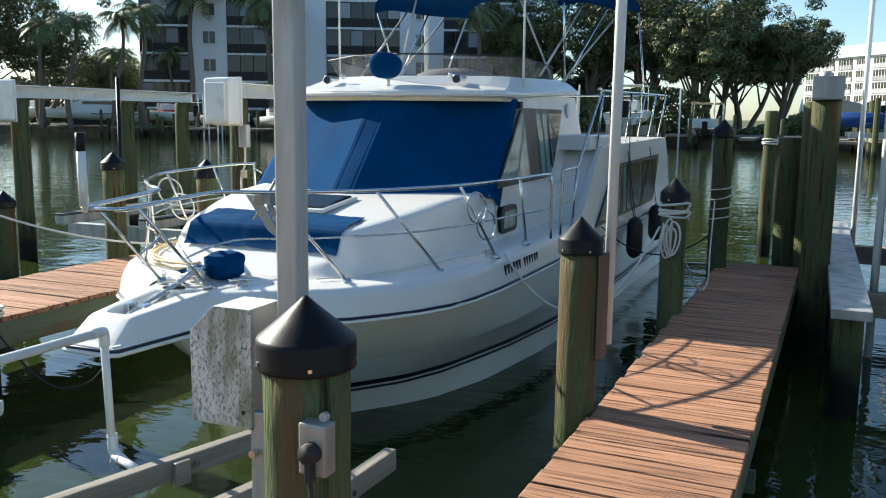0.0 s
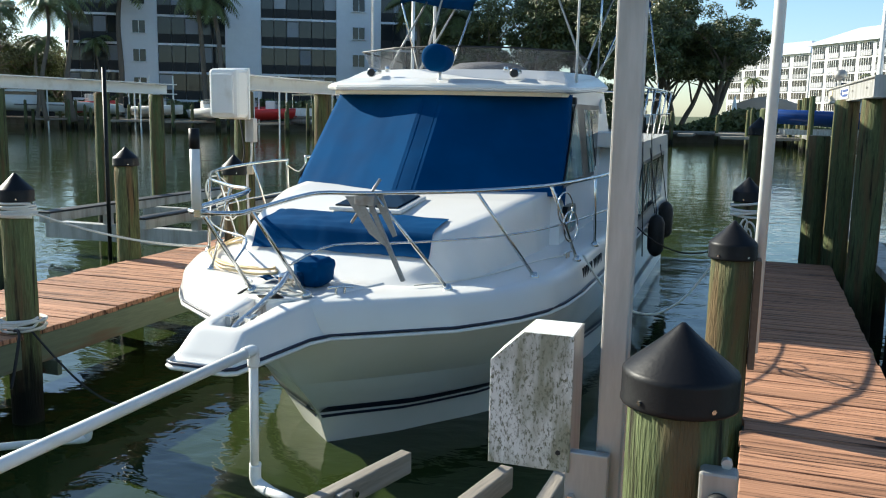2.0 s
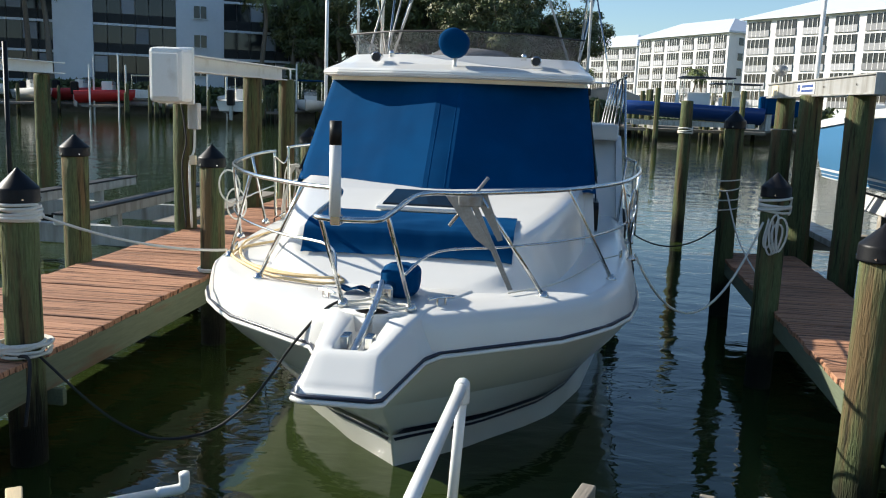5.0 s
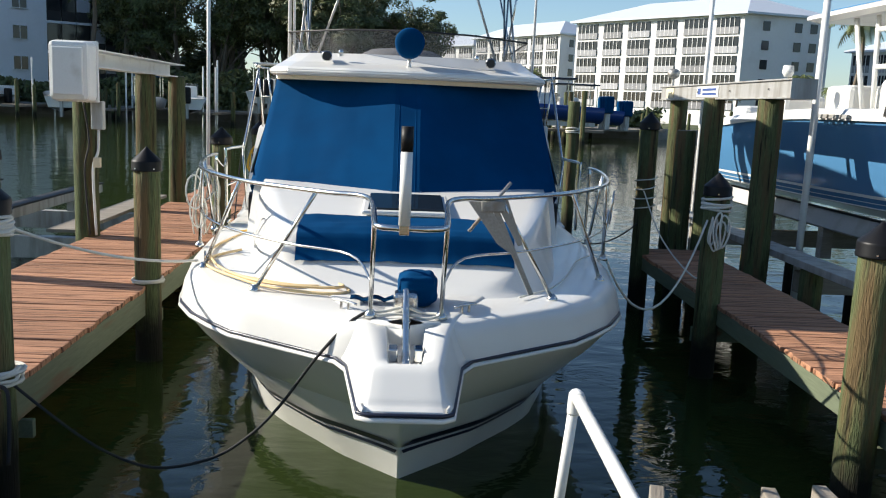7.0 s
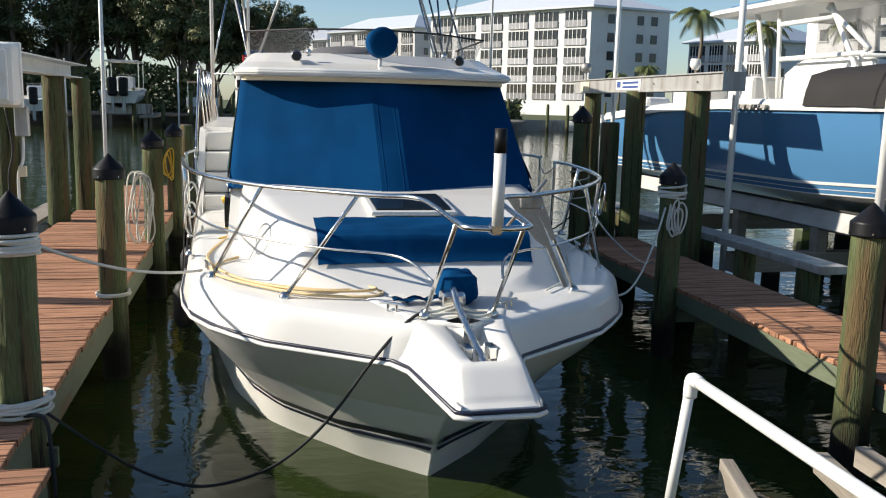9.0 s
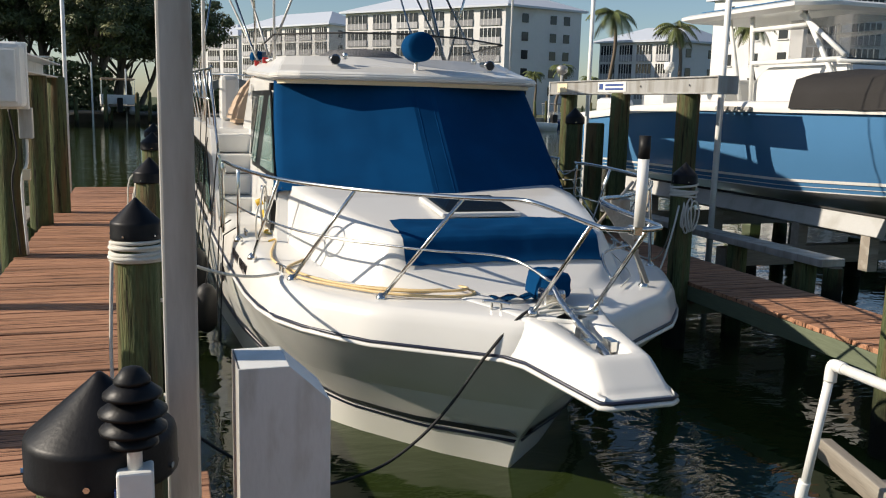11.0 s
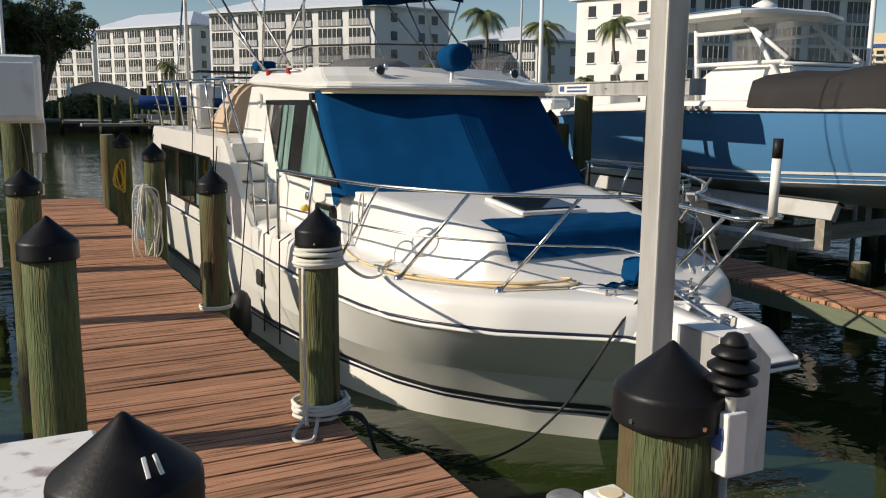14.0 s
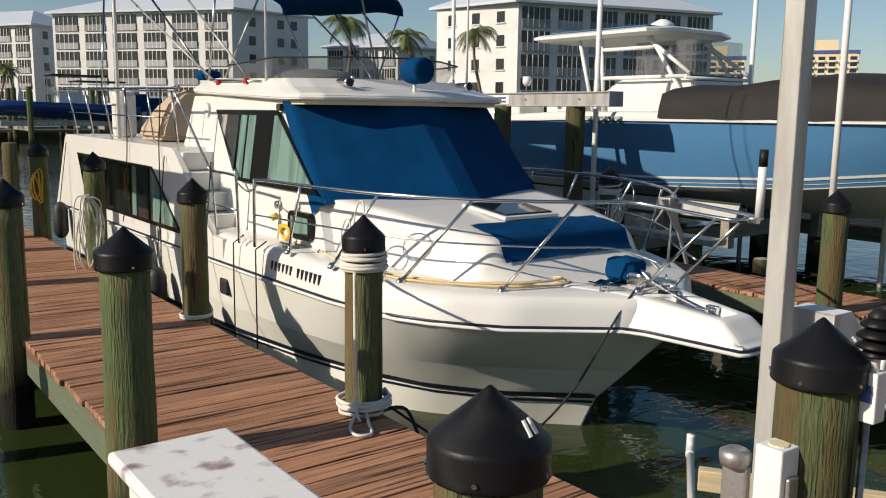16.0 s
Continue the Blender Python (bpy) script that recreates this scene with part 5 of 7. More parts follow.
# ---- neighbouring boat lifts ----
def lift_beam(x, y0, y1, z, sign=False, label="grey aluminium lift beam across piling tops"):
    b = thing("lift_beam", (x, (y0 + y1) / 2, z), label=label, category="lift beam", group="lift beams")
    mt = ALU if sign else WHITEP
    part("flange", new_box(x - 0.12, x + 0.12, y0, y1, z + 0.165, z + 0.18, 0.002), mt, b)
    part("flange", new_box(x - 0.12, x + 0.12, y0, y1, z, z + 0.015, 0.002), mt, b)
    part("web", new_box(x - 0.10, x - 0.085, y0 + 0.01, y1 - 0.01, z + 0.015, z + 0.165), mt, b)
    part("end_plate", new_box(x - 0.12, x + 0.12, y0 - 0.01, y0, z, z + 0.18), mt, b)
    for k in range(4):
        yk = y0 + (y1 - y0) * (k + 0.5) / 4
        part("bolt", new_tube([(x - 0.101, yk, z + 0.09), (x - 0.115, yk, z + 0.09)], 0.012, 6), STEEL, b)
    if sign:
        s = part("sign", new_box(x - 0.108, x - 0.1015, 9.62, 10.32, z + 0.03, z + 0.15), WHITEP, b, "white maker's sign")
        part("sign_mark", new_box(x - 0.111, x - 0.1085, 10.18, 10.28, z + 0.06, z + 0.13), SIGNBLUE, s, "blue mark")
        for q, zz in ((0.0, 0.10), (0.0, 0.05)):
            part("print_bar", new_box(x - 0.111, x - 0.1085, 9.68, 10.12, z + zz, z + zz + 0.025), SIGNBLUE, s, "blue printed line")
        part("warning_label", new_box(x - 0.108, x - 0.1015, 11.2, 11.5, z + 0.03, z + 0.15), CREAM, b, "faded yellow warning label")
    return b


lift_beam(3.53, 7.80, 11.75, 2.30, True)
lift_beam(-3.20, 9.0, 12.7, 2.33, label="white painted lift beam across piling tops")
lift_beam(-7.20, 9.0, 13.3, 2.33, label="white painted lift beam across piling tops")
lift_beam(7.7, 7.80, 11.75, 2.30, label="white painted lift beam across piling tops")
lamp = thing("dock_lamp", (3.53, 11.6, 2.48), label="small grey flood lamp on the lift beam", category="lamp")
part("bracket", new_tube([(3.53, 11.6, 2.48), (3.53, 11.6, 2.60)], 0.02, 8), ALU, lamp)
part("head", lathe(bmesh.new(), [(0.03, 2.58), (0.075, 2.61), (0.08, 2.68), (0.04, 2.71)], 3.53, 11.6, 14), GALV, lamp, smooth=True)


def winch_cover(x, y, z, sgn=1):
    c = thing("winch_cover", (x, y, z), label="white moulded plastic lift winch cover", category="cover", group="winch covers")
    b = new_box(x - 0.19, x + 0.19, y - 0.13, y + 0.16, z, z + 0.56, 0.045)
    part("shell", b, WHITEP, c, smooth=False)
    part("panel", new_box(x - 0.145, x + 0.145, y - 0.15, y - 0.125, z + 0.05, z + 0.50, 0.012), WHITEP, c, "raised front panel")
    part("flange", new_box(x - 0.21, x + 0.21, y + 0.10, y + 0.13, z - 0.015, z + 0.575, 0.012), WHITEP, c)
    return c


winch_cover(-3.22, 8.82, 2.0)
winch_cover(-7.0, 8.82, 2.0)
jb = thing("junction_box", (-3.06, 9.0, 1.72), label="grey junction box with conduit on the piling", category="junction box")
part("box", new_box(-3.12, -3.0, 8.99, 9.08, 1.72, 2.0, 0.01), ALU, jb)
part("conduit", new_tube(smooth_path([(-3.06, 9.04, 1.72), (-3.07, 9.04, 1.5), (-3.12, 9.03, 1.3), (-3.10, 9.03, 0.65)], 5), 0.014, 8), PVC, jb, smooth=True)
part("wire", new_tube(smooth_path([(-3.2, 9.02, 2.0), (-3.15, 9.02, 1.6), (-3.2, 9.02, 1.3), (-3.16, 9.02, 0.65)], 5), 0.010, 6), RUBBER, jb, smooth=True)
part("small_box", new_box(-3.11, -3.04, 9.0, 9.05, 1.34, 1.44, 0.006), CREAM, jb)

cr = thing("lift_cradle", (-5.2, 11, 0.3), label="empty grey aluminium boat lift cradle with long bunks", category="boat lift")
for y in (10.0, 12.2):
    part("cross_beam", new_box(-7.0, -3.5, y - 0.07, y + 0.07, 0.22, 0.46, 0.006), ALU, cr)
for x in (-5.95, -4.5):
    part("bunk", new_box(x - 0.09, x + 0.09, 8.8, 13.2, 0.62, 0.74, 0.01), ALU, cr, "long pale bunk")
    part("bunk_pad", new_box(x - 0.10, x + 0.10, 8.78, 13.22, 0.74, 0.765, 0.006), RUBBER, cr)
    for y in (10.0, 12.2):
        part("bunk_bracket", new_box(x - 0.05, x + 0.05, y - 0.05, y + 0.05, 0.44, 0.63), ALU, cr)
part("walk_plank", new_box(-3.75, -3.42, 9.4, 13.0, 0.60, 0.64, 0.006), GREYW, cr, "grey catwalk plank")
cr2 = thing("lift_cradle", (5.8, 9, 0.3), label="aluminium boat lift cradle holding the blue boat", category="boat lift")
for y in (8.0, 11.0):
    part("cross_beam", new_box(3.75, 7.5, y - 0.08, y + 0.08, 0.50, 0.70, 0.006), GREYW, cr2)
for x in (4.75, 6.75):
    lean = radians(24 if x < 5.8 else -24)
    part("bunk", new_box(-0.045, 0.045, -2.75, 2.75, -0.09, 0.11, 0.01, m=Matrix.Translation((x, 9.6, 1.02)) @ Matrix.Rotation(lean, 4, "Y")), BUNKW, cr2, "long chalky white bunk board leaning to the hull")
    part("bunk_pad", new_box(-0.06, 0.06, -2.77, 2.77, 0.11, 0.135, 0.006, m=Matrix.Translation((x, 9.6, 1.02)) @ Matrix.Rotation(lean, 4, "Y")), RUBBER, cr2)
    for y in (7.0, 8.0, 9.5, 11.0):
        part("bunk_bracket", new_box(x - 0.06, x + 0.06, y - 0.06, y + 0.06, 0.6, 0.95), GREYW, cr2)
part("side_beam", new_box(3.64, 3.90, 6.40, 12.2, 0.78, 0.85, 0.006), ALU, cr2, "wide grey aluminium cradle beam")
for y in (6.6, 7.6, 9.0, 10.5):
    piling(4.9, y, 0.5, 0.10, False, "short lift pilings")
    piling(3.77, y + 0.15, 0.782, 0.10, False, "short lift pilings")
    piling(6.9, y + 0.4, 0.5, 0.10, False, "short lift pilings")


# ---- blue sport boat on the lift ----
def blue_boat():
    b = thing("sport_boat", (5.75, 8.3, 1.0), label="sky blue centre console boat with white top under a dark tarp", category="boat")
    ST, BW = 12.9, 2.6
    gun = T([BW, 3.2, 4.2, 5.4, 7.0, 9.5, 12.9], [0.02, 0.62, 1.08, 1.32, 1.42, 1.42, 1.34])
    chi = T([BW, 3.2, 4.2, 5.4, 7.0, 9.5, 12.9], [0.0, 0.22, 0.62, 0.98, 1.18, 1.24, 1.22])
    zg = T([BW, 3.5, 5, 7.5, 9.5, 11, 12.9], [2.42, 2.28, 2.19, 2.18, 2.18, 2.12, 1.98])
    zc = T([BW, 4, 6, 8, 12.9], [2.0, 1.62, 1.40, 1.30, 1.26])
    zk = T([BW, 3.4, 4.6, 6, 12.9], [1.9, 1.35, 1.10, 1.02, 1.0])
    ys = [BW + (ST - BW) * (k / 40) ** 1.3 for k in range(41)]
    up, low, deck, cap_rows = bmesh.new(), bmesh.new(), bmesh.new(), bmesh.new()
    for s in (-1, 1):
        ring_loft(up, [[(5.75 + s * ((1 - f) * chi(y) + f * gun(y) + 0.05 * math.sin(math.pi * f)), y, (1 - f) * zc(y) + f * zg(y)) for y in ys] for f in (0, 0.35, 0.7, 1)], closed=False)
        ring_loft(low, [[(5.75 + s * chi(y) * g, y, zk(y) + (zc(y) - zk(y)) * g ** 1.1 - 0.002) for y in ys] for g in (0, 0.3, 0.32, 0.62, 0.64, 1)], closed=False)
        ring_loft(cap_rows, [[(5.75 + s * (gun(y) + d), y, zg(y) + e) for y in ys] for d, e in ((0.03, -0.05), (0.04, 0.0), (0.0, 0.06), (-0.2, 0.075), (-0.25, -0.1))], closed=False)
        for z_off, wd in ((0.10, 0.030), (0.05, 0.008), (0.0, 0.012)):
            st = bmesh.new()
            ring_loft(st, [[(5.75 + s * ((1 - f) * chi(y) + f * gun(y) + 0.05 * math.sin(math.pi * f) + 0.006), y, (1 - f) * zc(y) + f * zg(y)) for y in ys for f in [(z_off + e) / max(0.2, zg(y) - zc(y))]] for e in (0.0, wd)], closed=False)
            part("hull_stripe", st, WHITEP, b, "white hull stripe")
    ring_loft(up, [[(5.75 - gun(ST), ST, zg(ST)), (5.75 + gun(ST), ST, zg(ST))], [(5.75 - chi(ST), ST, zc(ST)), (5.75 + chi(ST), ST, zc(ST))], [(5.74, ST, zk(ST)), (5.76, ST, zk(ST))]], closed=False)
    part("hull", up, SKYHULL, b, "glossy sky blue hull side", smooth=True)
    part("bottom", low, GEL, b, "white hull bottom with strakes")
    part("gunwale", cap_rows, GEL, b, "white gunwale", smooth=True)
    ring_loft(deck, [[(5.75 - gun(y) + 0.2, y, zg(y) - 0.1), (5.75 + gun(y) - 0.2, y, zg(y) - 0.1)] for y in ys[4:]], closed=False)
    part("deck", deck, NONSKID, b)
    tarp = bmesh.new()
    tl = [y for y in ys if y < 7.75] + [7.78]
    ring_loft(tarp, [[(5.75 + u * (gun(y) + 0.06), y, zg(y) + h * (0.9 + 0.1 * math.cos(y * 2.1)) + 0.05 * noise.noise((u * 4, y * 2, 1)) * (1 if abs(u) < 0.97 else 0.3)) for y in tl]
                     for u, h in ((-1.0, -0.01), (-0.985, 0.16), (-0.95, 0.34), (-0.8, 0.43), (-0.4, 0.50), (0, 0.54), (0.4, 0.50), (0.8, 0.43), (0.95, 0.34), (0.985, 0.16), (1.0, -0.01))], closed=False)
    part("tarp", tarp, TARP, b, "dark brown tarp over the bow", smooth=True)
    con = bmesh.new()
    ring_loft(con, [[(5.75 - w, y0, z), (5.75 + w, y0, z), (5.75 + w, y1, z), (5.75 - w, y1, z)] for w, y0, y1, z in ((0.62, 7.8, 9.6, 2.1), (0.60, 7.9, 9.55, 2.52), (0.55, 8.0, 9.3, 2.70))])
    bmesh.ops.bevel(con, geom=con.edges[:], offset=0.04, segments=3, affect="EDGES")
    part("console", con, GEL, b, "white console")
    part("windscreen_base", new_box(5.22, 6.28, 8.0, 8.06, 2.685, 2.74), RUBBER, b)
    part("windscreen", new_box(5.25, 6.25, 8.0, 8.03, 2.74, 3.2), ACRYL, b, "clear console windscreen")
    part("windscreen", new_box(5.22, 5.25, 8.03, 9.0, 2.74, 3.2), ACRYL, b, "clear side curtain")
    part("seat", new_box(5.2, 6.3, 10.2, 10.8, 2.1, 2.55, 0.06), GEL, b, "white leaning post")
    part("cooler_seat", new_box(4.75, 5.3, 10.9, 11.5, 2.1, 2.42, 0.06), GEL, b, "white padded box")
    top = bmesh.new()
    ring_loft(top, [[(5.75 + sx * (0.92 - i), yy, z + 0.03 * (1 - abs(sx))) for sx, yy in ((-1, 8.5 + i), (-0.5, 8.32 + i), (0.5, 8.32 + i), (1, 8.5 + i), (1, 10.7 - i), (-1, 10.7 - i))] for z, i in ((3.27, 0.10), (3.31, 0.0), (3.35, 0.0), (3.38, 0.08))])
    part("hard_top", top, GEL, b, "white hard top with pale blue edge")
    part("hard_top_skin", new_box(5.0, 6.5, 8.65, 10.5, 3.405, 3.415), SKYHULL, b)
    for sx in (-1, 1):
        for p, q in (((0.66, 7.85, 2.2), (0.62, 8.7, 3.30)), ((0.66, 9.45, 2.2), (0.66, 9.55, 3.30)), ((0.66, 9.65, 2.2), (0.70, 9.95, 3.30)), ((0.66, 8.0, 2.72), (0.66, 9.5, 2.72)), ((0.62, 8.72, 3.24), (0.64, 7.98, 2.76)), ((0.64, 8.6, 3.12), (0.66, 9.55, 3.12))):
            part("top_frame", new_tube([(5.75 + sx * p[0], p[1], p[2]), (5.75 + sx * q[0], q[1], q[2])], 0.028, 8), WHITEP, b, smooth=True)
    part("top_brace", new_tube([(5.05, 8.0, 2.7), (6.45, 8.0, 2.7)], 0.025, 8), WHITEP, b, smooth=True)
    part("radome", lathe(bmesh.new(), [(0.1, 3.38), (0.16, 3.42), (0.16, 3.50), (0.05, 3.56)], 5.75, 9.0, 16), WHITEP, b, smooth=True)
    part("flood_lamp", lathe(bmesh.new(), [(0.04, 2.62), (0.07, 2.68), (0.06, 2.76)], 4.62, 10.6, 12), WHITEP, b, "small white flood lamp", smooth=True)
    for x in (5.3, 6.2):
        part("outboard", new_box(x - 0.22, x + 0.22, 12.95, 13.5, 1.4, 2.3, 0.08), GEL, b, "white outboard motor")
    for k in range(5):
        part("name_bar", prism(bmesh.new(), [(9.0 - 0.13 * k, 2.145), (8.91 - 0.13 * k, 2.145), (8.89 - 0.13 * k, 2.185), (8.98 - 0.13 * k, 2.185)], "x", 4.25, 4.278), ALU, b, "grey name bar")
    return b


blue_boat()


# ---- small deck gear ----
def cleat(x, y, z, rz=0.0):
    c = thing("deck_cleat", (x, y, z), rz, label="small chrome deck cleat", category="cleat", group="deck cleats")
    part("horns", new_tube(smooth_path([(0, -0.075, 0.032), (0, -0.04, 0.036), (0, 0.04, 0.036), (0, 0.075, 0.032)], 3), 0.008, 8), STEEL, c, smooth=True, local=True)
    for dy in (-0.025, 0.025):
        part("foot", new_tube([(0, dy, -0.004), (0, dy, 0.032)], 0.008, 8), STEEL, c, local=True)
    return c


cleat(-1.24, 5.50, 1.098, 12)
cleat(1.30, 5.95, 1.118, -8)
cleat(-1.33, 6.75, 1.135, 2)
cleat(-0.30, 4.32, 1.09, 50)
cleat(0.30, 4.32, 1.09, -50)
chain = [(0.012 * math.sin(k * 1.9), 4.02 + 0.016 * k, 1.10 + 0.0045 * k) for k in range(14)]
links = thing("anchor_chain", (0, 4.1, 1.1), label="short galvanised chain between anchor and windlass", category="chain")
for k, c in enumerate(chain):
    ring = [Vector(c) + (Vector((0.010 * math.cos(a), 0.014 * math.sin(a), 0)) if k % 2 else Vector((0, 0.014 * math.sin(a), 0.010 * math.cos(a)))) for a in [2 * math.pi * q / 10 for q in range(10)]]
    part("link", new_tube(ring, 0.003, 5, closed=True), STEEL, links, smooth=True)
rope(smooth_path([(-0.17, 4.16, 1.115), (-0.10, 4.20, 1.11), (0.0, 4.22, 1.13), (0.08, 4.19, 1.11), (0.17, 4.15, 1.115), (0.10, 4.12, 1.10), (-0.02, 4.15, 1.11), (-0.14, 4.13, 1.105)], 5), 0.008, ROPEW, "white line looped round the rail feet")
rope(smooth_path([(0.62, 4.66, 1.098), (0.85, 4.95, 1.10), (1.0, 5.3, 1.105), (1.15, 5.75, 1.118), (1.28, 5.93, 1.13)], 6), 0.005, ROPEW, "thin white line along the side deck")
rope(smooth_path([(-1.02, 7.3, 1.14), (-1.10, 7.05, 1.14), (-1.18, 6.85, 1.138), (-1.1, 6.65, 1.135), (-1.2, 6.45, 1.13)], 6), 0.008, YELLOW, "yellow shore power cable on the side deck", "cable", "cables", name="power_cable")
inlet = thing("shore_power_inlet", (-1.145, 7.25, 1.35), label="round chrome shore power inlet on the cabin side", category="inlet")
part("ring", new_tube([(-1.135, 7.25, 1.42), (-1.16, 7.25, 1.42)], 0.035, 16), STEEL, inlet, smooth=True)
part("plug", new_tube([(-1.15, 7.25, 1.33), (-1.20, 7.25, 1.31)], 0.028, 12), YELLOW, inlet, "yellow plug", smooth=True)
rope(smooth_path([(-1.46, 6.95, 1.62), (-1.45, 7.15, 1.55), (-1.47, 7.35, 1.62)], 6), 0.006, STEEL, "slack chain across the boarding gate", "chain", "gate chains", name="gate_chain")
rope(smooth_path([(1.46, 6.95, 1.62), (1.45, 7.15, 1.55), (1.47, 7.35, 1.62)], 6), 0.006, STEEL, "slack chain across the boarding gate", "chain", "gate chains", name="gate_chain")
for sx in (-1, 1):
    rope([(sx * 1.44, 9.2, 2.40), (sx * 1.46, 9.25, 1.86), (sx * 1.50, 9.15, 1.25), (sx * 1.53, 9.1, 0.66)], 0.006, ROPEK, "black fender line down the cabin side")
    rope([(sx * 1.45, 10.3, 2.42), (sx * 1.46, 10.28, 1.86), (sx * 1.50, 10.26, 1.2), (sx * 1.55, 10.25, 0.98)], 0.006, ROPEK, "black fender line down the cabin side")
for seam_u in (-0.045, 0.045):
    part("cover_seam", new_tube([tuple(Vector(cover_point(seam_u, j / 24)) + Vector((0, -0.001, 0.0))) for j in range(25)], 0.0018, 4), BLUE, boat, "stitched seam")
for k in range(12):
    q = Vector(cover_point(-0.86 + 1.72 * k / 11, 0.02))
    part("snap", new_tube([q + Vector((0, -0.004, 0)), q + Vector((0, -0.010, 0.002))], 0.006, 8), STEEL, boat)

# ---- far bank: buildings ----
def at(az, d, x0=0.0, y0=0.0):
    return Vector((x0 + d * math.sin(radians(az)), y0 + d * math.cos(radians(az)), 0))


SHARED = {}


def shared_box(key, sx, sy, sz, mat):
    if key not in SHARED:
        b = new_box(-sx / 2, sx / 2, -sy / 2, sy / 2, 0, sz)
        me = bpy.data.meshes.new(key)
        b.to_mesh(me)
        b.free()
        me.materials.append(mat)
        SHARED[key] = me
    return SHARED[key]


def put(name, me, parent, x, y, z, rz=0):
    ob = new(name, me)
    ob.parent = parent
    ob.matrix_basis = pose(x, y, z, 0, 0, rz)
    return ob


def condo(corner, left, right, z_eave, storeys, storey, bays, z_base=0.9, wall=PLASTER, label="", roof_h=3.0, far_bays=True, left_windows=False):
    """White block: a long balcony front from left to corner, an end wall from corner to right."""
    corner, left, right = Vector(corner), Vector(left), Vector(right)
    fr, en = (corner - left), (right - corner)
    L, E = fr.length, en.length
    ang = math.degrees(math.atan2(fr.y, fr.x))
    # local frame: x along the front from left to corner, y away from the viewer
    h = thing("apartment_building", (left.x, left.y, z_base), ang, label=label, category="building", group="apartment blocks")
    top = z_eave - z_base
    inward = Matrix.Rotation(-radians(ang), 3, "Z") @ en
    ex, ey = inward.x, inward.y
    out = [(0, 0), (L, 0), (L + ex, ey), (ex, ey)]
    part("wall", ring_loft(bmesh.new(), [[(x, y, z) for x, y in out] for z in (0, top)]), wall, h, "painted stucco wall", local=True)
    o = 0.8
    cx, cy = sum(p[0] for p in out) / 4, sum(p[1] for p in out) / 4
    eave = [(x + math.copysign(o, x - cx), y + math.copysign(o, y - cy)) for x, y in out]
    r0, r1 = (L * 0.22 + ex / 2, ey / 2), (L * 0.80 + ex / 2, ey / 2)
    bmr = bmesh.new()
    ev = [bmr.verts.new((x, y, top + 0.05)) for x, y in eave]
    lo = [bmr.verts.new((x, y, top - 0.25)) for x, y in eave]
    a, b = bmr.verts.new((*r0, top + roof_h)), bmr.verts.new((*r1, top + roof_h))
    bmr.faces.new((ev[0], ev[1], b, a)); bmr.faces.new((ev[1], ev[2], b)); bmr.faces.new((ev[2], ev[3], a, b)); bmr.faces.new((ev[3], ev[0], a))
    for i in range(4):
        bmr.faces.new((lo[i], lo[(i + 1) % 4], ev[(i + 1) % 4], ev[i]))
    bmr.faces.new(lo)
    part("roof", bmr, ROOFM, h, "pale metal hip roof", local=True)
    bw = L / bays
    for k in range(storeys):
        z = top - 0.35 - storey * (k + 1)
        if z < 0:
            break
        for i in range(bays):
            wide = i % 2 == 0
            w = bw * (0.80 if wide else 0.70)
            win = put("window", shared_box(f"recess{w:.2f}{storey:.2f}", w, 0.12, storey * 0.86, WINDARK), h, bw * (i + 0.5), -0.03, z + 0.12)
            put("railing", shared_box(f"rail{w:.2f}", w, 0.10, storey * 0.36, SCREEN), win, 0, -0.10, 0)
            for q in range(1, 5):
                put("mullion", shared_box(f"mul{storey:.2f}", 0.09, 0.06, storey * 0.86, PLASTER), win, w * (q / 5 - 0.5), -0.13, 0)
    if far_bays:
        for k in range(storeys):
            z = top - 1.0 - storey * (k + 0.5)
            for f in (0.25, 0.62, 0.8):
                put("window", shared_box(f"small{ang:.0f}", 1.1, 0.14, 1.3, WINDARK), h, L + ex * f + 0.03, ey * f, z, math.degrees(math.atan2(ey, ex)))
    if left_windows:
        for k in range(storeys):
            for f in (0.2, 0.5, 0.8):
                win = put("window", shared_box(f"small{ang:.0f}", 1.1, 0.14, 1.3, WINDARK), h, ex * f - 0.03, ey * f, top - 1.0 - storey * (k + 0.5), math.degrees(math.atan2(ey, ex)))
                put("sill", shared_box("left_sill", 1.5, 0.3, 0.12, PLASTER), win, 0, 0, -0.12)
    return h


C16, C35 = (-4.36, 0.58), (1.6, 0.0)
condo(at(23.1, 132, *C16), at(12.8, 150, *C16), at(27.8, 140, *C16), 16.7, 5, 2.65, 6, label="white four storey apartment block with screened balconies")
condo(at(9.6, 165, *C35), at(4.3, 186, *C35), at(12.4, 174, *C35), 16.2, 5, 2.65, 6, label="white apartment block with a pale metal roof")
condo(at(4.2, 205, *C35), at(-0.4, 226, *C35), at(6.2, 214, *C35), 16.2, 5, 2.65, 5, label="distant white apartment block with a pale metal roof")
condo(at(53.2, 120, *C16), at(41.2, 105, *C16), at(53.2, 120, *C16) + at(36.0, 113, *C16) - at(41.2, 105, *C16), 15.3, 5, 2.75, 6, left_windows=True, label="white apartment block with dark balcony fronts", roof_h=3.4)
condo(at(33.5, 140, *C16), at(29.0, 146, *C16), at(37, 150, *C16), 12.6, 3, 2.9, 4, label="lower white apartment house behind palms", roof_h=2.5)
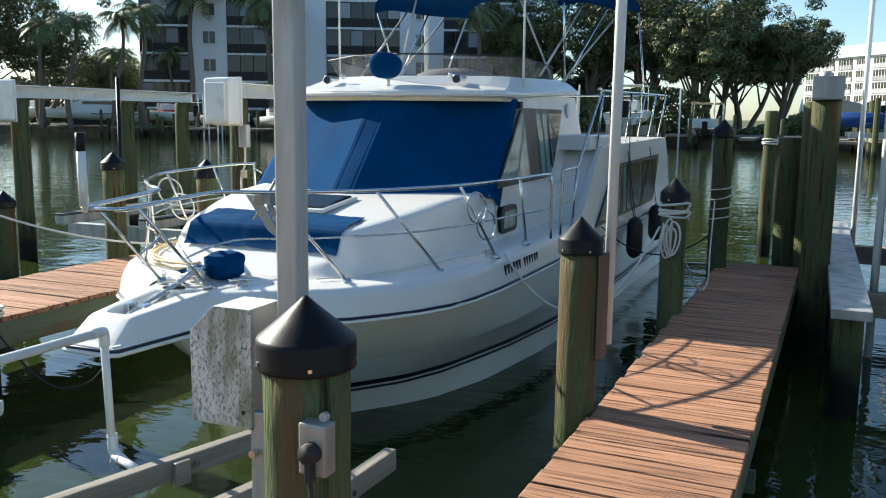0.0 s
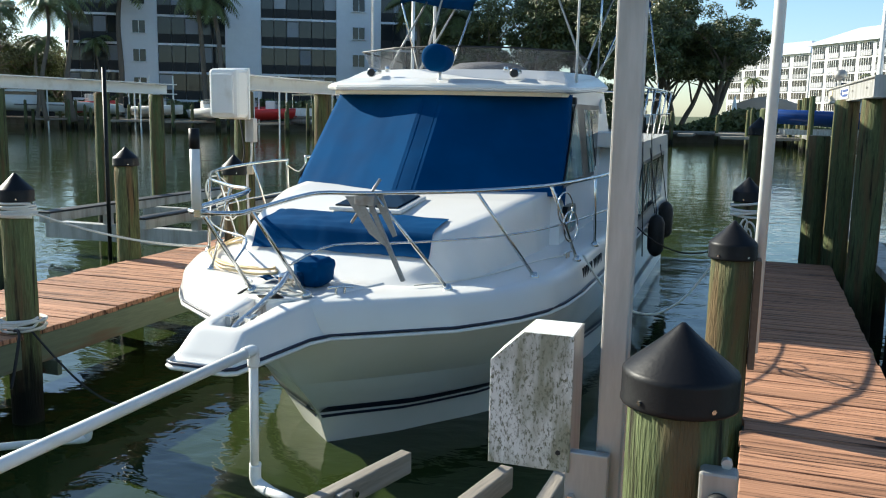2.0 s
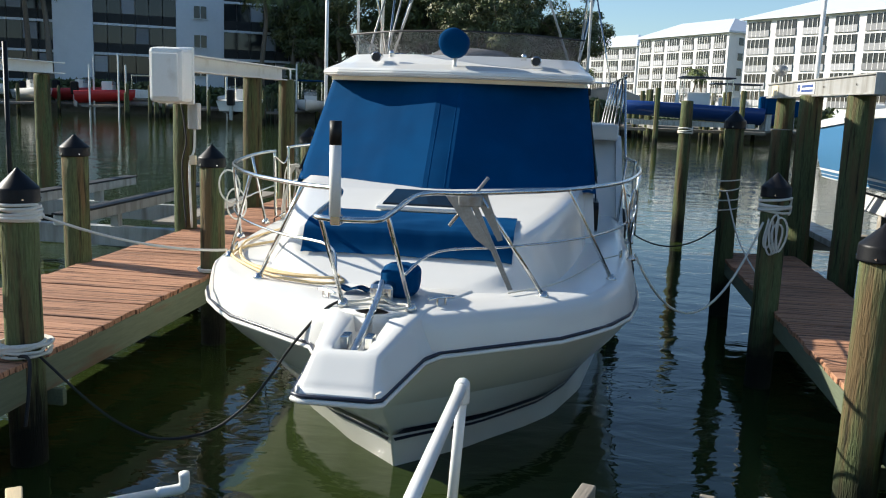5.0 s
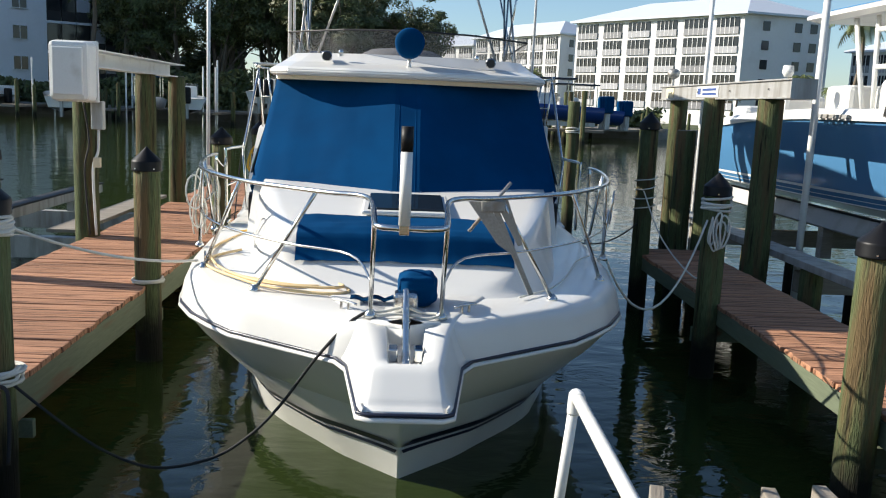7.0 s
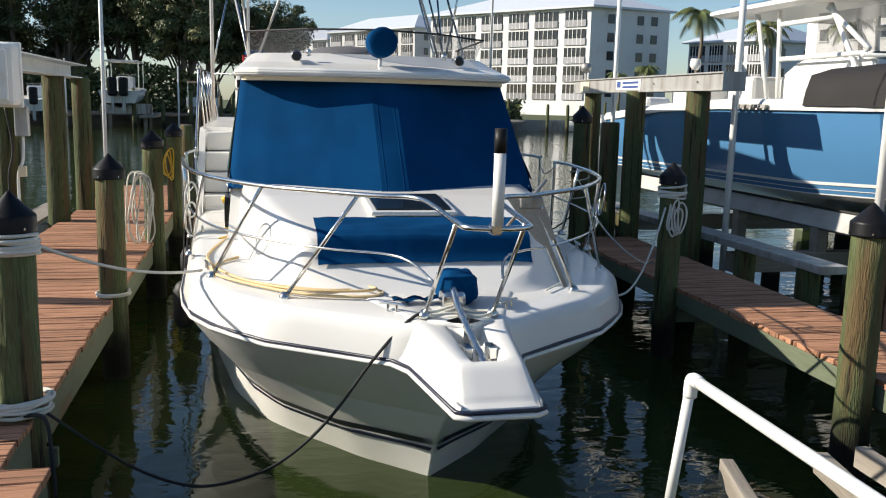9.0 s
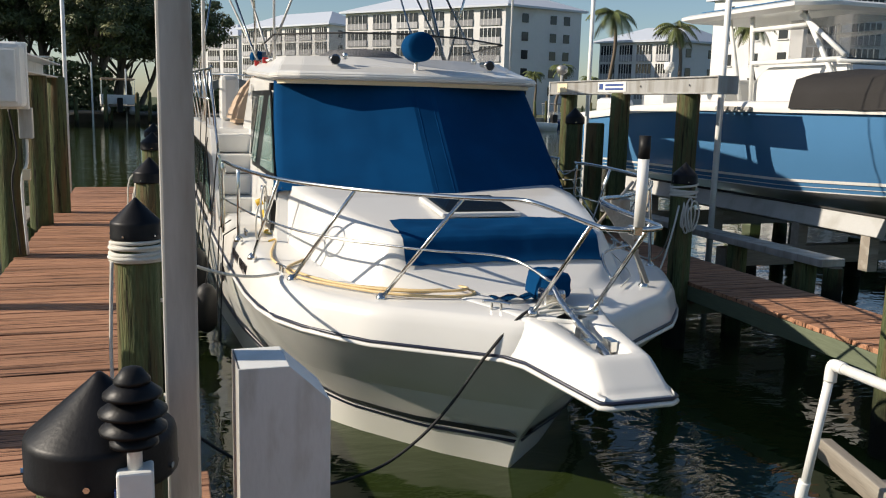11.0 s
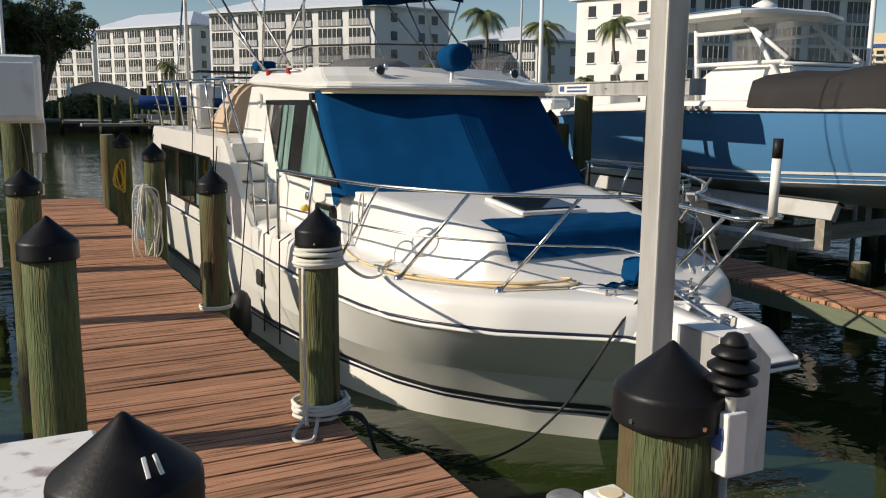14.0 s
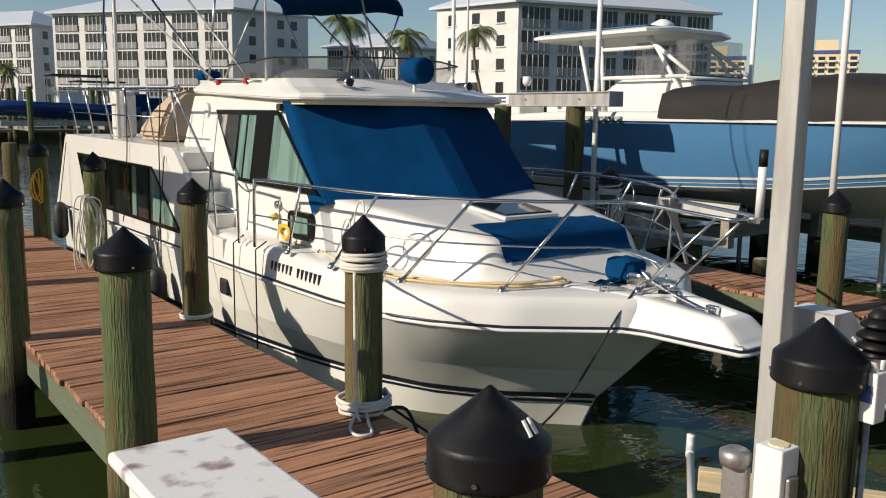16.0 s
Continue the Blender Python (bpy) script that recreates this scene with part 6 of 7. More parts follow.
for az, d, w, hh in ((53.6, 480, 27, 33), (59.8, 490, 29, 36)):
    p = at(az, d, *C16)
    tw = thing("high_rise", (p.x, p.y, 0.9), -az, label="distant yellow high-rise with a blue roof band", category="building", group="high-rises")
    part("wall", new_box(-w / 2, w / 2, -8, 8, 0, hh - 3, 0.1), YELPL, tw, local=True)
    part("roof_band", new_box(-w / 2 - 0.4, w / 2 + 0.4, -8.4, 8.4, hh - 3, hh - 1.4), SIGNBLUE, tw, "blue roof band", local=True)
    part("penthouse", new_box(-w / 5, w / 6, -4, 4, hh - 1.4, hh + 4), YELPL, tw, local=True)
    for k in range(10):
        for i in range(6):
            put("window", shared_box("hr_window", w / 9, 0.4, 1.7, WINDARK), tw, w * ((i + 0.5) / 6 - 0.5), -8.05, hh - 6.2 - 3.1 * k)
            put("balcony", shared_box("hr_balcony", w / 7.5, 1.4, 0.9, PLASTER), tw, w * ((i + 0.5) / 6 - 0.5), -8.7, hh - 7.2 - 3.1 * k)

# grey block with dark balcony bays, left of the trees
left_end = Vector((-61.5, 76.5, 0))
gang = 27.0
gb = thing("apartment_building", (left_end.x, left_end.y, 0.9), gang, label="grey-white apartment tower with wide dark balcony bays", category="building", group="apartment blocks")
part("wall", new_box(-3, 40, 1.2, 14, 0, 27), GREYPL, gb, "grey stucco core", local=True)
SEG = [(-3, 2.6, "d"), (2.6, 6.3, "w"), (6.3, 13.3, "d"), (13.3, 17.0, "p"), (17.0, 25.0, "d"), (25.0, 29.8, "w"), (29.8, 38.0, "d"), (38.0, 40.0, "p")]
for x0, x1, kind_ in SEG:
    if kind_ != "d":
        part("pier", new_box(x0, x1, -0.5 if kind_ == "p" else 0, 1.3, 0, 27.0), GREYPL, gb, "grey stucco pier", local=True)
    if kind_ == "w":
        for k in range(8):
            win = put("window", shared_box("pier_window", 1.25, 0.12, 1.25, WINDARK), gb, (x0 + x1) / 2, -0.02, 2.95 + 2.93 * k)
            put("mullion", shared_box("pier_mul", 0.07, 0.08, 1.25, PLASTER), win, 0, -0.06, 0)
            put("sill", shared_box("pier_sill", 1.5, 0.2, 0.1, PLASTER), win, 0, -0.08, -0.1)
    if kind_ == "d":
        for k in range(8):
            part("floor_slab", new_box(x0, x1, 0.05, 1.3, 1.75 + 2.93 * k, 1.98 + 2.93 * k), GREYPL, gb, "pale slab edge", local=True)
            n = max(2, round((x1 - x0) / 1.35))
            w = (x1 - x0) / n
            for i in range(n):
                win = put("window", shared_box(f"bay{w:.2f}", w - 0.08, 0.1, 2.68, WINDARK), gb, x0 + w * (i + 0.5), 0.30, 1.99 + 2.93 * k)
                put("railing", shared_box(f"bayrail{w:.2f}", w - 0.05, 0.06, 0.95, RUBBER), win, 0, -0.12, 0)
                if (i * 7 + k * 3) % 4 == 0:
                    put("blind", shared_box(f"blind{w:.2f}", w - 0.12, 0.04, 1.55, SCREEN), win, 0, -0.06, 1.0)


# ---- trees ----
def blade(verts, faces, c, n, s, rnd):
    u = n.orthogonal().normalized()
    u.rotate(Matrix.Rotation(rnd.random() * 6.28, 3, n))
    v = n.cross(u)
    i = len(verts)
    verts += [c - u * s, c + v * s * 0.45, c + u * s, c - v * s * 0.45]
    faces.append((i, i + 1, i + 2, i + 3))


def tree(x, y, h, spread, seed, leaves=5200, trunks=3, base=0.9, leaf=0.155, low=0.35):
    rnd = random.Random(seed)
    t = thing("tree", (x, y, base), label="large broad-leaved tree with several bare trunks and a dense dark crown", category="tree", group="far bank trees")
    bm_t = bmesh.new()
    tips = []
    for k in range(trunks):
        a = rnd.random() * 6.28
        p = Vector((0.5 * math.cos(a), 0.5 * math.sin(a), -0.1))
        d = Vector((math.cos(a) * 0.25, math.sin(a) * 0.25, 1)).normalized()
        pts = [p]
        for i in range(6):
            d = (d + Vector((rnd.uniform(-0.2, 0.2), rnd.uniform(-0.2, 0.2), 0.05))).normalized()
            pts.append(pts[-1] + d * h * 0.1)
        tube(bm_t, smooth_path(pts, 3), 0.30, 8, 0.13)
        for i in range(5):
            q = pts[2 + i % 4]
            a2 = rnd.random() * 6.28
            e = q + Vector((math.cos(a2) * spread * rnd.uniform(0.45, 0.85), math.sin(a2) * spread * rnd.uniform(0.45, 0.85), h * rnd.uniform(0.15, 0.48)))
            m = q.lerp(e, 0.5) + Vector((0, 0, h * 0.05))
            tube(bm_t, smooth_path([q, m, e], 4), 0.12, 6, 0.03)
            tips += [m, e]
        tips.append(pts[-1] + Vector((0, 0, h * 0.1)))
    part("trunk", bm_t, BARK, t, smooth=True, local=True)
    clumps = []
    for e in tips:
        for _ in range(3):
            clumps.append((e + Vector((rnd.gauss(0, spread * 0.2), rnd.gauss(0, spread * 0.2), rnd.gauss(0, h * 0.07))), rnd.uniform(0.13, 0.26) * spread))
    for _ in range(10):
        a = rnd.random() * 6.28
        clumps.append((Vector((math.cos(a) * spread * rnd.uniform(0, 0.8), math.sin(a) * spread * rnd.uniform(0, 0.8), h * rnd.uniform(low + 0.1, 0.95))), spread * 0.22))
    clumps = [(c, r) for c, r in clumps if c.z - r * 0.6 > h * low]
    verts, faces = [], []
    for _ in range(leaves):
        c, r = clumps[rnd.randrange(len(clumps))]
        n = Vector((rnd.gauss(0, 1), rnd.gauss(0, 1), rnd.gauss(0, 1) + 0.3)).normalized()
        blade(verts, faces, c + Vector((n.x, n.y, n.z * 0.7)) * r * rnd.uniform(0.55, 1.08), (n + Vector((rnd.gauss(0, 0.5), rnd.gauss(0, 0.5), 0.4))).normalized(), leaf * rnd.uniform(0.6, 1.3), rnd)
    me = bpy.data.meshes.new("crown")
    me.from_pydata([tuple(v) for v in verts], [], faces)
    me.materials.append(LEAF)
    ob = new("crown", me)
    ob.parent = t
    return t


def palm_tree(name="palm_tree", seed=1, h=9.0, fronds=22, flen=2.6, label="tall coconut palm with drooping fronds"):
    rnd = random.Random(seed)
    t = thing(name, (0, 0, 0), label=label, category="palm tree", group="palms")
    bend = rnd.uniform(-0.8, 0.8)
    pts = [Vector((bend * (k / 6) ** 2, 0.3 * math.sin(k), h * k / 6 - (0.2 if k == 0 else 0))) for k in range(7)]
    part("trunk", new_tube(smooth_path(pts, 3), 0.19, 8, 0.11), BARK, t, smooth=True, local=True)
    top = pts[-1]
    verts, faces = [], []
    for k in range(fronds):
        a = k * 2.4
        up = rnd.uniform(-0.3, 1.0)
        d = Vector((math.cos(a), math.sin(a), 0))
        p, vel = top.copy(), (d + Vector((0, 0, up))).normalized()
        side = d.cross(Vector((0, 0, 1)))
        for i in range(14):
            f = i / 13
            q = p + vel * flen / 14
            lw = 0.62 * math.sin(math.pi * min(1, 0.12 + f * 0.9)) * flen / 2.6
            for s in (-1, 1):
                j = len(verts)
                tipv = p + side * s * lw + vel * 0.22 - Vector((0, 0, lw * (0.35 + 0.45 * f)))
                verts += [p, q, tipv]
                faces.append((j, j + 1, j + 2))
            p = q
            vel = (vel - Vector((0, 0, 0.13 + 0.05 * f))).normalized()
    me = bpy.data.meshes.new("crown")
    me.from_pydata([tuple(v) for v in verts], [], faces)
    me.materials.append(PALM)
    ob = new("crown", me)
    ob.parent = t
    return t


# broad trees at the middle of the far bank and at its left
for k, (az, d, h, sp) in enumerate(((-15.5, 88, 13.5, 5.5), (-12.2, 86, 15.5, 6.0), (-8.4, 84, 15.0, 6.0), (-4.8, 86, 15.5, 6.2), (-1.6, 84, 11.8, 4.6), (-10, 97, 17, 7), (-3.4, 98, 14, 6), (-17.5, 96, 12, 5), (-6.5, 80, 12, 4.5))):
    p = at(az, d, 2.0, 0)
    tree(p.x, p.y, h, sp, 10 + k, leaves=24000)
for k, (az, d, h, sp) in enumerate(((-51, 96, 16, 7.0), (-47.5, 98, 13, 6), (-54, 92, 18, 7.5), (-44, 108, 9.5, 5), (-41.5, 112, 9, 5), (-58, 92, 14, 7))):
    p = at(az, d, 3.0, 0)
    tree(p.x, p.y, h, sp, 40 + k, leaves=17000)
PALM_A = palm_tree(seed=1, h=8.0)
PALM_B = palm_tree(seed=2, h=7.0, flen=2.3)
PALM_C = palm_tree(name="cabbage_palm", seed=3, h=5.0, flen=1.7, fronds=30, label="short cabbage palm with a round head of fronds")
PALM_A.matrix_basis = pose(*at(-39.8, 100, 3.0, 0)[:2], 0.9)
PALM_B.matrix_basis = pose(*at(-43.5, 91, 3.0, 0)[:2], 0.9)
PALM_C.matrix_basis = pose(*at(25.5, 105, *C16)[:2], 0.9)
for src, az, d, o, s, rz in ((PALM_A, -33.8, 93, (3.0, 0), 1.6, 40), (PALM_B, -32.7, 92, (3.0, 0), 1.7, 200), (PALM_B, -45.8, 90, (3.0, 0), 1.4, 90), (PALM_B, -41.5, 90, (3.0, 0), 1.6, 160), (PALM_A, -43.0, 88, (3.0, 0), 1.25, 160), (PALM_B, -47.5, 89, (3.0, 0), 1.3, 20), (PALM_A, -38.9, 98, (3.0, 0), 1.75, 250), (PALM_A, -20.5, 86, (3.0, 0), 1.4, 70), (PALM_B, -18.9, 88, (3.0, 0), 1.5, 10),
                             (PALM_A, 30.4, 92, C16, 1.3, 30), (PALM_B, 34.6, 94, C16, 1.35, 120), (PALM_A, 38.7, 96, C16, 1.25, 250), (PALM_B, 52.6, 120, C16, 1.0, 80), (PALM_C, 26.9, 104, C16, 1.15, 100), (PALM_C, 29.0, 103, C16, 0.9, 10), (PALM_B, 9.9, 152, C16, 1.1, 60), (PALM_B, 10.6, 150, C16, 1.0, 190),
                             (PALM_C, 23.4, 108, C16, 0.8, 50), (PALM_B, 1.0, 180, C35, 1.2, 70), (PALM_C, 36.8, 92, C16, 0.8, 30), (PALM_C, 32.5, 90, C16, 0.75, 130)):
    p = at(az, d, *o)
    ob = copy_thing(src, pose(p.x, p.y, 0.9, 0, 0, rz))
    ob.scale = (s, s, s)
# hedge along the bank
verts, faces = [], []
rnd = random.Random(77)
for _ in range(38000):
    x = rnd.uniform(-105, 23)
    hgt = 1.9 + 1.6 * noise.noise((x * 0.15, 0, 0)) + (1.6 if -24 < x < -5 else -0.9 if x >= -5 else 0)
    c = Vector((x, 77 + rnd.gauss(0, 0.6), 0.95 + abs(rnd.random()) * max(0.3, hgt)))
    blade(verts, faces, c, Vector((rnd.gauss(0, 1), -1, rnd.gauss(0.5, 1))).normalized(), rnd.uniform(0.15, 0.36), rnd)
for _ in range(32000):
    x = rnd.uniform(-125, -18)
    top = 6.4 + 2.2 * noise.noise((x * 0.09, 3, 0)) + 1.4 * noise.noise((x * 0.4, 7, 0))
    blade(verts, faces, Vector((x, 103 + rnd.gauss(0, 1.2), 0.9 + rnd.random() ** 0.8 * top)), Vector((rnd.gauss(0, 1), -1, rnd.gauss(0.3, 1))).normalized(), rnd.uniform(0.3, 0.6), rnd)
me = bpy.data.meshes.new("hedge")
me.from_pydata([tuple(v) for v in verts], [], faces)
me.materials.append(LEAF)
tagged(new("hedge", me), "uneven dark green hedge along the far bank", "hedge", kind="stuff")


# ---- far docks and boats ----
def far_boat(name="motor_boat", hull=GEL, length=6.5, top=None, label="white motor boat on a far lift", seed=0, engines=1, engine_mat=None):
    b = thing(name, (0, 0, 0), label=label, category="boat", group="far boats")
    hb = T([0, 0.6, 2, 4, length], [0.03, 0.55, 1.05, 1.2, 1.15])
    ys = [length * k / 14 for k in range(15)]
    bmh = bmesh.new()
    for s in (-1, 1):
        ring_loft(bmh, [[(s * hb(y) * f, y, z + zr * (1 - y / length)) for y in ys] for f, z, zr in ((0.0, 0.0, 0.45), (0.8, 0.3, 0.45), (1.0, 1.0, 0.25), (0.9, 1.05, 0.25), (0.0, 1.0, 0.3))], closed=False)
    ring_loft(bmh, [[(-1.15, length, 1.0), (1.15, length, 1.0)], [(-0.9, length, 0.3), (0.9, length, 0.3)]], closed=False)
    part("hull", bmh, hull, b, smooth=True, local=True)
    part("console", new_box(-0.5, 0.5, length * 0.45, length * 0.62, 1.0, 1.9, 0.1), GEL, b, local=True)
    part("windscreen", new_box(-0.55, 0.55, length * 0.43, length * 0.45, 1.6, 2.1), ACRYL, b, local=True)
    if top:
        part("top", new_box(-1.0, 1.0, length * 0.4, length * 0.78, 2.75, 2.85, 0.04), top, b, "canvas top", local=True)
        for sx in (-0.95, 0.95):
            for yy in (0.42, 0.76):
                part("pole", new_tube([(sx, length * yy, 1.0), (sx, length * yy, 2.78)], 0.03, 6), STEEL, b, local=True)
    for k in range(engines):
        x = (k - (engines - 1) / 2) * 0.62
        part("outboard", new_box(x - 0.25, x + 0.25, length, length + 0.6, 0.7, 1.8, 0.12), engine_mat or BLACKP, b, "covered outboard motor" if engine_mat else "black outboard motor", local=True)
        part("leg", new_box(x - 0.08, x + 0.08, length + 0.1, length + 0.4, -0.3, 0.7), ALU, b, local=True)
    return b


def pontoon(label="pontoon boat with a tan canopy on a far lift", top=TAN):
    b = thing("pontoon_boat", (0, 0, 0), label=label, category="boat", group="far boats")
    for sx in (-0.9, 0.9):
        part("float", new_tube([(sx, 0, 0.3), (sx, 0.6, 0.25), (sx, 6.5, 0.25)], 0.3, 12), ALU, b, smooth=True, local=True)
    part("deck", new_box(-1.25, 1.25, 0.2, 6.6, 0.55, 0.65), GREYW, b, local=True)
    for sx in (-1.25, 1.2):
        part("rail_panel", new_box(sx, sx + 0.05, 0.4, 6.4, 0.72, 1.4), WHITEP, b, local=True)
    part("rail_panel", new_box(-1.2, 1.2, 0.35, 0.40, 0.72, 1.4), WHITEP, b, local=True)
    part("seat", new_box(-1.1, -0.5, 4.5, 6.2, 0.65, 1.3, 0.06), GEL, b, local=True)
    part("canopy", new_box(-1.2, 1.2, 2.6, 5.8, 2.5, 2.62, 0.05), top, b, "canvas canopy", local=True)
    for sx in (-1.15, 1.15):
        for yy in (2.7, 5.7):
            part("pole", new_tube([(sx, yy, 0.65), (sx, yy, 2.55)], 0.03, 6), STEEL, b, local=True)
    part("outboard", new_box(-0.2, 0.2, -0.5, 0.0, 0.1, 1.2, 0.08), BLACKP, b, "black outboard motor", local=True)
    return b


def far_cruiser():
    """Cabin cruiser on a far lift, seen side on."""
    b = far_boat("motor_cruiser", length=8.4, label="white cabin cruiser with a dark bottom on a far lift")
    cab = bmesh.new()
    ring_loft(cab, [[(-w, y0, z), (w, y0, z), (w, 6.6, z), (-w, 6.6, z)] for w, y0, z in ((0.95, 1.6, 1.1), (0.85, 2.2, 1.6), (0.8, 3.2, 2.15), (0.7, 3.6, 2.25))])
    part("cabin", cab, GEL, b, "white cabin", local=True)
    for sx in (-1, 1):
        part("window", new_box(sx * 0.80, sx * 0.86, 3.3, 6.0, 1.72, 2.02, 0.0), WINDARK, b, "dark side window", local=True)
        part("stripe", new_box(sx * 1.12, sx * 1.215, 4.0, 8.3, 0.78, 0.86), NAVY, b, local=True)
    part("radar_arch", new_tube(smooth_path([(-0.9, 6.2, 1.0), (-0.85, 6.5, 2.4), (0, 6.6, 2.7), (0.85, 6.5, 2.4), (0.9, 6.2, 1.0)], 4), 0.07, 8), WHITEP, b, smooth=True, local=True)
    part("keel_pad", new_box(-0.6, 0.6, 2.0, 7.5, -0.25, 0.2), TARP, b, "dark lift bunk", local=True)
    return b


def far_fisher():
    """Sport boat seen from its stern on a lift."""
    b = far_boat("fishing_boat", length=7.0, top=GEL, engines=2, label="white fishing boat with twin black outboards on a far lift")
    for y in (2.0, 5.0):
        part("lift_bunk", new_box(-1.3, 1.3, y - 0.15, y + 0.15, -0.35, 0.25), ALU, b, local=True)
        for sx in (-1.25, 1.25):
            part("lift_leg", new_box(sx - 0.1, sx + 0.1, y - 0.1, y + 0.1, -2.2, 0.2), GREYW, b, local=True)
    return b


FISHER = far_fisher()
FISHER.matrix_basis = pose(-9.6, 71.3, 1.35, 0, 0, 180) @ Matrix.Scale(1.15, 4)
CRUISER = far_cruiser()
CRUISER.matrix_basis = pose(-65.0, 63.0, 1.25, 0, 0, -45)
B1 = far_boat(seed=1)
B2 = far_boat(hull=material("navy_hull", (0.018, 0.05, 0.20), 0.2, vary=0.05, bump=0.01), length=8.5, top=NAVY, label="dark blue motor boat on a far lift", engines=4, engine_mat=BLUE)
B3 = far_boat(hull=RED, length=5.5, label="red and white runabout on a far lift")
B4 = far_boat(length=7.2, top=BLUE, label="white boat with a blue canvas top at a far dock")
PB = pontoon()
PB2 = pontoon("pontoon boat with a pale canopy on a far lift", CREAM)
B1.matrix_basis = pose(-47.5, 71.5, 1.0, 0, 0, 75)
B2.matrix_basis = pose(4.6, 57, 1.35, 0, 0, -90)
B3.matrix_basis = pose(-38, 72, 1.0, 0, 0, 80)
B4.matrix_basis = pose(-19, 66.5, 0.6, 0, 0, 10)
PB.matrix_basis = pose(-4.2, 67.5, 0.8, 0, 0, 4)
PB2.matrix_basis = pose(-30, 69, 0.8, 0, 0, 60)
for src, x, y, z, rz in ((B1, -64, 69, 1.6, 95), (B1, -59.5, 69.5, 1.2, -85), (B3, -54, 70, 1.3, 85), (B1, -70, 69, 1.5, 80), (B1, -42, 69, 0.8, 50), (B1, -15.5, 67, 0.8, 190), (B4, -23, 67, 0.6, 185), (B1, -25.5, 67.5, 0.7, 20), (B3, -34.5, 71, 0.9, 100), (B2, 7.5, 63, 1.2, -88), (B2, 36, 86, -0.35, -60), (B4, 46, 88, -0.3, -60), (B1, 26, 72, -0.35, -80), (B4, 58, 88, -0.35, -70), (B1, 70, 92, -0.35, -60), (B1, 84, 96, -0.35, -50)):
    copy_thing(src, pose(x, y, z, 0, 0, rz))
def covered_boat():
    b = far_boat("covered_boat", length=6.0, label="motor boat under a tan tarp on a bank-side stand")
    tarp = bmesh.new()
    ring_loft(tarp, [[(u * (0.25 + 1.0 * min(1, y / 1.5)), y, 1.05 + h * math.sin(math.pi * min(1, 0.15 + y / 7.5)) + 0.05 * noise.noise((u * 3, y * 2, 4))) for y in [6.1 * k / 20 for k in range(21)]] for u, h in ((-1.02, -0.35), (-0.98, 0.15), (-0.6, 0.85), (-0.2, 1.2), (0.2, 1.2), (0.6, 0.85), (0.98, 0.15), (1.02, -0.35))], closed=False)
    part("tarp", tarp, TAN, b, "tan canvas tarp", smooth=True, local=True)
    for y in (1.6, 4.6):
        part("stand", new_box(-0.8, 0.8, y - 0.12, y + 0.12, -0.75, 0.35), GREYW, b, "timber stand", local=True)
    return b


covered_boat().matrix_basis = pose(2.2, 80.5, 1.65, 0, 0, -86)
for x, y in ((2.2, 78), (10.5, 78)):
    u = thing("closed_umbrella", (x, y, 0.9), label="closed white patio umbrella", category="umbrella", group="umbrellas")
    part("canopy", lathe(bmesh.new(), [(0.28, 1.9), (0.3, 2.1), (0.16, 3.2), (0.03, 3.9)], x, y, 10), WHITEP, u, smooth=True)
    part("pole", new_tube([(x, y, 0.9), (x, y, 2.0)], 0.04, 6), ALU, u)
fd = thing("far_dock", (-20, 72, 0.9), label="long weathered dock along the far bank", category="dock", kind="structure")
part("deck", new_box(-95, 22, 71.4, 73.9, 0.72, 0.9), GREYW, fd)
for k, x in enumerate((-80, -73, -66, -58, -50, -44, -36, -28, -21, -14, -8, -1, 5)):
    part("finger", new_box(x - 0.5, x + 0.5, 64.5, 71.4, 0.70, 0.88), GREYW, fd, "far finger dock")
part("deck", new_box(1, 21, 68.5, 71.4, 0.70, 0.88), GREYW, fd, "wide far dock")
rnd = random.Random(12)
pp = thing("far_piling", (0, 0, 0), label="thin weathered far dock piling", category="piling", group="far pilings")
part("post", lathe(bmesh.new(), [(0.15, -1.5), (0.14, 1.5), (0.13, 2.3), (0.02, 2.42)], 0, 0, 10), PILEW, pp, local=True)
pp.matrix_basis = pose(-3, 66, 0)
wp = thing("far_pole", (0, 0, 0), label="tall thin white pole on a far lift", category="pole", group="far poles")
part("post", new_tube([(0, 0, -2.5), (0, 0, 4.4)], 0.07, 6), PVC, wp, local=True)
wp.matrix_basis = pose(-6.0, 67, 0)
for k in range(70):
    copy_thing(pp, pose(rnd.uniform(-62, 21), rnd.choice((64.6, 66.5, 68.2, 70.5)), rnd.uniform(-0.5, 0.4)))
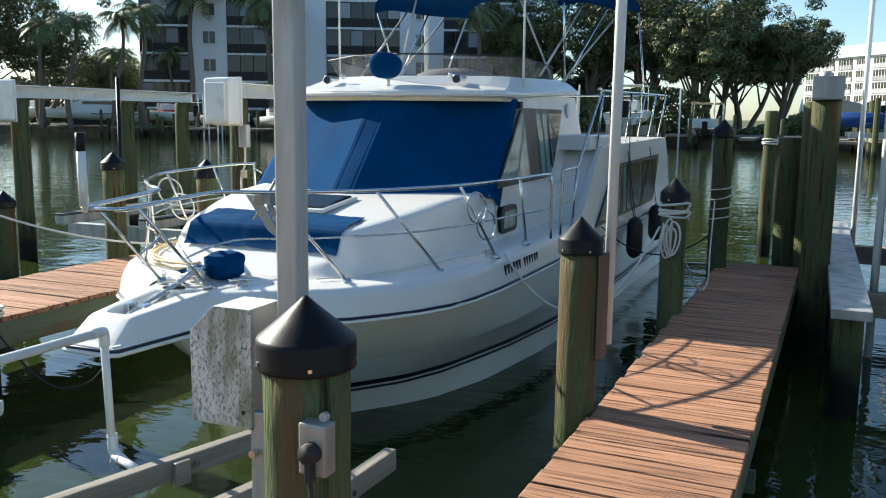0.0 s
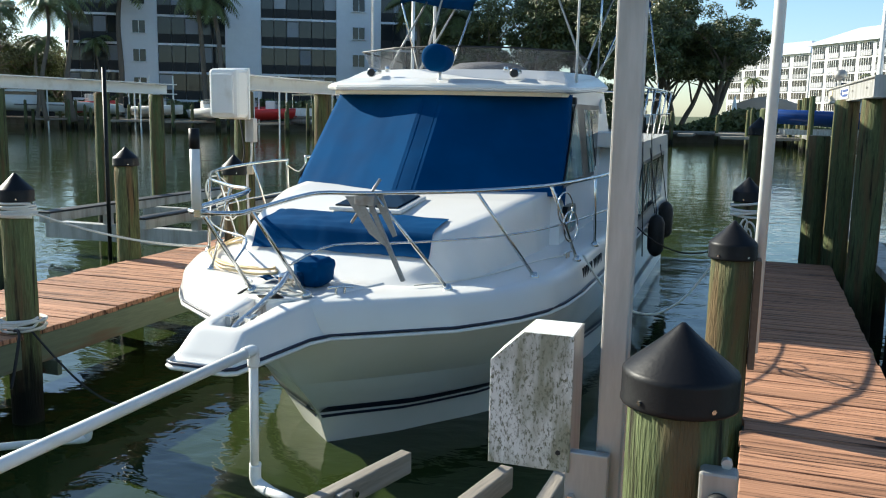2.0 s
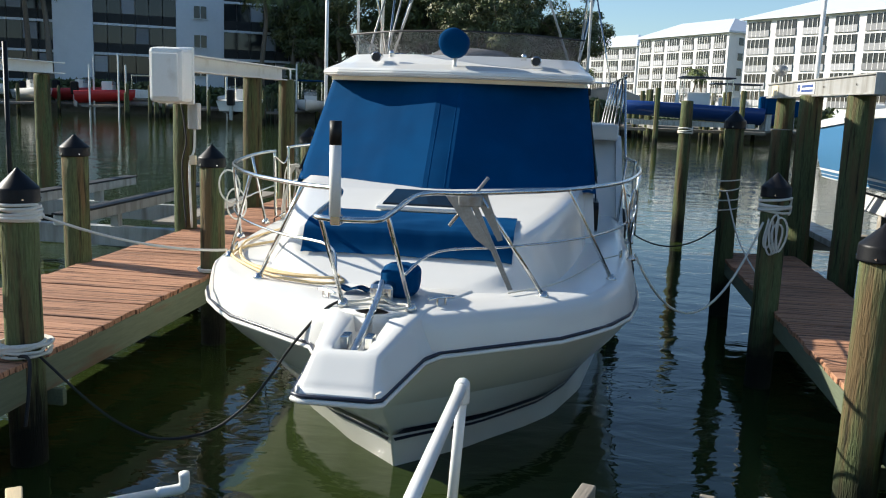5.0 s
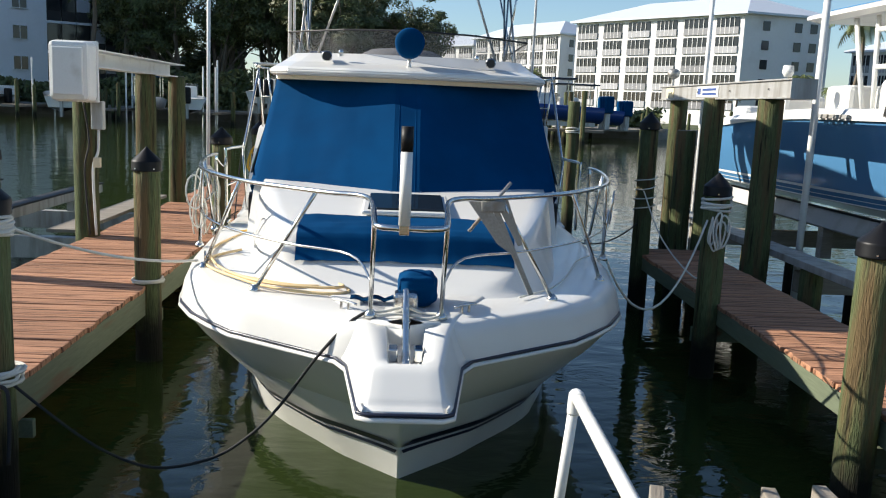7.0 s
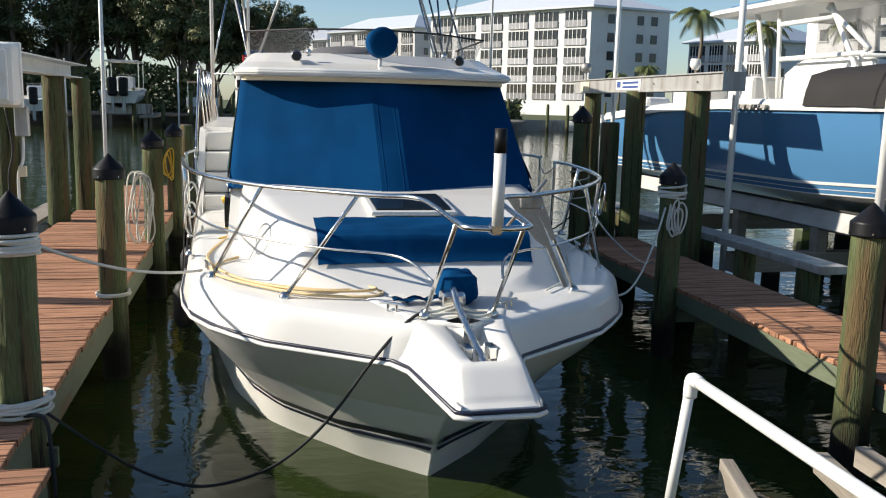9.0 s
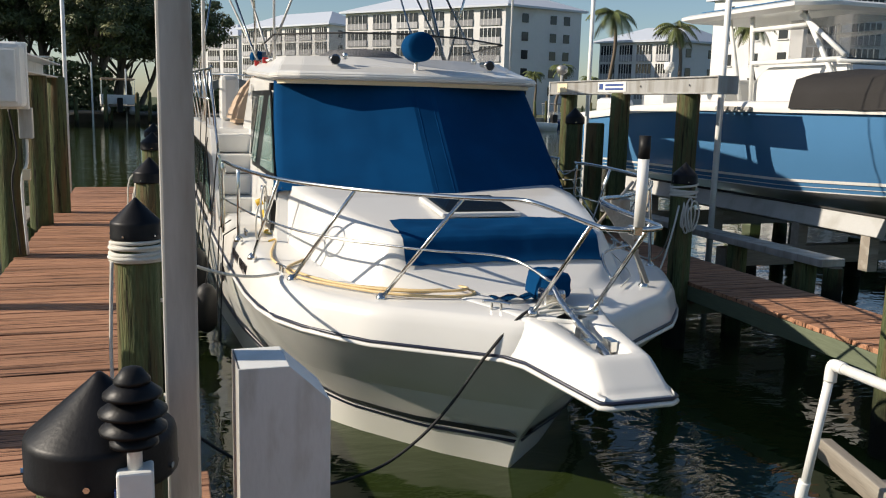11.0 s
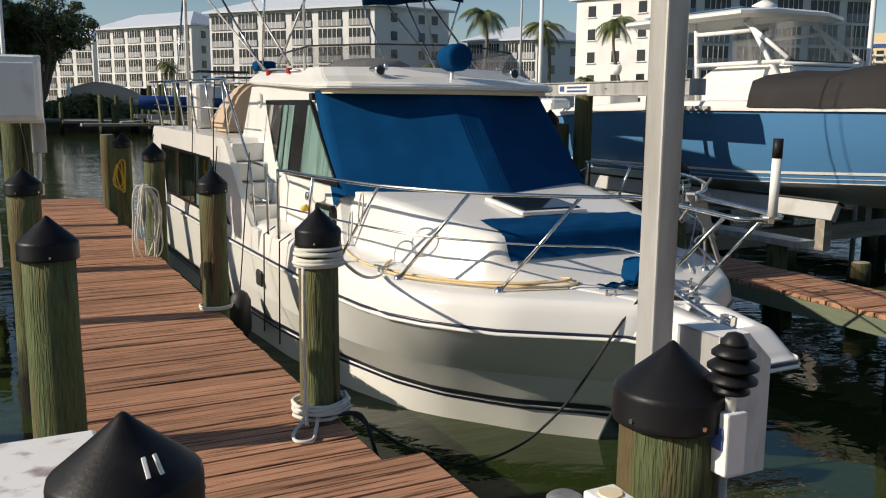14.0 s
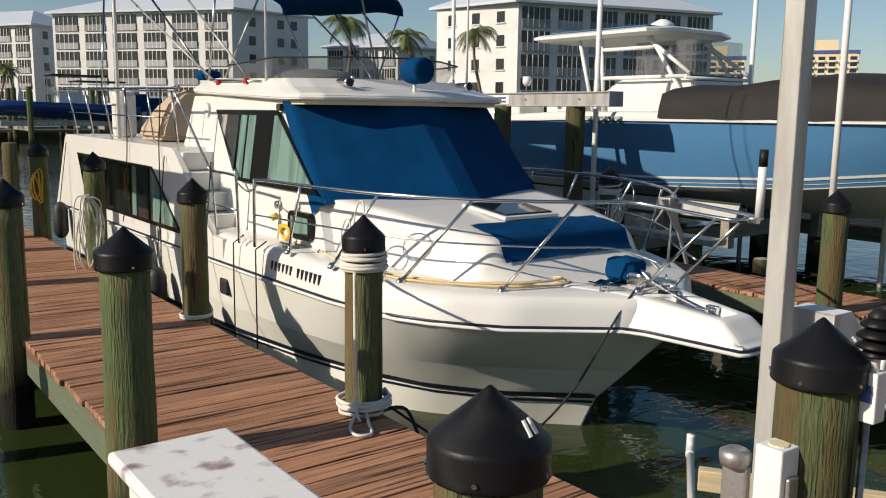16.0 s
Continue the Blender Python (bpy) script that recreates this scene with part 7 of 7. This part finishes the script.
for k in range(22):
    copy_thing(wp, pose(rnd.uniform(-60, 0), rnd.choice((65, 67.4, 70)), rnd.uniform(-0.6, 0.5)))
for k in range(22):
    f = rnd.random()
    copy_thing(pp, pose(24 + 40 * f, 74 + 46 * f - rnd.uniform(1, 6), rnd.uniform(-0.4, 0.5)))
for k in range(9):
    copy_thing(wp, pose(rnd.uniform(30, 90), rnd.uniform(70, 90), rnd.uniform(-0.5, 1.5)))
rd = thing("far_dock", (40, 88, 0.9), label="weathered dock along the right far bank", category="dock", kind="structure")
part("deck", new_box(24, 62, 74, 75.2, 0.65, 0.85, m=Matrix.Translation((24, 74, 0)) @ Matrix.Rotation(radians(42), 4, "Z") @ Matrix.Translation((-24, -74, 0))), GREYW, rd)

bl = thing("far_lift", (9, 57, 0), label="far boat lift of pale beams on pilings under the blue boats", category="boat lift")
for y in (57.0, 63.0):
    for x in (6.5, 11.5):
        part("cross_beam", new_box(x - 0.12, x + 0.12, y - 2.2, y + 2.2, 0.9, 1.15), ALU, bl)
        for dy in (-2.2, 2.2):
            part("post", new_tube([(x, y + dy, -0.5), (x, y + dy, 3.4)], 0.16, 8), PILEW, bl)
    for dy in (-0.7, 0.7):
        part("bunk", new_box(5.2, 12.6, y + dy - 0.12, y + dy + 0.12, 1.15, 1.42), ALU, bl)
part("catwalk", new_box(1.5, 14.0, 59.4, 60.6, 0.7, 0.88), GREYW, bl, "weathered catwalk")

# ---- deck boards, piece by piece ----
lay_planks(dock_l, 1.23, 0.45, 12.4, seed=3)
lay_planks(dock_w, 1.42, -0.95, 0.85, seed=5, x=0.0)
lay_planks(dock_w, 0.95, -1.98, -0.95, seed=6, x=-0.15)
lay_planks(dock_f, 1.1, -2.3, 11.0, seed=8)
lay_planks(dock_r, 0.78, -2.3, 6.35, seed=7)
bm = bmesh.new()
rnd = random.Random(9)
for k in range(105):
    x = -15.8 + 0.3 * k
    box(bm, x, x + 0.285, -2.3, 0.9, DOCK - 0.04 + rnd.uniform(-0.003, 0.003), DOCK - 0.004)
tagged(part("boards", bm, DECKW, walk_way, "red stained boards"), kind="stuff")
